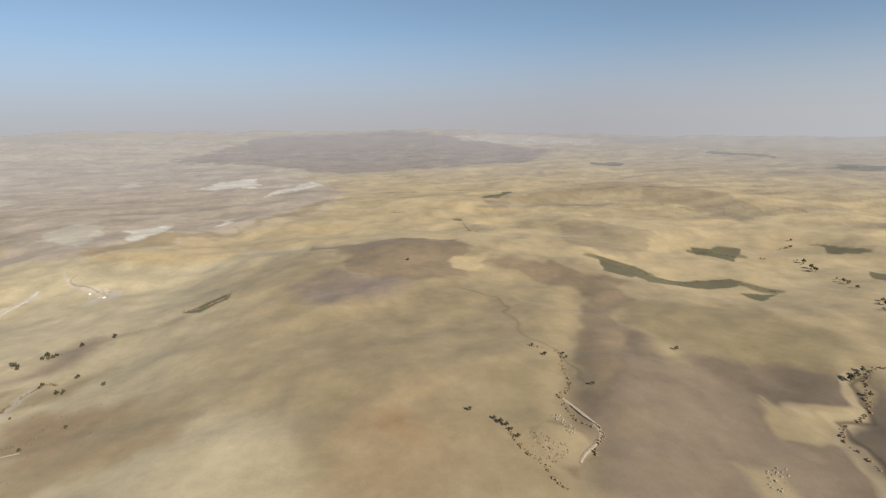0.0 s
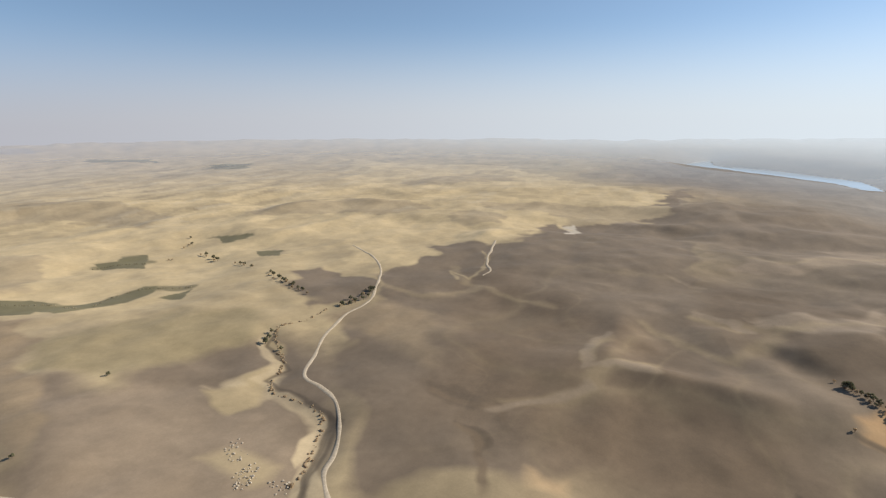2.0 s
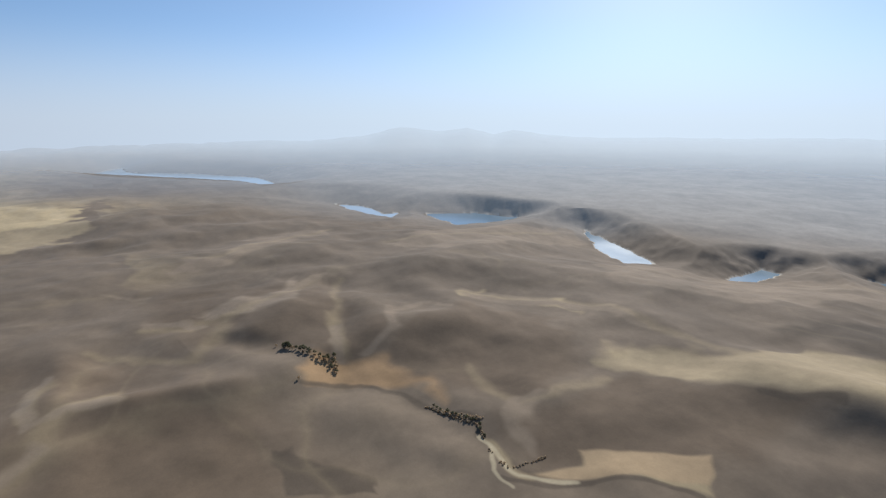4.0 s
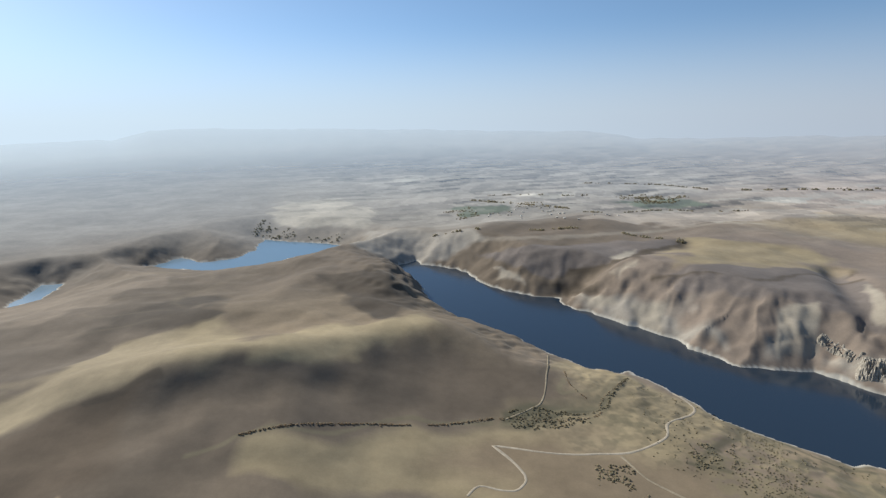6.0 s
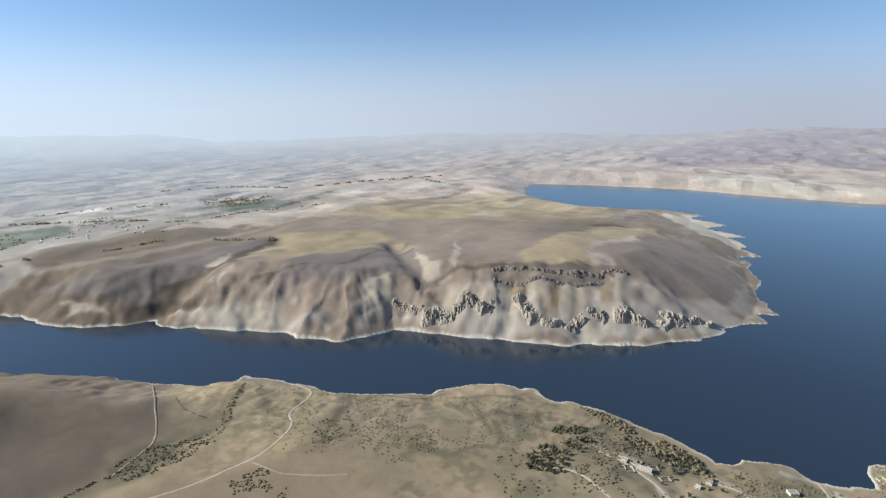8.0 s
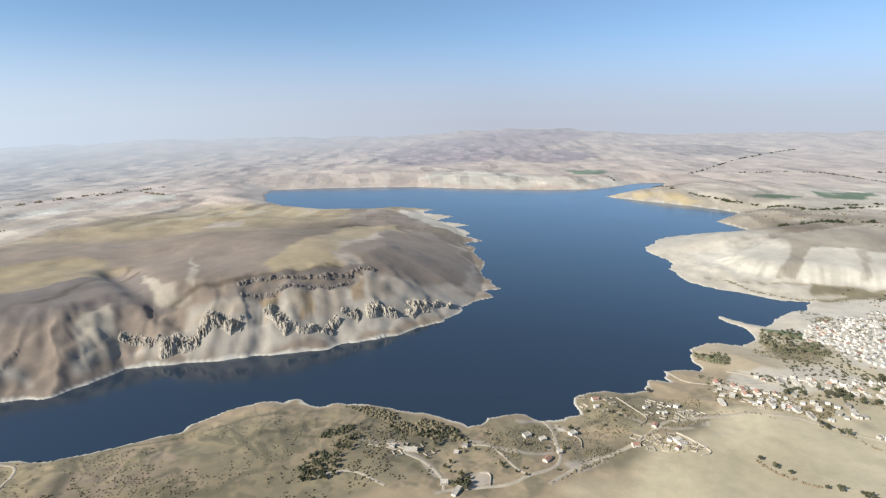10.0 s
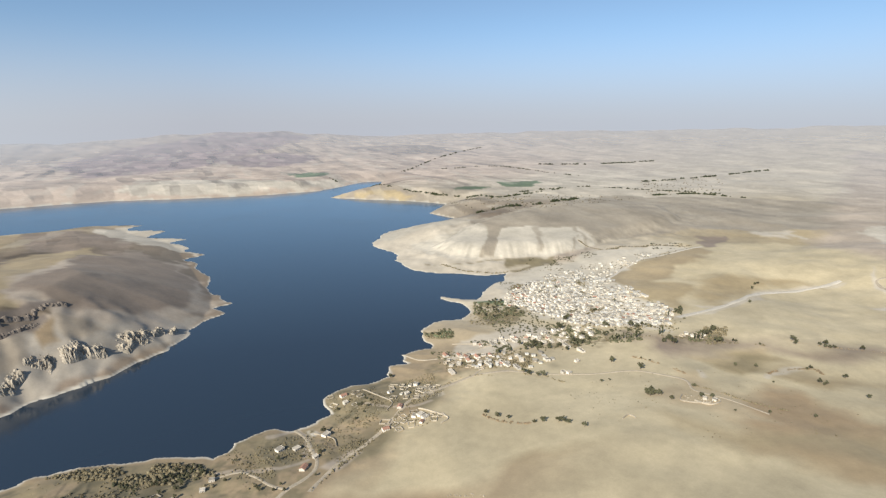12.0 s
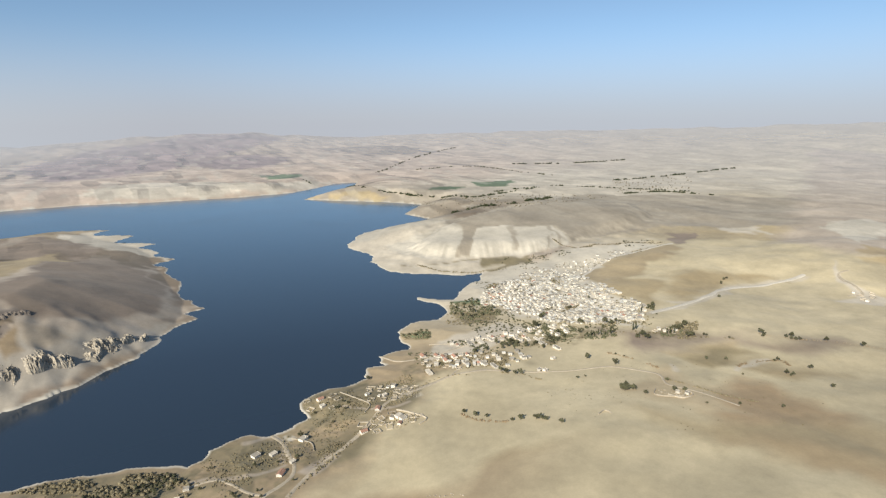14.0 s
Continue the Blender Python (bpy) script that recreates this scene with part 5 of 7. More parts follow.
road(2.5, [(-531, 176), (-560, 207), (-580, 245), (-589, 296), (-596, 349)])
road(2.5, [(-651, 107), (-613, 129), (-602, 170), (-612, 227), (-624, 288)])
# ---- things: materials ----
def tinted(name, colour, tint, scale=1.0, rough=0.9, amount=0.15):
    return varied(name, colour, (scale * 0.3, scale * 3), amount, rough, 0.2, 0.0, tint)


PLASTER = tinted("whitewashed_plaster", (0.67, 0.61, 0.52), 0.35)
FLAT_ROOF = tinted("pale_flat_roof", (0.44, 0.38, 0.30), 0.4)
VILLAGE, tree, b = material("village_plaster", (0.6, 0.56, 0.5), 0.9, 0.0, 0.2)
island = tree.nodes.new("ShaderNodeNewGeometry")
ramp = tree.nodes.new("ShaderNodeValToRGB")
ramp.color_ramp.elements[0].color, ramp.color_ramp.elements[1].color = (0.25, 0.215, 0.17, 1), (0.74, 0.69, 0.60, 1)
tree.links.new(island.outputs["Random Per Island"], ramp.inputs[0])
tree.links.new(times(tree, ramp.outputs[0], spread(tree, noise_node(tree, 0.8), 0.85, 1.15)), b.inputs["Base Color"])
TILES = tinted("faded_clay_tiles", (0.36, 0.20, 0.14), 0.25)
TIMBER = tinted("dark_timber", (0.10, 0.07, 0.05), 0.2)
PANE, _tree, _b = material("window_glass", (0.03, 0.04, 0.05), 0.12, 0.0, 0.5)
BARK = tinted("grey_bark", (0.16, 0.12, 0.09), 0.2)
LEAF = tinted("dusty_leaves", (0.15, 0.145, 0.085), 0.3, 0.5)
POPLAR_LEAF = tinted("poplar_leaves", (0.075, 0.085, 0.042), 0.25, 0.5)
SCRUB = tinted("grey_green_scrub", (0.31, 0.26, 0.165), 0.2, 0.1, 0.95, 0.3)
STONE = tinted("weathered_limestone", (0.42, 0.36, 0.28), 0.2, 0.3)


def let_light_through(mat, colour, share=0.35):
    """Leaves glow a little when the sun stands behind them."""
    tree = mat.node_tree
    thin = tree.nodes.new("ShaderNodeBsdfTranslucent")
    thin.inputs["Color"].default_value = (*colour, 1)
    blend = tree.nodes.new("ShaderNodeMixShader")
    blend.inputs[0].default_value = share
    tree.links.new(tree.nodes["Principled BSDF"].outputs[0], blend.inputs[1])
    tree.links.new(thin.outputs[0], blend.inputs[2])
    tree.links.new(blend.outputs[0], tree.nodes["Material Output"].inputs[0])


let_light_through(LEAF, (0.22, 0.20, 0.10))
let_light_through(POPLAR_LEAF, (0.14, 0.14, 0.06))
let_light_through(SCRUB, (0.42, 0.35, 0.21), 0.45)
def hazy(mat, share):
    """The same growth made partly transparent, which paints haze in front of it."""
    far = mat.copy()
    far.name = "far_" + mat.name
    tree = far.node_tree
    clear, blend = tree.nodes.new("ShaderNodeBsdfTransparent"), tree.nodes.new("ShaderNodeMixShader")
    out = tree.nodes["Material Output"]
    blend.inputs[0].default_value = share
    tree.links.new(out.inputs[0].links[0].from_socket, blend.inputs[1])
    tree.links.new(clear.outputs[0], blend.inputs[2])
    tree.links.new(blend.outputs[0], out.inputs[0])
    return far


DRY_LEAF = tinted("withered_leaves", (0.42, 0.33, 0.22), 0.2, 0.3, 0.95, 0.25)
let_light_through(DRY_LEAF, (0.60, 0.46, 0.30), 0.55)
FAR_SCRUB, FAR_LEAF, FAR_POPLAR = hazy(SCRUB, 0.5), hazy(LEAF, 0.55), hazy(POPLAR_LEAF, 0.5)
HAZED_COPY = {SCRUB: FAR_SCRUB, LEAF: FAR_LEAF, POPLAR_LEAF: FAR_POPLAR}
dice = random.Random(7)


def mesh_of(name, bm, mat, smooth=False):
    bmesh.ops.recalc_face_normals(bm, faces=bm.faces)
    me = bpy.data.meshes.new(name)
    bm.to_mesh(me)
    bm.free()
    me.materials.append(mat)
    if smooth:
        me.polygons.foreach_set("use_smooth", np.ones(len(me.polygons), bool))
    return me


def part(name, bm, mat, parent, label="", smooth=False):
    ob = new(name, mesh_of(name, bm, mat, smooth))
    ob.parent = parent
    return tagged(ob, label) if label else ob


def add_box(bm, x0, x1, y0, y1, z0, z1, bevel=0.0):
    made = bmesh.ops.create_cube(bm, size=1.0, matrix=Matrix.Translation(((x0 + x1) / 2, (y0 + y1) / 2, (z0 + z1) / 2)) @ Matrix.Diagonal((x1 - x0, y1 - y0, z1 - z0, 1)))
    if bevel:
        edges = list({e for v in made["verts"] for e in v.link_edges})
        bmesh.ops.bevel(bm, geom=edges, offset=bevel, segments=1, affect="EDGES")
    return bm


# ---- houses ----
def house(kind, w, l, storeys):
    """A village house about w by l metres: walls, roof, door, windows."""
    h = 2.7 * storeys + 0.3
    top = new("house")
    part("wall", add_box(bmesh.new(), -w / 2, w / 2, -l / 2, l / 2, -2.5, h, 0.06), PLASTER, top)
    bm = bmesh.new()
    if kind == "tile":
        rise, o = 0.28 * w, 0.4
        ends = [[bm.verts.new((x, y, z)) for x, z in ((-w / 2 - o, h - 0.1), (0, h + rise), (w / 2 + o, h - 0.1), (w / 2 + o, h + 0.08), (0, h + rise + 0.2), (-w / 2 - o, h + 0.08))] for y in (-l / 2 - o, l / 2 + o)]
        n = len(ends[0])
        for i in range(n):
            bm.faces.new((ends[0][i], ends[0][(i + 1) % n], ends[1][(i + 1) % n], ends[1][i]))
        for e in ends:
            bm.faces.new(e[:2] + e[4:])
            bm.faces.new(e[1:5])
        roof = part("roof", bm, TILES, top, "faded red clay tile roof")
        for y in (-l / 2 + 0.15, l / 2 - 0.27):
            gable = bmesh.new()
            bmesh.ops.contextual_create(gable, geom=[gable.verts.new(p) for p in ((-w / 2, y, h), (w / 2, y, h), (0, y, h + rise))])
            made = bmesh.ops.extrude_face_region(gable, geom=list(gable.faces))
            bmesh.ops.translate(gable, verts=[v for v in made["geom"] if isinstance(v, bmesh.types.BMVert)], vec=(0, 0.12, 0))
            part("gable", gable, PLASTER, top)
    else:
        add_box(bm, -w / 2 - 0.25, w / 2 + 0.25, -l / 2 - 0.25, l / 2 + 0.25, h - 0.02, h + 0.28, 0.05)
        roof = part("roof", bm, FLAT_ROOF, top, "pale earthen flat roof")
        bm = bmesh.new()
        for x0, x1, y0, y1 in ((-w / 2 - 0.2, w / 2 + 0.2, -l / 2 - 0.2, -l / 2 + 0.05), (-w / 2 - 0.2, w / 2 + 0.2, l / 2 - 0.05, l / 2 + 0.2), (-w / 2 - 0.2, -w / 2 + 0.05, -l / 2 + 0.05, l / 2 - 0.05), (w / 2 - 0.05, w / 2 + 0.2, -l / 2 + 0.05, l / 2 - 0.05)):
            add_box(bm, x0, x1, y0, y1, h + 0.27, h + 0.6)
        part("parapet", bm, PLASTER, top)
    part("chimney", add_box(bmesh.new(), w * 0.2, w * 0.2 + 0.6, l * 0.2, l * 0.2 + 0.6, h, h + 1.5, 0.05), PLASTER, roof)
    door = part("door", add_box(bmesh.new(), w / 2 - 0.08, w / 2 + 0.06, -0.5, 0.5, 0, 2.05), TIMBER, top, "dark wooden door")
    for s in range(storeys):
        for side in (-1, 1):
            for y in ([-l * 0.3, l * 0.3] if l < 14 else [-l * 0.36, -l * 0.15, l * 0.15, l * 0.36]):
                z = 1.0 + 2.7 * s
                pane = part("window", add_box(bmesh.new(), side * w / 2 - 0.1, side * w / 2 + 0.05, y - 0.55, y + 0.55, z, z + 1.2), PANE, top)
                if l < 14 and side > 0:
                    part("sill", add_box(bmesh.new(), side * w / 2 - 0.05, side * w / 2 + 0.16, y - 0.65, y + 0.65, z - 0.14, z - 0.03), FLAT_ROOF, pane)
    return top


LABELS = {
    "flat": "whitewashed flat-roofed village house with small dark windows", "small": "small pale plastered farm house with a flat earthen roof",
    "tile": "plastered village house with a faded red tile roof", "long": "long low whitewashed barn with a flat roof", "tall": "two-storey whitewashed village house with a flat roof",
}
MODELS = {k: house(*v) for k, v in {"flat": ("flat", 8, 10, 1), "small": ("flat", 6, 7, 1), "tile": ("tile", 8, 11, 1), "long": ("flat", 6.5, 19, 1), "tall": ("flat", 8.5, 9.5, 2)}.items()}
TAKEN = []
FIRST = set()


def put(model, label, category, group, x, y, turn, scale=1.0, sink=0.0, reach=0.0):
    """Stands a thing on the ground: the model itself first, then copies."""
    spots = [(x + a * reach, y + b * reach) for a in (-1, 0, 1) for b in (-1, 0, 1)] if reach else [(x, y)]
    z = float(ground_at([p[0] for p in spots], [p[1] for p in spots]).max()) - sink
    m = pose(x, y, z, 0, 0, turn)
    if model.name in FIRST:
        ob = copy_thing(model, m)
    else:
        FIRST.add(model.name)
        ob = model
        ob.matrix_basis = m
    ob.scale = (scale,) * 3
    return tagged(ob, label, category, group)


def house_at(kind, turn, points):
    for x, y in points:
        TAKEN.append((x, y))
        put(MODELS[kind], LABELS[kind], "house", "village houses", x, y, turn + dice.uniform(-8, 8), dice.uniform(0.58, 0.72), 0.1, 2.2)


def inside(points, x, y):
    hit = False
    for (ax, ay), (bx, by) in zip(points, points[1:] + points[:1]):
        if (ay > y) != (by > y) and x < (y - ay) / (by - ay) * (bx - ax) + ax:
            hit = not hit
    return hit


def over(points, count, apart=0.0, clear=0.0):
    """Random places inside an outline, apart from one another and clear of houses."""
    xs, ys = [p[0] for p in points], [p[1] for p in points]
    got = []
    for _ in range(count * 25):
        if len(got) == count:
            break
        x, y = dice.uniform(min(xs), max(xs)), dice.uniform(min(ys), max(ys))
        if not inside(points, x, y):
            continue
        if apart and any((x - a) ** 2 + (y - b) ** 2 < apart ** 2 for a, b in got):
            continue
        if clear and any((x - a) ** 2 + (y - b) ** 2 < clear ** 2 for a, b in TAKEN):
            continue
        got.append((x, y))
    d = nearest_water(np.array([p[0] for p in got]), np.array([p[1] for p in got]))[0] if got else []
    return [p for p, q in zip(got, d) if q > 6]


def houses_over(count, points):
    for x, y in over(points, count, 5.8, 5.4):
        TAKEN.append((x, y))
        kind = dice.choice(["flat", "flat", "flat", "small", "small", "small", "tall", "tall", "tall", "tile", "long"])
        put(MODELS[kind], LABELS[kind], "house", "village houses", x, y, 40 * float(waves(x, y, 120, 71)) + dice.choice([0, 90]) + dice.uniform(-6, 6), dice.uniform(0.42, 0.56), 0.1, 1.6)


def far_houses(count, points):
    """The crowded upper quarters and far hamlets: many small houses as one mass."""
    bm = bmesh.new()
    for x, y in over(points, count, 4.5, 4.7):
        if abs(waves(x, y, 38, 86)) < 0.09 or waves(x, y, 24, 87) > 0.5:
            continue  # lanes and yards
        TAKEN.append((x, y))
        z = float(ground_at(x, y)[0])
        w, l, h = dice.uniform(1.3, 2.1), dice.uniform(1.7, 3.0), dice.choice([1.7, 2.1, 2.9])
        first = len(bm.verts)
        add_box(bm, -w, w, -l, l, -2.0, h)
        add_box(bm, -w - 0.2, w + 0.2, -l - 0.2, l + 0.2, h, h + 0.3)
        add_box(bm, w - 0.05, w + 0.06, -0.6, 0.6, 0, 2.0)
        bm.verts.ensure_lookup_table()
        m = pose(x, y, z, 0, 0, 40 * float(waves(x, y, 120, 71)) + dice.choice([0, 90]))
        for v in bm.verts[first:]:
            v.co = m @ v.co
    tagged(new("houses", mesh_of("houses", bm, VILLAGE)), "crowded whitewashed flat-roofed houses on the village slope", "houses", kind="stuff")


# ---- trees and bushes ----
def branch(bm, a, b, r0, r1):
    a, b = Vector(a), Vector(b)
    turn = (b - a).to_track_quat("Z", "Y").to_matrix().to_4x4()
    bmesh.ops.create_cone(bm, cap_ends=True, segments=6, radius1=r0, radius2=r1, depth=(b - a).length, matrix=Matrix.Translation((a + b) / 2) @ turn)


def leaves(bm, centre, radius, count, size, rnd):
    """A loose clump of small leaf sprays round a centre."""
    for _ in range(count):
        d = Vector((rnd.gauss(0, 1), rnd.gauss(0, 1), rnd.gauss(0, 0.8))).normalized()
        p = Vector(centre) + d * radius * rnd.uniform(0.45, 1.05)
        n = (d + Vector((rnd.uniform(-1, 1), rnd.uniform(-1, 1), rnd.uniform(-0.4, 1))) * 0.7).normalized()
        u = n.orthogonal().normalized()
        v = n.cross(u)
        k = rnd.uniform(0.6, 1.3) * size
        bm.faces.new([bm.verts.new(p + u * (k * a) + v * (k * b) + n * (k * c)) for a, b, c in ((-1, -0.6, -0.2), (0.1, -0.9, 0.1), (1, 0.1, -0.2), (0.3, 0.9, 0.15), (-0.7, 0.6, -0.1))])


def tree_model(kind, seed):
    """A tree ten metres high, to be scaled."""
    rnd = random.Random(seed)
    top = new("tree")
    trunk, crown = bmesh.new(), bmesh.new()
    if kind == "poplar":
        branch(trunk, (0, 0, -0.6), (0.1, 0, 9.0), 0.22, 0.05)
        for i in range(22):
            z = 1.6 + i * 0.38
            w = 0.95 * math.sin(math.pi * (0.12 + 0.85 * i / 22)) + 0.15
            leaves(crown, (rnd.uniform(-0.35, 0.35), rnd.uniform(-0.35, 0.35), z), w, 11, 0.34, rnd)
        part("trunk", trunk, BARK, top)
        part("crown", crown, POPLAR_LEAF, top)
        return top
    lean = rnd.uniform(-0.4, 0.4)
    branch(trunk, (0, 0, -0.6), (lean * 0.5, 0, 2.6), 0.38, 0.26)
    for i in range(7):
        a = i * 0.9 + rnd.uniform(-0.3, 0.3)
        out, up = rnd.uniform(1.6, 3.6), rnd.uniform(3.8, 8.0)
        end = (lean + out * math.cos(a), out * math.sin(a), up)
        branch(trunk, (lean * 0.5, 0, 2.2), end, 0.2, 0.05)
        leaves(crown, end, rnd.uniform(1.3, 2.1), 44, 0.5, rnd)
        leaves(crown, (end[0] * 0.6, end[1] * 0.6, up + rnd.uniform(0.2, 1.6)), rnd.uniform(1.0, 1.7), 26, 0.45, rnd)
    part("trunk", trunk, BARK, top)
    part("crown", crown, DRY_LEAF if kind == "dry" else LEAF, top)
    return top


TREES = {"round": [tree_model("round", s) for s in (1, 2, 3, 4)], "dry": [tree_model("dry", s) for s in (8, 9, 10)], "poplar": [tree_model("poplar", s) for s in (5, 6)]}
TREE_LABELS = {"round": "dusty green broadleaf tree on dry ground", "dry": "low dry brown-leaved tree in a stream gully", "poplar": "slender dark green poplar tree in a row"}


def trees_at(kind, size, points):
    for x, y in points:
        put(dice.choice(TREES[kind]), TREE_LABELS[kind], "tree", "trees of the valley", x, y, dice.uniform(0, 360), size / 10 * dice.uniform(0.6, 1.0), 0.1)


def trees_over(kind, count, size, points):
    trees_at(kind, size, over(points, count, size * 0.35, 7))


def blob_shapes():
    """A few ragged bush shapes about a metre in radius: points and faces."""
    shapes = []
    rnd = random.Random(12)
    for _ in range(6):
        bm = bmesh.new()
        bmesh.ops.create_icosphere(bm, subdivisions=1, radius=1.0)
        for v in bm.verts:
            v.co *= rnd.uniform(0.55, 1.25)
            v.co.z = v.co.z * 0.75 + 0.35
        leaves(bm, (0, 0, 0.5), 0.95, 12, 0.3, rnd)
        bmesh.ops.triangulate(bm, faces=[f for f in bm.faces if len(f.verts) > 3])
        bm.verts.index_update()
        shapes.append((np.array([v.co for v in bm.verts]), np.array([[v.index for v in f.verts] for f in bm.faces])))
        bm.free()
    return shapes


BLOBS = blob_shapes()


def bushes(spots, size, label, mat=None):
    """Many low bushes as one growth."""
    spots = np.array(spots)
    mat = mat or SCRUB
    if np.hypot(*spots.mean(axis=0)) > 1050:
        mat = HAZED_COPY.get(mat, mat)
    zs = ground_at(spots[:, 0], spots[:, 1])
    points, faces, base = [], [], 0
    for (x, y), z in zip(spots, zs):
        p, f = dice.choice(BLOBS)
        k, a = size * 0.5 * dice.uniform(0.5, 1.5), dice.uniform(0, 6.28)
        c, s = math.cos(a), math.sin(a)
        points.append(np.stack([x + k * (p[:, 0] * c - p[:, 1] * s), y + k * (p[:, 0] * s + p[:, 1] * c), z - 0.05 + k * p[:, 2] * dice.uniform(0.7, 1.2)], -1))
        faces.append(f + base)
        base += len(p)
    points, faces = np.concatenate(points), np.concatenate(faces).astype(np.int32)
    me = bpy.data.meshes.new("bushes")
    me.vertices.add(len(points))
    me.vertices.foreach_set("co", points.astype(np.float32).ravel())
    me.loops.add(faces.size)
    me.loops.foreach_set("vertex_index", faces.ravel())
    me.polygons.add(len(faces))
    me.polygons.foreach_set("loop_start", np.arange(0, faces.size, 3, dtype=np.int32))
    me.update(calc_edges=True)
    me.materials.append(mat)
    return tagged(new("bushes", me), label, "bushes", kind="stuff")


def bushes_along(count, size, points, mat=None):
    line = smooth_line(points, 3.0)
    spots = []
    for _ in range(int(count * 1.5)):
        x, y = line[dice.randrange(len(line))]
        if waves(x, y, 22, 81) > (-0.75 if size < 2.5 else -0.15):
            spots.append((x + dice.gauss(0, size * 0.5), y + dice.gauss(0, size * 0.5)))
    bushes(spots, size, "withered brown bushes along a dry stream" if mat else "dark grey-green bushes along a field edge", mat or (POPLAR_LEAF if size > 4 and points[0][1] > 0 else None))


def dry_bushes_along(count, size, points):
    bushes_along(count, size, points, DRY_LEAF)


def bushes_over(count, size, points):
    spots = [p for p in over(points, int(count * 1.8), 0, 6) if waves(p[0], p[1], 26, 82) + 0.6 * waves(p[0], p[1], 9, 83) > -0.1]
    bushes(spots, size, "low dry scrub scattered over garden land")


def greenery_over(count, size, points):
    spots = [p for p in over(points, int(count * 1.8), 0, 5) if waves(p[0], p[1], 26, 84) + 0.6 * waves(p[0], p[1], 9, 85) > 0.0]
    bushes(spots, size, "dark green garden trees and shrubs between the houses", LEAF)


# ---- stones, crags and walls ----
def stone(seed, tall, jag=0.35, taper=0.0):
    rnd = random.Random(seed)
    bm = bmesh.new()
    for _ in range(18):
        d = Vector((rnd.gauss(0, 1), rnd.gauss(0, 1), rnd.gauss(0, 1))).normalized() * rnd.uniform(1 - jag, 1)
        pinch = 1 - taper * max(d.z, 0)
        bm.verts.new((d.x * pinch, d.y * pinch, (d.z + 0.6) * tall))
    bmesh.ops.convex_hull(bm, input=bm.verts)
    bmesh.ops.delete(bm, geom=[v for v in bm.verts if not v.link_faces], context="VERTS")
    return bm


BOULDERS = [new("boulder", mesh_of("boulder", stone(s, 0.7), STONE)) for s in range(20, 25)]
CRAG_STONE = varied("fluted_limestone", (0.35, 0.30, 0.235), (0.08, 0.4, 1.5), 0.3, 0.95, 0.1, 0.15)
# dark rock, with the shade under the rim put into its colour too
LEDGE_STONE = varied("dark_ledge_rock", (0.185, 0.152, 0.125), (0.08, 0.4, 1.5), 0.25, 0.95, 0.1, 0.15)


def boulders_over(count, size, points):
    for x, y in over(points, count, size * 0.6):
        put(dice.choice(BOULDERS), "pale weathered limestone boulder on bare ground", "boulder", "boulders on the slope", x, y, dice.uniform(0, 360), size * dice.uniform(0.3, 0.8), 0.05)


def crag(points, size, flute, mat, label):
    """A rock face that stands out of the slope, fluted by the rain: steep downhill, buried uphill."""
    line = smooth_line(points, 0.9)
    line = np.concatenate([line[:1] * 2 - line[min(6, len(line) - 1)][None], line, line[-1:] * 2 - line[-min(7, len(line))][None]])
    run = np.concatenate([[0], np.cumsum(np.hypot(*np.diff(line, axis=0).T))])
    n = max(8, int(run[-1] / 0.8))
    s = np.linspace(0, run[-1], n)
    line = np.stack([np.interp(s, run, line[:, k]) for k in (0, 1)], -1)
    way = np.gradient(line, axis=0)
    way /= np.hypot(way[:, 0], way[:, 1])[:, None] + 1e-9
    down = np.stack([way[:, 1], -way[:, 0]], -1)
    mid = line[n // 2]
    if ground_at(*(mid + down[n // 2] * 6))[0] > ground_at(*(mid - down[n // 2] * 6))[0]:
        down = -down
    v = np.linspace(-1, 1, 27)
    sag = waves(s, 0 * s, 14, 101)[:, None] * size * 0.5 + waves(s, 0 * s, 5, 102)[:, None] * size * 0.2
    shift = v[None, :] * size * 1.25 + sag
    gx = line[:, 0, None] + down[:, 0, None] * shift
    gy = line[:, 1, None] + down[:, 1, None] * shift
    ends = np.clip(np.minimum(s, s[-1] - s) / (size * 0.7), 0, 1)[:, None]
    rise = np.where(v < 0.35, np.clip((v + 1) / 1.35, 0, 1) ** 1.2, np.clip((1 - v) / 0.5, 0, 1) ** 0.6)[None, :]
    lump = 0.55 + 0.6 * waves(gx, gy, size * 1.1, 103) + 0.3 * waves(gx, gy, size * 0.4, 104)
    groove = np.abs(waves(s[:, None] + 0 * v[None, :], v[None, :] * size * 0.5, 3.1, 105)) + 0.6 * np.abs(waves(s[:, None] + 0 * v[None, :], v[None, :] * size, 1.5, 106))
    z = ground_at(gx.ravel(), gy.ravel()).reshape(gx.shape) - 0.7 + size * ends * rise * np.clip(lump + flute * (0.5 - groove), 0, 1.4) * 0.85
    ob = sheet("rock_outcrop", gx.ravel(), gy.ravel(), z.ravel(), n, len(v), False, mat, False)
    tagged(ob, label, "rock", "crags over the lake")


def rocks_along(count, size, points):
    crag(points, size, 1.2, CRAG_STONE, "jagged pale limestone crag fluted by rain on a steep slope")


def ledge_along(count, size, points):
    crag(points, size * 0.62, 0.3, LEDGE_STONE, "broken dark rock ledge under the plateau rim")


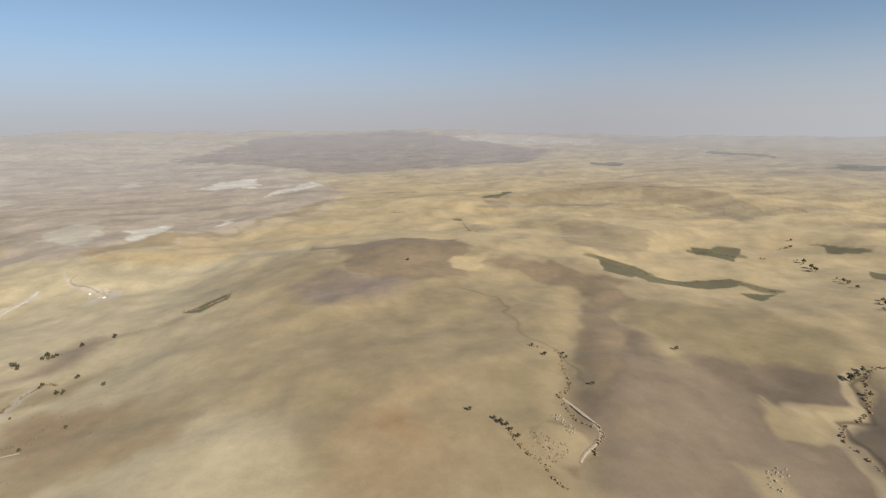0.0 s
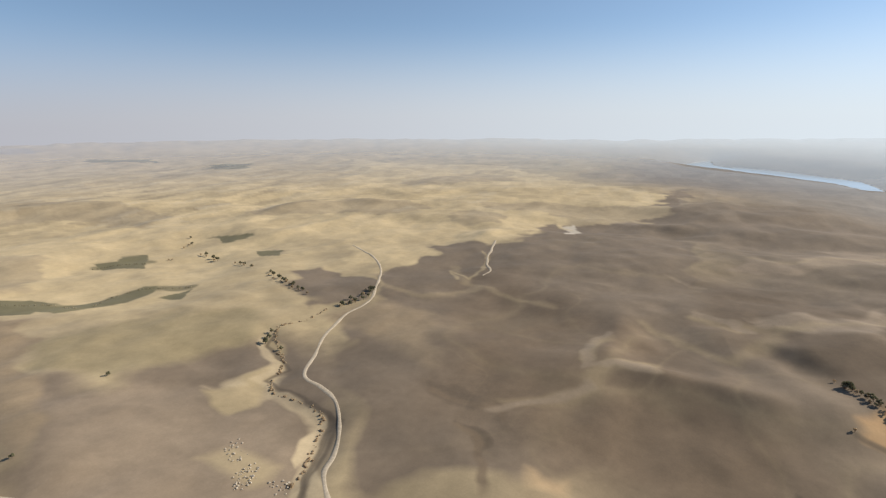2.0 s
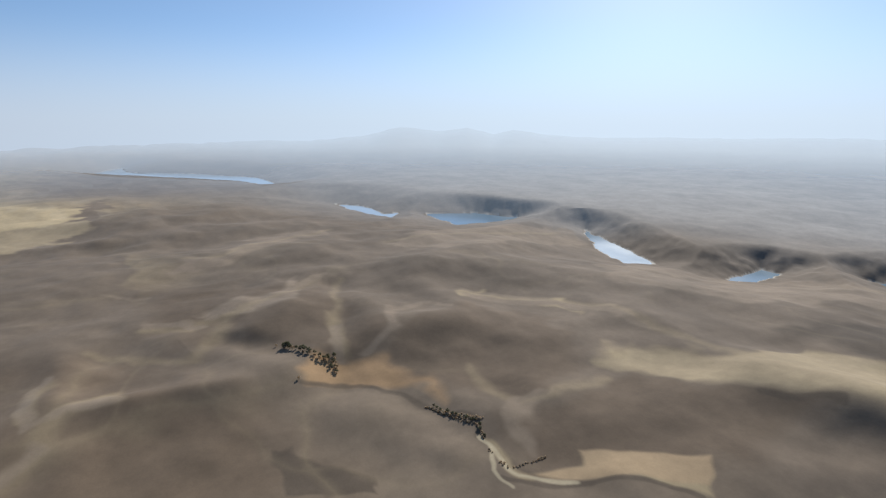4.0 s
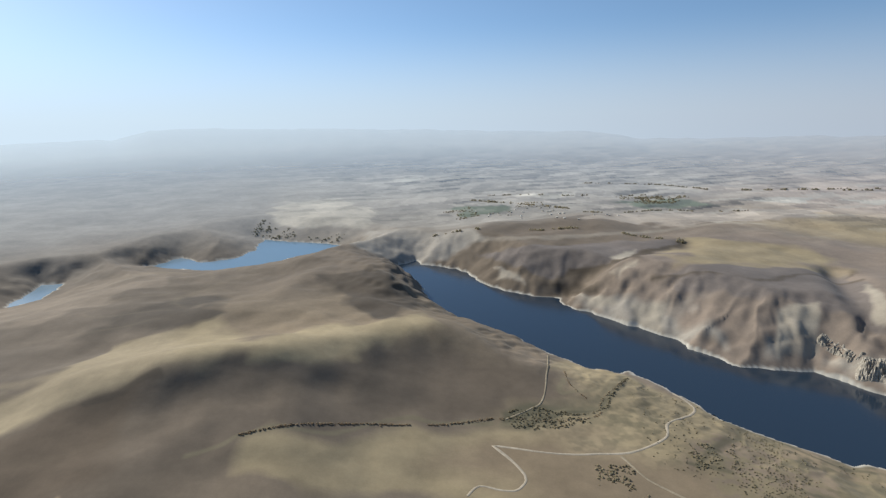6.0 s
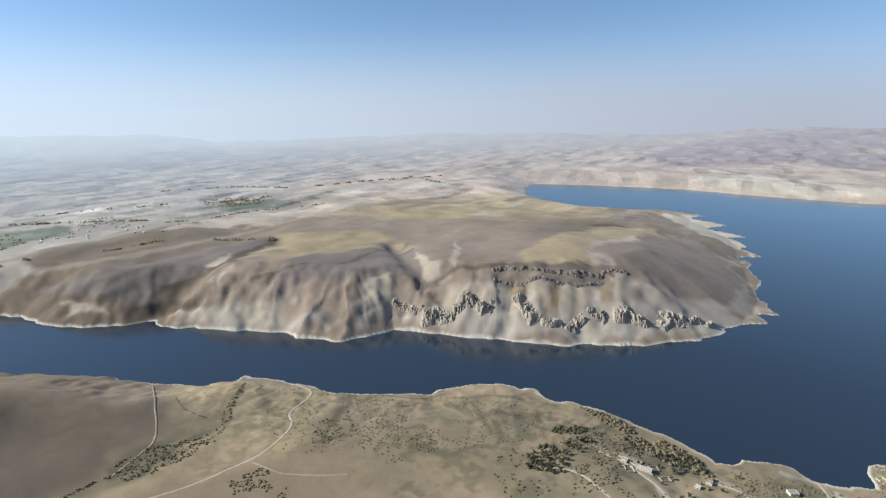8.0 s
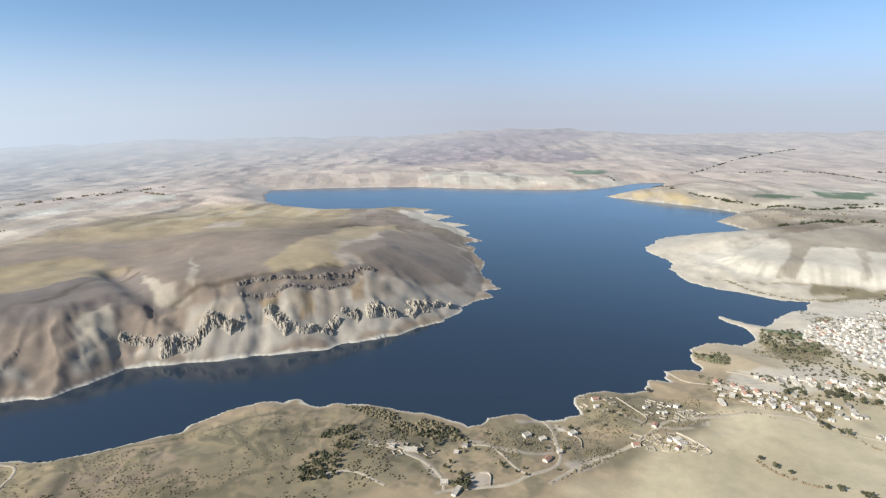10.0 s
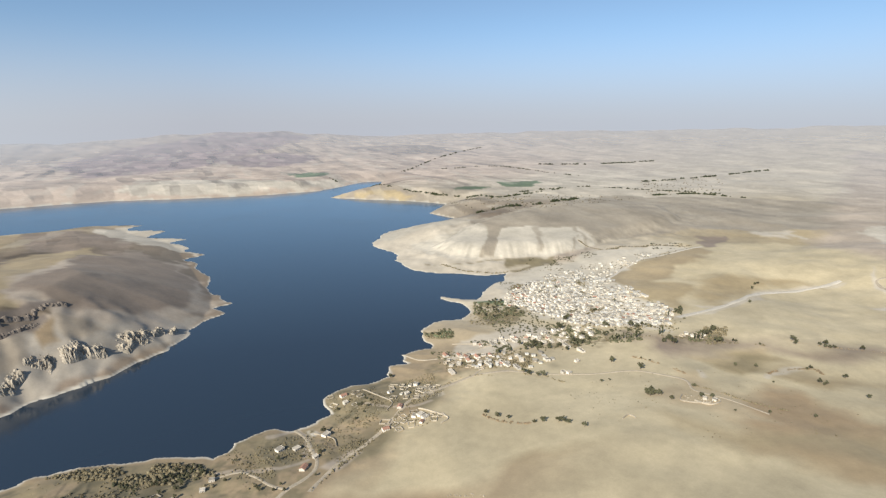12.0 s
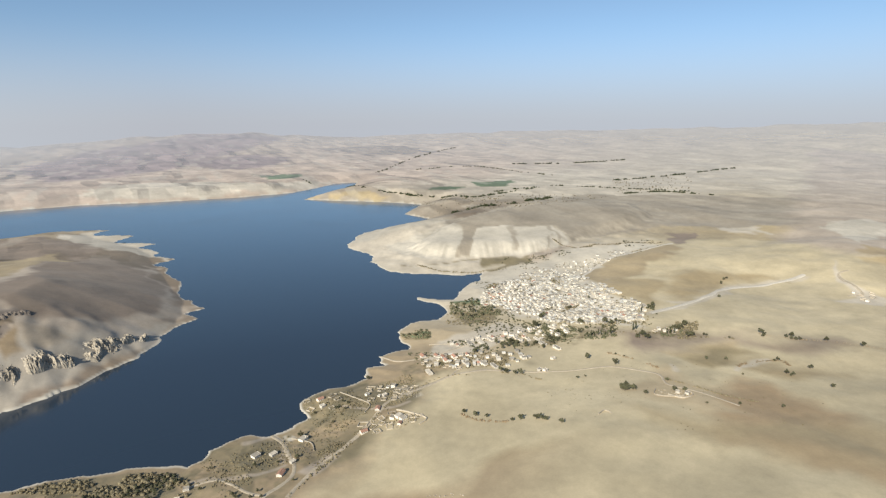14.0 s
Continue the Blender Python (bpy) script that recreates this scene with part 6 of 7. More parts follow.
def pens_over(count, points):
    """Small roofless stone pens and ruined yards."""
    for x, y in over(points, count, 9.0, 8.0):
        TAKEN.append((x, y))
        a, w, l = dice.uniform(0, 3), dice.uniform(1.8, 3.4), dice.uniform(2.5, 5)
        c, s = math.cos(a), math.sin(a)
        stone_wall([(x + u * c - v * s, y + u * s + v * c) for u, v in ((-w, -l), (w, -l), (w, l), (-w, l), (-w, -l * 0.4))], False, dice.uniform(0.6, 1.3))


def stone_wall(points, curved=True, tall=1.2):
    """A dry-stone wall."""
    line = smooth_line(points, 3.0) if curved else np.array([np.array(a) + (np.array(b) - np.array(a)) * t for a, b in zip(points, points[1:]) for t in (0.04, 0.35, 0.65, 0.96)])
    way = np.gradient(line, axis=0)
    way /= np.hypot(way[:, 0], way[:, 1])[:, None] + 1e-9
    side = np.stack([-way[:, 1], way[:, 0]], -1) * 0.35
    z = ground_at(line[:, 0], line[:, 1])
    bm = bmesh.new()
    rows = []
    for p, s, h in zip(line, side, z):
        t = h + tall + dice.uniform(-0.15, 0.15)
        rows.append([bm.verts.new((*(p + s), h - 0.5)), bm.verts.new((*(p + s * 0.8), t)), bm.verts.new((*(p - s * 0.8), t)), bm.verts.new((*(p - s), h - 0.5))])
    for a, b in zip(rows, rows[1:]):
        for i in range(3):
            bm.faces.new((a[i], a[i + 1], b[i + 1], b[i]))
    bm.faces.new(rows[0])
    bm.faces.new(rows[-1])
    tagged(new("stone_wall", mesh_of("stone_wall", bm, STONE)), "low dry-stone wall of pale rubble round a plot", "wall")


house_at("flat", 20, [(-361, -91)])
house_at("long", 75, [(-352, -79)])
house_at("long", 10, [(-402, -132)])
house_at("small", 10, [(-402, -149), (-424, -87), (-410, -92)])
house_at("flat", 40, [(-455, -34), (-452, -19), (-470, 8)])
house_at("tile", 60, [(-415, -13), (-490, 83)])
house_at("tile", 20, [(-543, 30), (-455, 63)])
house_at("small", 30, [(-527, 31), (-519, 96), (-430, -3), (-530, 79)])
house_at("flat", 30, [(-459, 102), (-465, 99)])
house_at("long", 100, [(-551, 155), (-553, 201), (-543, 219), (-531, 228)])
house_at("tile", 100, [(-604, 162), (-598, 178), (-588, 184), (-581, 196), (-574, 183)])
house_at("long", 95, [(-612, 227), (-610, 242), (-610, 256), (-572, 312), (-550, 320)])
house_at("small", 20, [(-499, 270), (-496, 275), (-522, 299), (-544, 270)])
house_at("small", 20, [(-550, 819), (-519, 804)])
house_at("long", 80, [(-635, 493), (-621, 502)])
house_at("small", 70, [(-532, 455), (-525, 458), (-524, 474)])
houses_over(210, [(-814, 326), (-847, 389), (-831, 436), (-752, 469), (-680, 485), (-609, 493), (-569, 462), (-600, 440), (-613, 394), (-654, 355), (-708, 330), (-757, 299)])
far_houses(760, [(-831, 349), (-880, 438), (-873, 517), (-740, 515), (-627, 506), (-564, 458), (-608, 391), (-650, 353), (-703, 324), (-770, 304)])
houses_over(46, [(-630, 274), (-637, 328), (-620, 372), (-587, 361), (-589, 296), (-602, 254), (-612, 203), (-627, 200)])
houses_over(22, [(-600, 158), (-581, 215), (-558, 251), (-533, 233), (-555, 184), (-574, 155)])
houses_over(3, [(-555, 83), (-537, 128), (-515, 135), (-501, 93), (-519, 73)])
houses_over(2, [(-470, 59), (-476, 95), (-454, 121), (-451, 96), (-449, 65)])
far_houses(30, [(-257, -1563), (-452, -1583), (-490, -1254), (-391, -1385), (-266, -1406)])
far_houses(26, [(-261, -1450), (-447, -1530), (-596, -1224), (-388, -1147)])
trees_at("round", 9, [(-381, 492), (-470, 554), (-450, 579), (-429, 608), (-400, 627)])
trees_at("round", 9, [(-406, 314), (-404, 322), (-411, 314)])
trees_at("round", 7, [(-408, 365), (-388, 324), (-441, 445), (-376, 495)])
trees_at("round", 10, [(-532, 495), (-527, 485), (-502, 475), (-502, 480), (-529, 474), (-523, 475)])
trees_at("round", 10, [(-640, 335), (-630, 332), (-657, 354), (-665, 362), (-615, 391), (-608, 391), (-579, 369)])
trees_at("round", 7, [(-610, 626), (-681, 704), (-683, 712), (-670, 688)])
trees_at("poplar", 11, [(-559, 369), (-559, 374), (-555, 376), (-556, 382), (-552, 384), (-550, 389), (-548, 395), (-549, 400), (-602, 482), (-611, 490), (-517, 455), (-516, 459), (-516, 465), (-541, 423), (-542, 428)])
trees_at("round", 6, [(-462, 548), (-496, 497), (-477, 513), (-443, 571), (-441, 575), (-439, 579)])
trees_at("round", 4.5, [(-485, 370), (-494, 365), (-460, 294), (-459, 303), (-396, 450), (-411, 509), (-349, 359), (-339, 387), (-322, 418)])
trees_at("round", 6, [(-377, 226), (-374, 226), (-395, 212), (-394, 215), (-391, 216), (-388, 218), (-399, 212)])
trees_at("round", 9, [(-477, 6), (-578, 88), (-519, -70), (-439, -97)])
trees_at("dry", 6.4, [(698, 1055), (714, 1060), (661, 947), (660, 928), (653, 897), (643, 823), (650, 817), (631, 784), (622, 751), (587, 672), (568, 640), (557, 612), (559, 603), (553, 590), (547, 578), (543, 561), (535, 536)])
trees_at("dry", 4.8, [(523, 466), (533, 461), (545, 462), (563, 463), (577, 470), (590, 475), (575, 466), (612, 967), (607, 970)])
trees_at("dry", 5.6, [(581, -85), (569, -92), (567, -97), (562, -99), (555, -106), (547, -107), (543, -113), (536, -117), (531, -121), (529, -125), (525, -127), (524, -131), (533, -136), (528, -136), (523, -136), (517, -136), (513, -133), (506, -132), (499, -92)])
trees_at("round", 6, [(23, 380), (248, 519), (-46, 818)])
trees_at("round", 10, [(-618, 514), (-613, 503), (-583, 427), (-578, 416), (-589, 414)])
trees_over("round", 16, 6, [(-790, 254), (-797, 304), (-764, 331), (-704, 304), (-720, 248)])
trees_over("round", 14, 7, [(-584, 219), (-605, 275), (-585, 286), (-571, 238)])
trees_over("round", 8, 7, [(-593, 301), (-609, 369), (-549, 331), (-566, 295)])
trees_over("round", 18, 6, [(-788, 262), (-788, 311), (-719, 312), (-689, 281), (-737, 250)])
trees_over("round", 14, 6, [(-862, 373), (-792, 471), (-632, 471), (-650, 389), (-721, 332)])
trees_over("round", 10, 7, [(-609, 298), (-590, 355), (-560, 345), (-573, 288)])
trees_over("round", 10, 5, [(-696, 151), (-674, 191), (-656, 190), (-676, 159)])
trees_over("round", 34, 6, [(-335, -204), (-364, -197), (-398, -197), (-410, -184), (-374, -184), (-352, -179), (-337, -186)])
trees_over("round", 12, 6, [(-419, -140), (-457, -123), (-448, -99), (-414, -107), (-412, -128)])
trees_over("round", 8, 7, [(-356, -85), (-377, -80), (-374, -72), (-350, -70)])
trees_over("round", 16, 5, [(-460, -63), (-468, 14), (-386, -6), (-381, -80), (-369, -106), (-387, -150)])
trees_over("round", 12, 4, [(-553, 15), (-555, 83), (-487, 69), (-491, 25)])
greenery_over(140, 4.5, [(355, -1403), (333, -1509), (266, -1485), (228, -1373), (205, -1331), (96, -1336), (113, -1300), (208, -1268), (287, -1338)])
dry_bushes_along(60, 1.9, [(-343, 689), (-316, 691), (-296, 710), (-292, 735)])
dry_bushes_along(40, 1.3, [(-471, 551), (-445, 572), (-429, 608), (-404, 628), (-348, 660)])
dry_bushes_along(90, 1.8, [(95, 506), (113, 502), (121, 494), (116, 466), (114, 432), (107, 413), (100, 411), (105, 376), (122, 361), (108, 335)])
dry_bushes_along(60, 1.6, [(50, 356), (57, 336), (68, 320), (74, 304), (79, 296)])
dry_bushes_along(120, 2.1, [(513, 477), (466, 470), (426, 479), (391, 443), (365, 408), (323, 382), (317, 330), (310, 305), (291, 289), (271, 278), (242, 262), (225, 255)])
dry_bushes_along(70, 1.8, [(405, -187), (390, -194), (375, -200), (355, -210), (337, -208)])
dry_bushes_along(70, 1.9, [(390, -194), (375, -205), (359, -217)])
dry_bushes_along(60, 1.4, [(321, -203), (299, -202), (292, -207), (291, -234)])
dry_bushes_along(420, 1.3, [(122, -397), (97, -407), (59, -423), (15, -435), (-31, -440), (-93, -452), (-103, -449)])
dry_bushes_along(110, 1.2, [(-110, -451), (-158, -443), (-197, -448), (-210, -471), (-250, -511)])
dry_bushes_along(60, 1.0, [(-194, -538), (-188, -505), (-196, -477)])
bushes_along(70, 1.8, [(-380, -8), (-409, 16), (-443, 49), (-472, 75), (-497, 97), (-533, 157), (-520, 193)])
bushes_along(50, 2.0, [(-562, 362), (-547, 403), (-524, 444), (-493, 494), (-474, 518)])
bushes_along(60, 1.6, [(-412, 368), (-381, 382), (-361, 390), (-340, 408)])
bushes_along(40, 1.6, [(-513, 231), (-502, 247), (-477, 258)])
bushes_along(130, 7.6, [(-1937, 464), (-1824, 561), (-1683, 636), (-1807, 838), (-1938, 1045)])
bushes_along(130, 8.1, [(-1995, 1355), (-2032, 1567), (-2054, 1825)])
bushes_along(130, 8.1, [(-1441, 477), (-1460, 588), (-1476, 704), (-1597, 884)])
bushes_along(109, 8.1, [(-2877, 1328), (-2761, 1554)])
bushes_along(109, 8.1, [(-2750, 1656), (-2714, 1965)])
bushes_along(152, 8.1, [(-2743, 510), (-3257, 784), (-3657, 1125), (-3793, 1296)])
bushes_along(87, 8.1, [(-2086, 1916), (-2180, 2241)])
bushes_along(119, 7.6, [(-1631, 1192), (-1606, 1338), (-1446, 1431)])
bushes_along(120, 2.4, [(-969, 609), (-972, 693), (-966, 788)])
bushes_along(134, 6.1, [(-110, -1171), (-272, -1111), (-436, -1093), (-560, -940)])
bushes_along(100, 7.0, [(-1139, -1685), (-1380, -1644), (-1638, -1635), (-1574, -1396)])
bushes_along(100, 7.0, [(-1198, -1679), (-1542, -1611), (-1755, -1551)])
bushes_along(70, 2.0, [(-1027, 574), (-975, 599)])
bushes_over(420, 1.5, [(-320, -253), (-370, -210), (-413, -205), (-471, -192), (-477, -139), (-457, -112), (-387, -100), (-295, -195)])
bushes_over(300, 1.2, [(-331, -408), (-369, -345), (-421, -310), (-425, -249), (-369, -227), (-304, -259), (-264, -329)])
bushes_over(260, 1.6, [(-164, -374), (-194, -370), (-192, -336), (-178, -311), (-150, -323)])
bushes_over(160, 1.4, [(-255, -393), (-300, -392), (-279, -355), (-244, -357)])
bushes_over(160, 1.5, [(-105, -453), (-143, -468), (-179, -451), (-186, -438), (-142, -429), (-111, -436)])
bushes_over(160, 1.2, [(-268, -356), (-377, -330), (-316, -272), (-250, -294)])
bushes_over(420, 1.6, [(-343, -198), (-399, -200), (-433, -188), (-465, -154), (-458, -118), (-416, -87), (-369, -106), (-348, -136)])
bushes_over(300, 1.4, [(-416, -87), (-462, -74), (-486, -3), (-468, 14), (-394, -11), (-375, -51)])
bushes_over(260, 1.3, [(-517, 8), (-553, 15), (-555, 83), (-507, 94), (-468, 46)])
bushes_over(160, 1.3, [(-454, 60), (-476, 95), (-454, 121), (-442, 89)])
bushes_over(260, 1.4, [(-556, 96), (-565, 134), (-508, 134), (-482, 90)])
bushes_over(160, 1.8, [(-707, 150), (-673, 194), (-659, 186), (-677, 155)])
bushes_over(160, 2.0, [(-594, 190), (-563, 261), (-525, 243), (-555, 184)])
bushes_over(80, 1.0, [(66, 358), (96, 361), (97, 340), (74, 317), (56, 331)])
greenery_over(160, 3.6, [(350, -1405), (332, -1500), (271, -1493), (233, -1372), (108, -1342), (113, -1300), (217, -1287), (310, -1372)])
bushes_over(130, 4.0, [(-146, -1510), (-256, -1605), (-261, -1450), (-193, -1410)])
bushes_over(130, 4.0, [(-750, -1679), (-904, -1681), (-847, -1545), (-734, -1536)])
bushes_over(60, 3.5, [(-395, -1656), (-487, -1607), (-463, -1494), (-388, -1536)])
bushes_over(90, 3, [(-546, 493), (-537, 521), (-496, 480), (-502, 460)])
boulders_over(26, 1.6, [(231, 333), (248, 333), (232, 304), (217, 306)])
boulders_over(40, 1.7, [(207, 295), (231, 296), (223, 281), (202, 278), (199, 284)])
boulders_over(34, 1.3, [(85, 377), (93, 378), (103, 357), (97, 353)])
boulders_over(22, 1.1, [(66, 358), (90, 342), (81, 315), (60, 332)])
boulders_over(16, 1.6, [(221, 272), (233, 264), (219, 250), (209, 254)])
boulders_over(26, 1.2, [(-393, 341), (-384, 362), (-372, 354), (-381, 332)])
boulders_over(40, 1.2, [(-529, 103), (-518, 136), (-500, 121), (-510, 100)])
boulders_over(18, 1.2, [(-342, 88), (-333, 110), (-321, 119)])
rocks_along(16, 11.0, [(-524, -500), (-535, -488), (-547, -475), (-562, -461), (-577, -449)])
rocks_along(20, 9.0, [(-572, -469), (-579, -443), (-582, -421)])
rocks_along(14, 9.0, [(-621, -402), (-612, -384), (-608, -359)])
rocks_along(10, 7.0, [(-611, -355), (-620, -340), (-634, -325), (-650, -314)])
rocks_along(10, 9.0, [(-670, -314), (-671, -300), (-670, -291)])
rocks_along(16, 10.5, [(-682, -286), (-695, -271), (-711, -254)])
rocks_along(16, 10.5, [(-717, -236), (-747, -227), (-740, -209)])
rocks_along(8, 8.0, [(-742, -230), (-755, -216), (-778, -202)])
rocks_along(5, 6.0, [(-773, -190), (-787, -188)])
rocks_along(12, 6.0, [(-521, -553), (-525, -533), (-530, -509)])
ledge_along(14, 8.5, [(-628, -452), (-642, -442), (-654, -424), (-671, -397), (-690, -374), (-705, -352)])
ledge_along(12, 9.5, [(-703, -362), (-723, -341), (-740, -328), (-757, -318), (-766, -306)])
ledge_along(10, 6.5, [(-616, -440), (-637, -412), (-655, -390), (-678, -362), (-700, -338), (-722, -322)])
stone_wall([(-406, -156), (-402, -140), (-400, -124)])
stone_wall([(-479, 100), (-464, 113), (-449, 123), (-442, 114)])
stone_wall([(-478, -3), (-461, 14), (-445, 16)])
stone_wall([(-394, 340), (-382, 331), (-370, 352), (-381, 363)])
stone_wall([(-550, 52), (-508, 77), (-492, 70)])
stone_wall([(-361, -74), (-373, -79), (-383, -59), (-367, -55)])
stone_wall([(-642, 181), (-616, 228), (-609, 281)])
stone_wall([(106, 394), (114, 377), (122, 365)])
pens_over(12, [(-555, 83), (-537, 128), (-515, 135), (-501, 93), (-519, 73)])
pens_over(12, [(-470, 59), (-476, 95), (-454, 121), (-447, 95), (-445, 65)])
pens_over(8, [(-606, 160), (-581, 215), (-558, 251), (-529, 231), (-547, 182), (-567, 153)])
pens_over(5, [(-553, 15), (-550, 52), (-512, 49), (-516, 20)])
pens_over(4, [(-406, -156), (-413, -117), (-399, -114), (-392, -147)])
pens_over(5, [(-540, 452), (-534, 487), (-517, 472), (-524, 444)])
pens_over(4, [(-569, 821), (-530, 846), (-503, 814), (-541, 789)])
boulders_over(30, 1.4, [(-474, 68), (-458, 117), (-443, 94), (-449, 65)])
bushes_over(200, 1.6, [(-615, 159), (-566, 254), (-525, 243), (-556, 150)])
bushes_over(120, 1.8, [(-650, 389), (-577, 477), (-517, 422), (-568, 350)])
bushes_over(200, 1.8, [(-831, 349), (-775, 461), (-625, 485), (-631, 378), (-709, 327)])
bushes_over(300, 1.1, [(-258, -520), (-335, -449), (-393, -344), (-295, -313), (-212, -362)])
bushes_over(250, 1.0, [(-322, -434), (-465, -274), (-457, -204), (-344, -228), (-253, -331)])
bushes_over(200, 0.9, [(-469, 218), (-476, 360), (-403, 524), (-274, 430), (-323, 250)])
far_houses(70, [(-876, 471), (-909, 601), (-928, 696), (-847, 574), (-845, 502)])
far_houses(40, [(-605, 156), (-569, 263), (-561, 321), (-525, 243), (-562, 159)])
bushes_over(260, 2.4, [(-857, 349), (-845, 502), (-627, 506), (-550, 456), (-611, 366), (-719, 312)])
bushes_over(260, 2.2, [(-788, 243), (-779, 318), (-715, 320), (-671, 274), (-700, 224)])
bushes_over(160, 2.0, [(-919, 421), (-902, 534), (-931, 683), (-929, 794), (-874, 643), (-859, 510)])
bushes_over(220, 2.0, [(-1937, 464), (-1683, 636), (-1521, 764), (-1311, 727), (-1391, 510), (-1802, 431)])
bushes_over(200, 4.0, [(-1856, 444), (-1660, 628), (-1719, 951), (-1583, 1091), (-1315, 644), (-1564, 481)])
bushes_over(140, 4.5, [(-2070, 1420), (-1986, 1797), (-1536, 1397), (-1642, 1177)])
bushes_along(145, 6.4, [(-2549, 131), (-2108, 323), (-1900, 498)])
bushes_along(145, 6.4, [(-1820, 776), (-1928, 1065), (-1792, 1232), (-1567, 1425)])
bushes_along(145, 6.4, [(-2821, 740), (-2822, 1098), (-2260, 1245)])
bushes_along(112, 6.0, [(-268, -1741), (-416, -1593), (-513, -1448)])
bushes_along(112, 6.0, [(-782, -2059), (-1028, -1948), (-1107, -1690)])
bushes_along(112, 6.0, [(-334, -1836), (-622, -1716), (-864, -1686)])
bushes_along(112, 5.1, [(-528, -1366), (-791, -1396), (-989, -1290)])
bushes_over(160, 6, [(-805, -1654), (-967, -1596), (-880, -1484), (-777, -1515)])
bushes_over(320, 3.0, [(-471, -233), (-474, -202), (-469, -129), (-442, -89), (-412, -81)])
bushes_over(300, 1.2, [(-470, -84), (-479, -26), (-449, -1), (-511, 23), (-535, 74), (-414, 16), (-399, -12), (-419, -65)])
bushes_over(240, 1.2, [(-442, 18), (-463, 62), (-508, 106), (-439, 48), (-405, 15)])
boulders_over(60, 1.0, [(-534, 105), (-523, 137), (-496, 133), (-506, 105)])
boulders_over(40, 1.0, [(-560, 27), (-543, 75), (-485, 66), (-503, 28)])
greenery_over(240, 2.9, [(-799, 262), (-750, 329), (-695, 306), (-687, 263), (-742, 244)])
greenery_over(96, 2.6, [(-711, 159), (-684, 198), (-656, 186), (-675, 155)])
greenery_over(132, 2.6, [(-639, 201), (-618, 245), (-602, 294), (-573, 280), (-590, 226)])
greenery_over(192, 2.9, [(-662, 335), (-627, 392), (-555, 350), (-589, 304)])
greenery_over(84, 2.6, [(-583, 374), (-554, 409), (-532, 394), (-554, 361)])
greenery_over(72, 2.6, [(-656, 486), (-618, 518), (-592, 495), (-621, 466)])
greenery_over(132, 2.2, [(-898, 342), (-806, 454), (-641, 475), (-645, 367), (-733, 317)])
greenery_over(108, 2.4, [(-984, 399), (-959, 487), (-969, 609), (-936, 576), (-919, 467), (-944, 395)])
greenery_over(108, 2.6, [(-990, 727), (-981, 800), (-951, 777), (-949, 705)])
greenery_over(60, 2.4, [(-529, 453), (-538, 495), (-506, 472), (-512, 444)])
greenery_over(72, 1.9, [(-629, 148), (-579, 252), (-538, 235), (-575, 149)])
bushes_along(90, 1.8, [(271, 910), (299, 875), (340, 842), (353, 770), (412, 810), (462, 805), (499, 747)])
bushes_along(40, 1.8, [(500, 1035), (538, 1022), (566, 983)])
greenery_over(160, 2.2, [(-335, -204), (-364, -197), (-398, -197), (-410, -184), (-445, -187), (-375, -175), (-352, -179), (-337, -186)])
greenery_over(90, 1.8, [(-449, -171), (-469, -132), (-454, -100), (-414, -107), (-409, -137)])
trees_at("round", 10, [(752, 1106), (724, 1063), (664, 934), (660, 907), (654, 887), (639, 803), (634, 786), (620, 751)])
trees_at("round", 9.5, [(602, 683), (595, 668), (581, 642), (567, 617), (565, 608), (554, 585), (549, 568), (545, 555)])
trees_at("round", 9, [(585, 463), (594, 464), (571, 455), (557, 453), (544, 456), (536, 459), (527, 464), (413, 476), (402, 469), (391, 463), (390, 437)])
trees_at("round", 5, [(123, 495), (124, 486), (94, 505), (103, 487), (132, 422), (41, 368), (45, 363), (49, 359), (52, 354), (56, 346)])
trees_at("round", 6, [(574, -94), (566, -97), (556, -105), (543, -111), (541, -118), (536, -122), (531, -126), (530, -130), (525, -134), (517, -134), (518, -130), (509, -133), (534, -130), (533, -137)])
trees_at("round", 4.5, [(402, -193), (392, -195), (386, -199), (380, -201), (373, -205), (367, -208), (360, -212), (351, -212), (347, -210), (338, -209), (397, -194), (378, -204), (362, -210)])
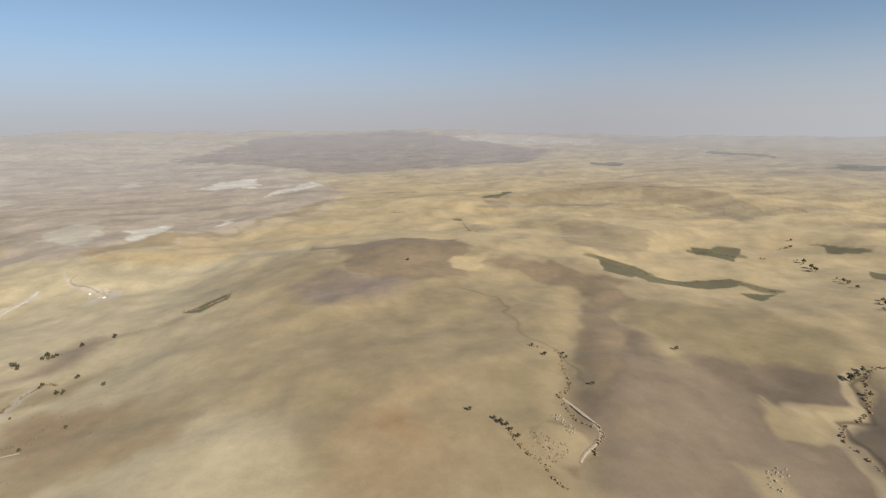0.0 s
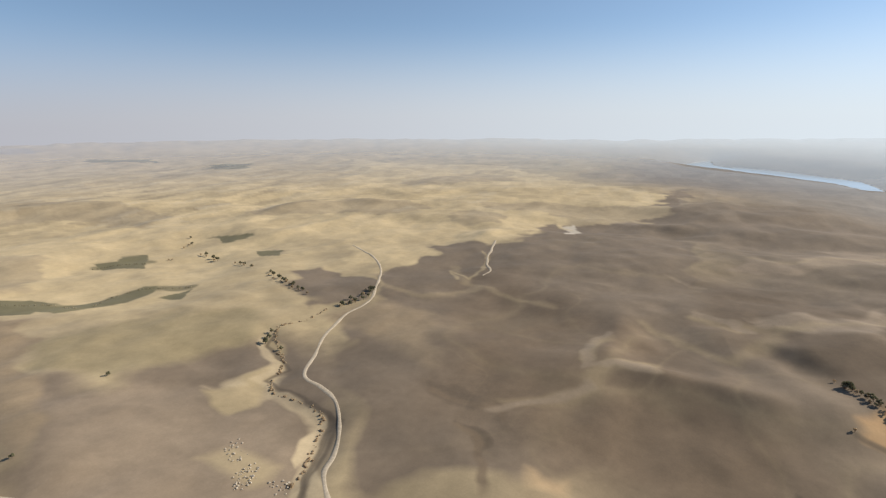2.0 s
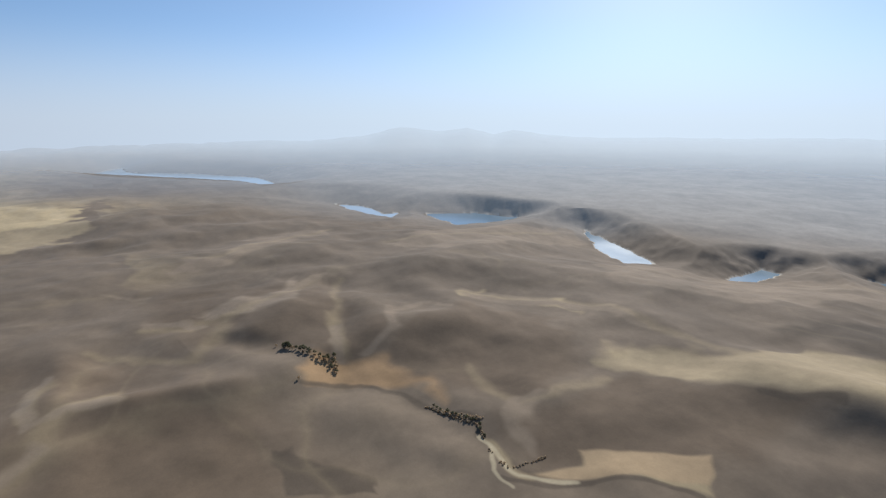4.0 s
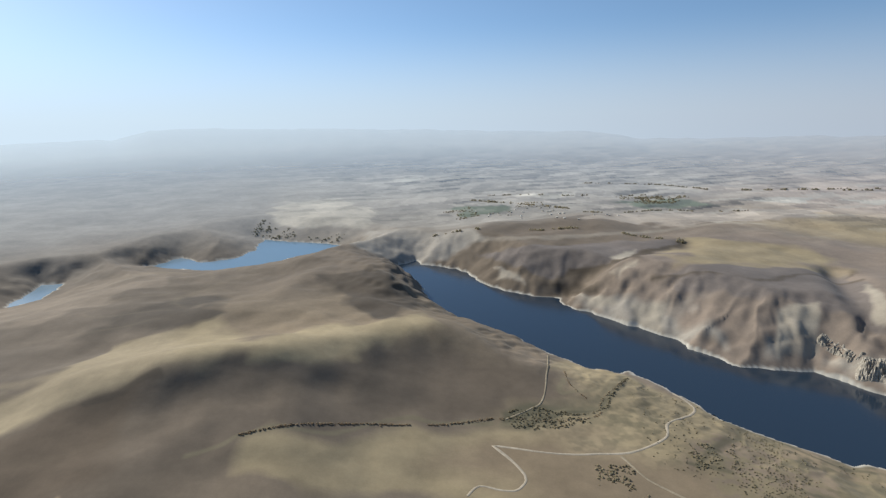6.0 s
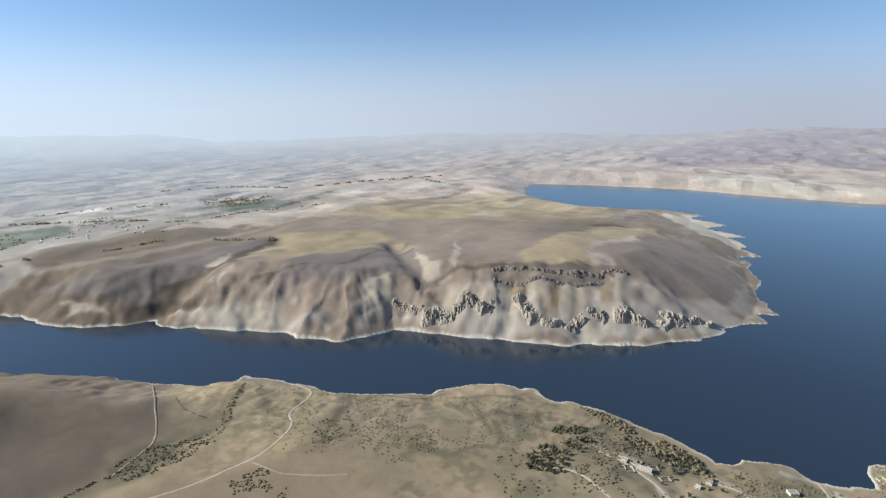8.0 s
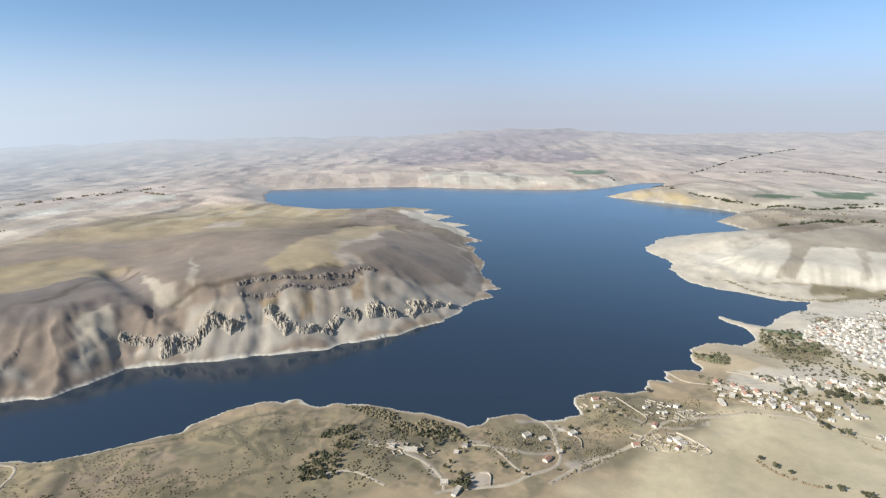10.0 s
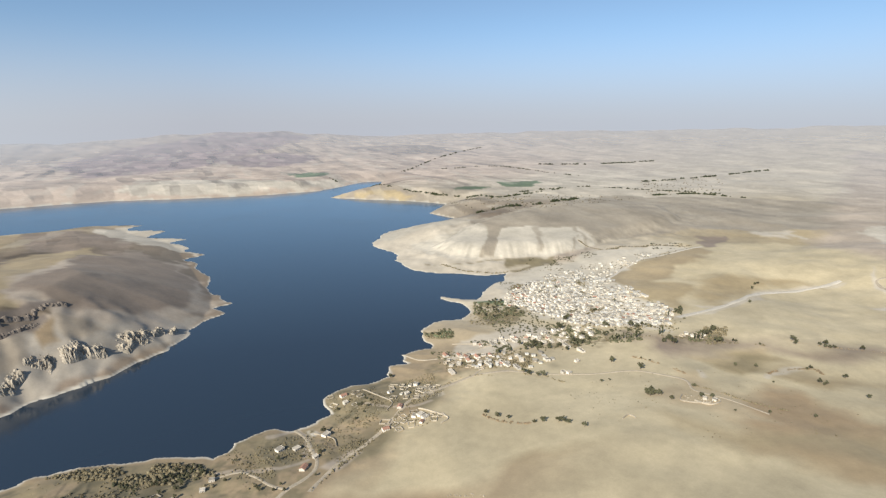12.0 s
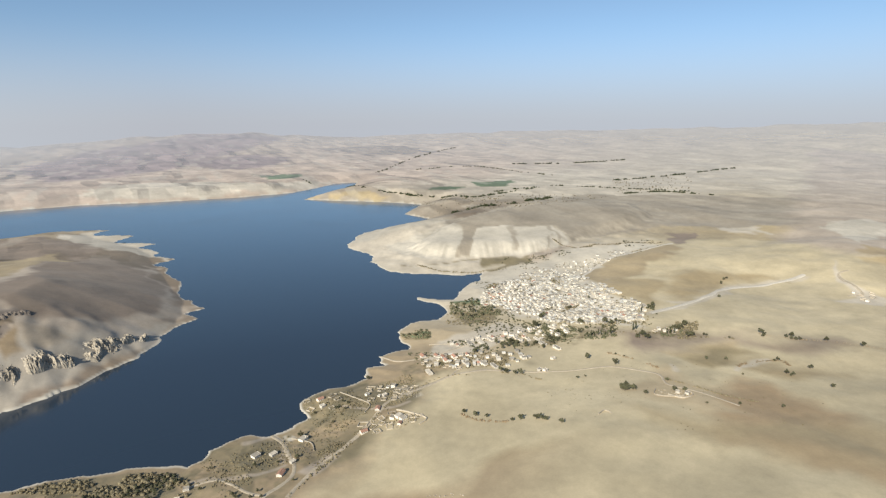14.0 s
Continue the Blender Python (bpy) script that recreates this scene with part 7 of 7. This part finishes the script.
trees_at("round", 8, [(571, -92), (570, -96), (561, -103), (556, -107), (551, -110), (546, -113), (594, 668), (577, 635), (561, 606), (559, 587), (595, 470), (571, 467), (549, 469), (529, 468)])
trees_at("round", 7, [(-446, 160), (-435, 168), (-427, 176), (-406, 193), (-403, 200), (-384, 354), (-381, 363), (-416, 322), (-408, 313), (-407, 320)])
trees_at("round", 9, [(-517, 230), (-511, 234), (-503, 241), (-501, 246), (-502, 332), (-471, 348), (-524, 424), (-514, 424), (-521, 415)])
bushes_along(90, 3.0, [(-964, 619), (-966, 675), (-968, 746), (-951, 805)])
greenery_over(150, 2.6, [(-1007, 408), (-983, 461), (-965, 515), (-930, 522), (-942, 454), (-981, 397)])
bushes_along(80, 2.2, [(-1024, 267), (-981, 302), (-955, 352), (-958, 389)])
greenery_over(170, 2.6, [(-746, 294), (-617, 318), (-560, 368), (-547, 459), (-583, 497), (-606, 346), (-682, 331)])
greenery_over(150, 2.4, [(-659, 219), (-573, 272), (-553, 348), (-628, 323), (-709, 289)])
bushes_along(120, 1.6, [(-259, -521), (-224, -480), (-206, -458), (-171, -451), (-138, -466), (-110, -461)])
greenery_over(200, 2.6, [(-410, -221), (-434, -200), (-411, -183), (-374, -187), (-341, -204), (-350, -214), (-374, -211)])
greenery_over(120, 2.2, [(-439, -168), (-468, -132), (-456, -95), (-432, -96), (-421, -135)])
stone_wall([(-371, 261), (-375, 270), (-368, 272)])
stone_wall([(-379, 342), (-367, 348), (-370, 363), (-385, 364)])
house_at("small", 40, [(-379, 353), (-373, 359)])
trees_at("round", 6, [(-451, 579), (-450, 570), (-465, 553), (-432, 464), (-382, 526), (-375, 491), (-340, 502), (-498, 495), (-411, 514)])
dry_bushes_along(50, 1.6, [(-443, 157), (-426, 168), (-408, 189)])
dry_bushes_along(60, 1.5, [(-502, 361), (-470, 376), (-440, 381)])
dry_bushes_along(70, 1.6, [(-415, 463), (-418, 482), (-411, 514), (-398, 514)])
dry_bushes_along(70, 1.7, [(-128, 1497), (-89, 1487)])
dry_bushes_along(80, 1.8, [(31, 1374), (64, 1401), (76, 1147), (113, 1112), (206, 1306)])
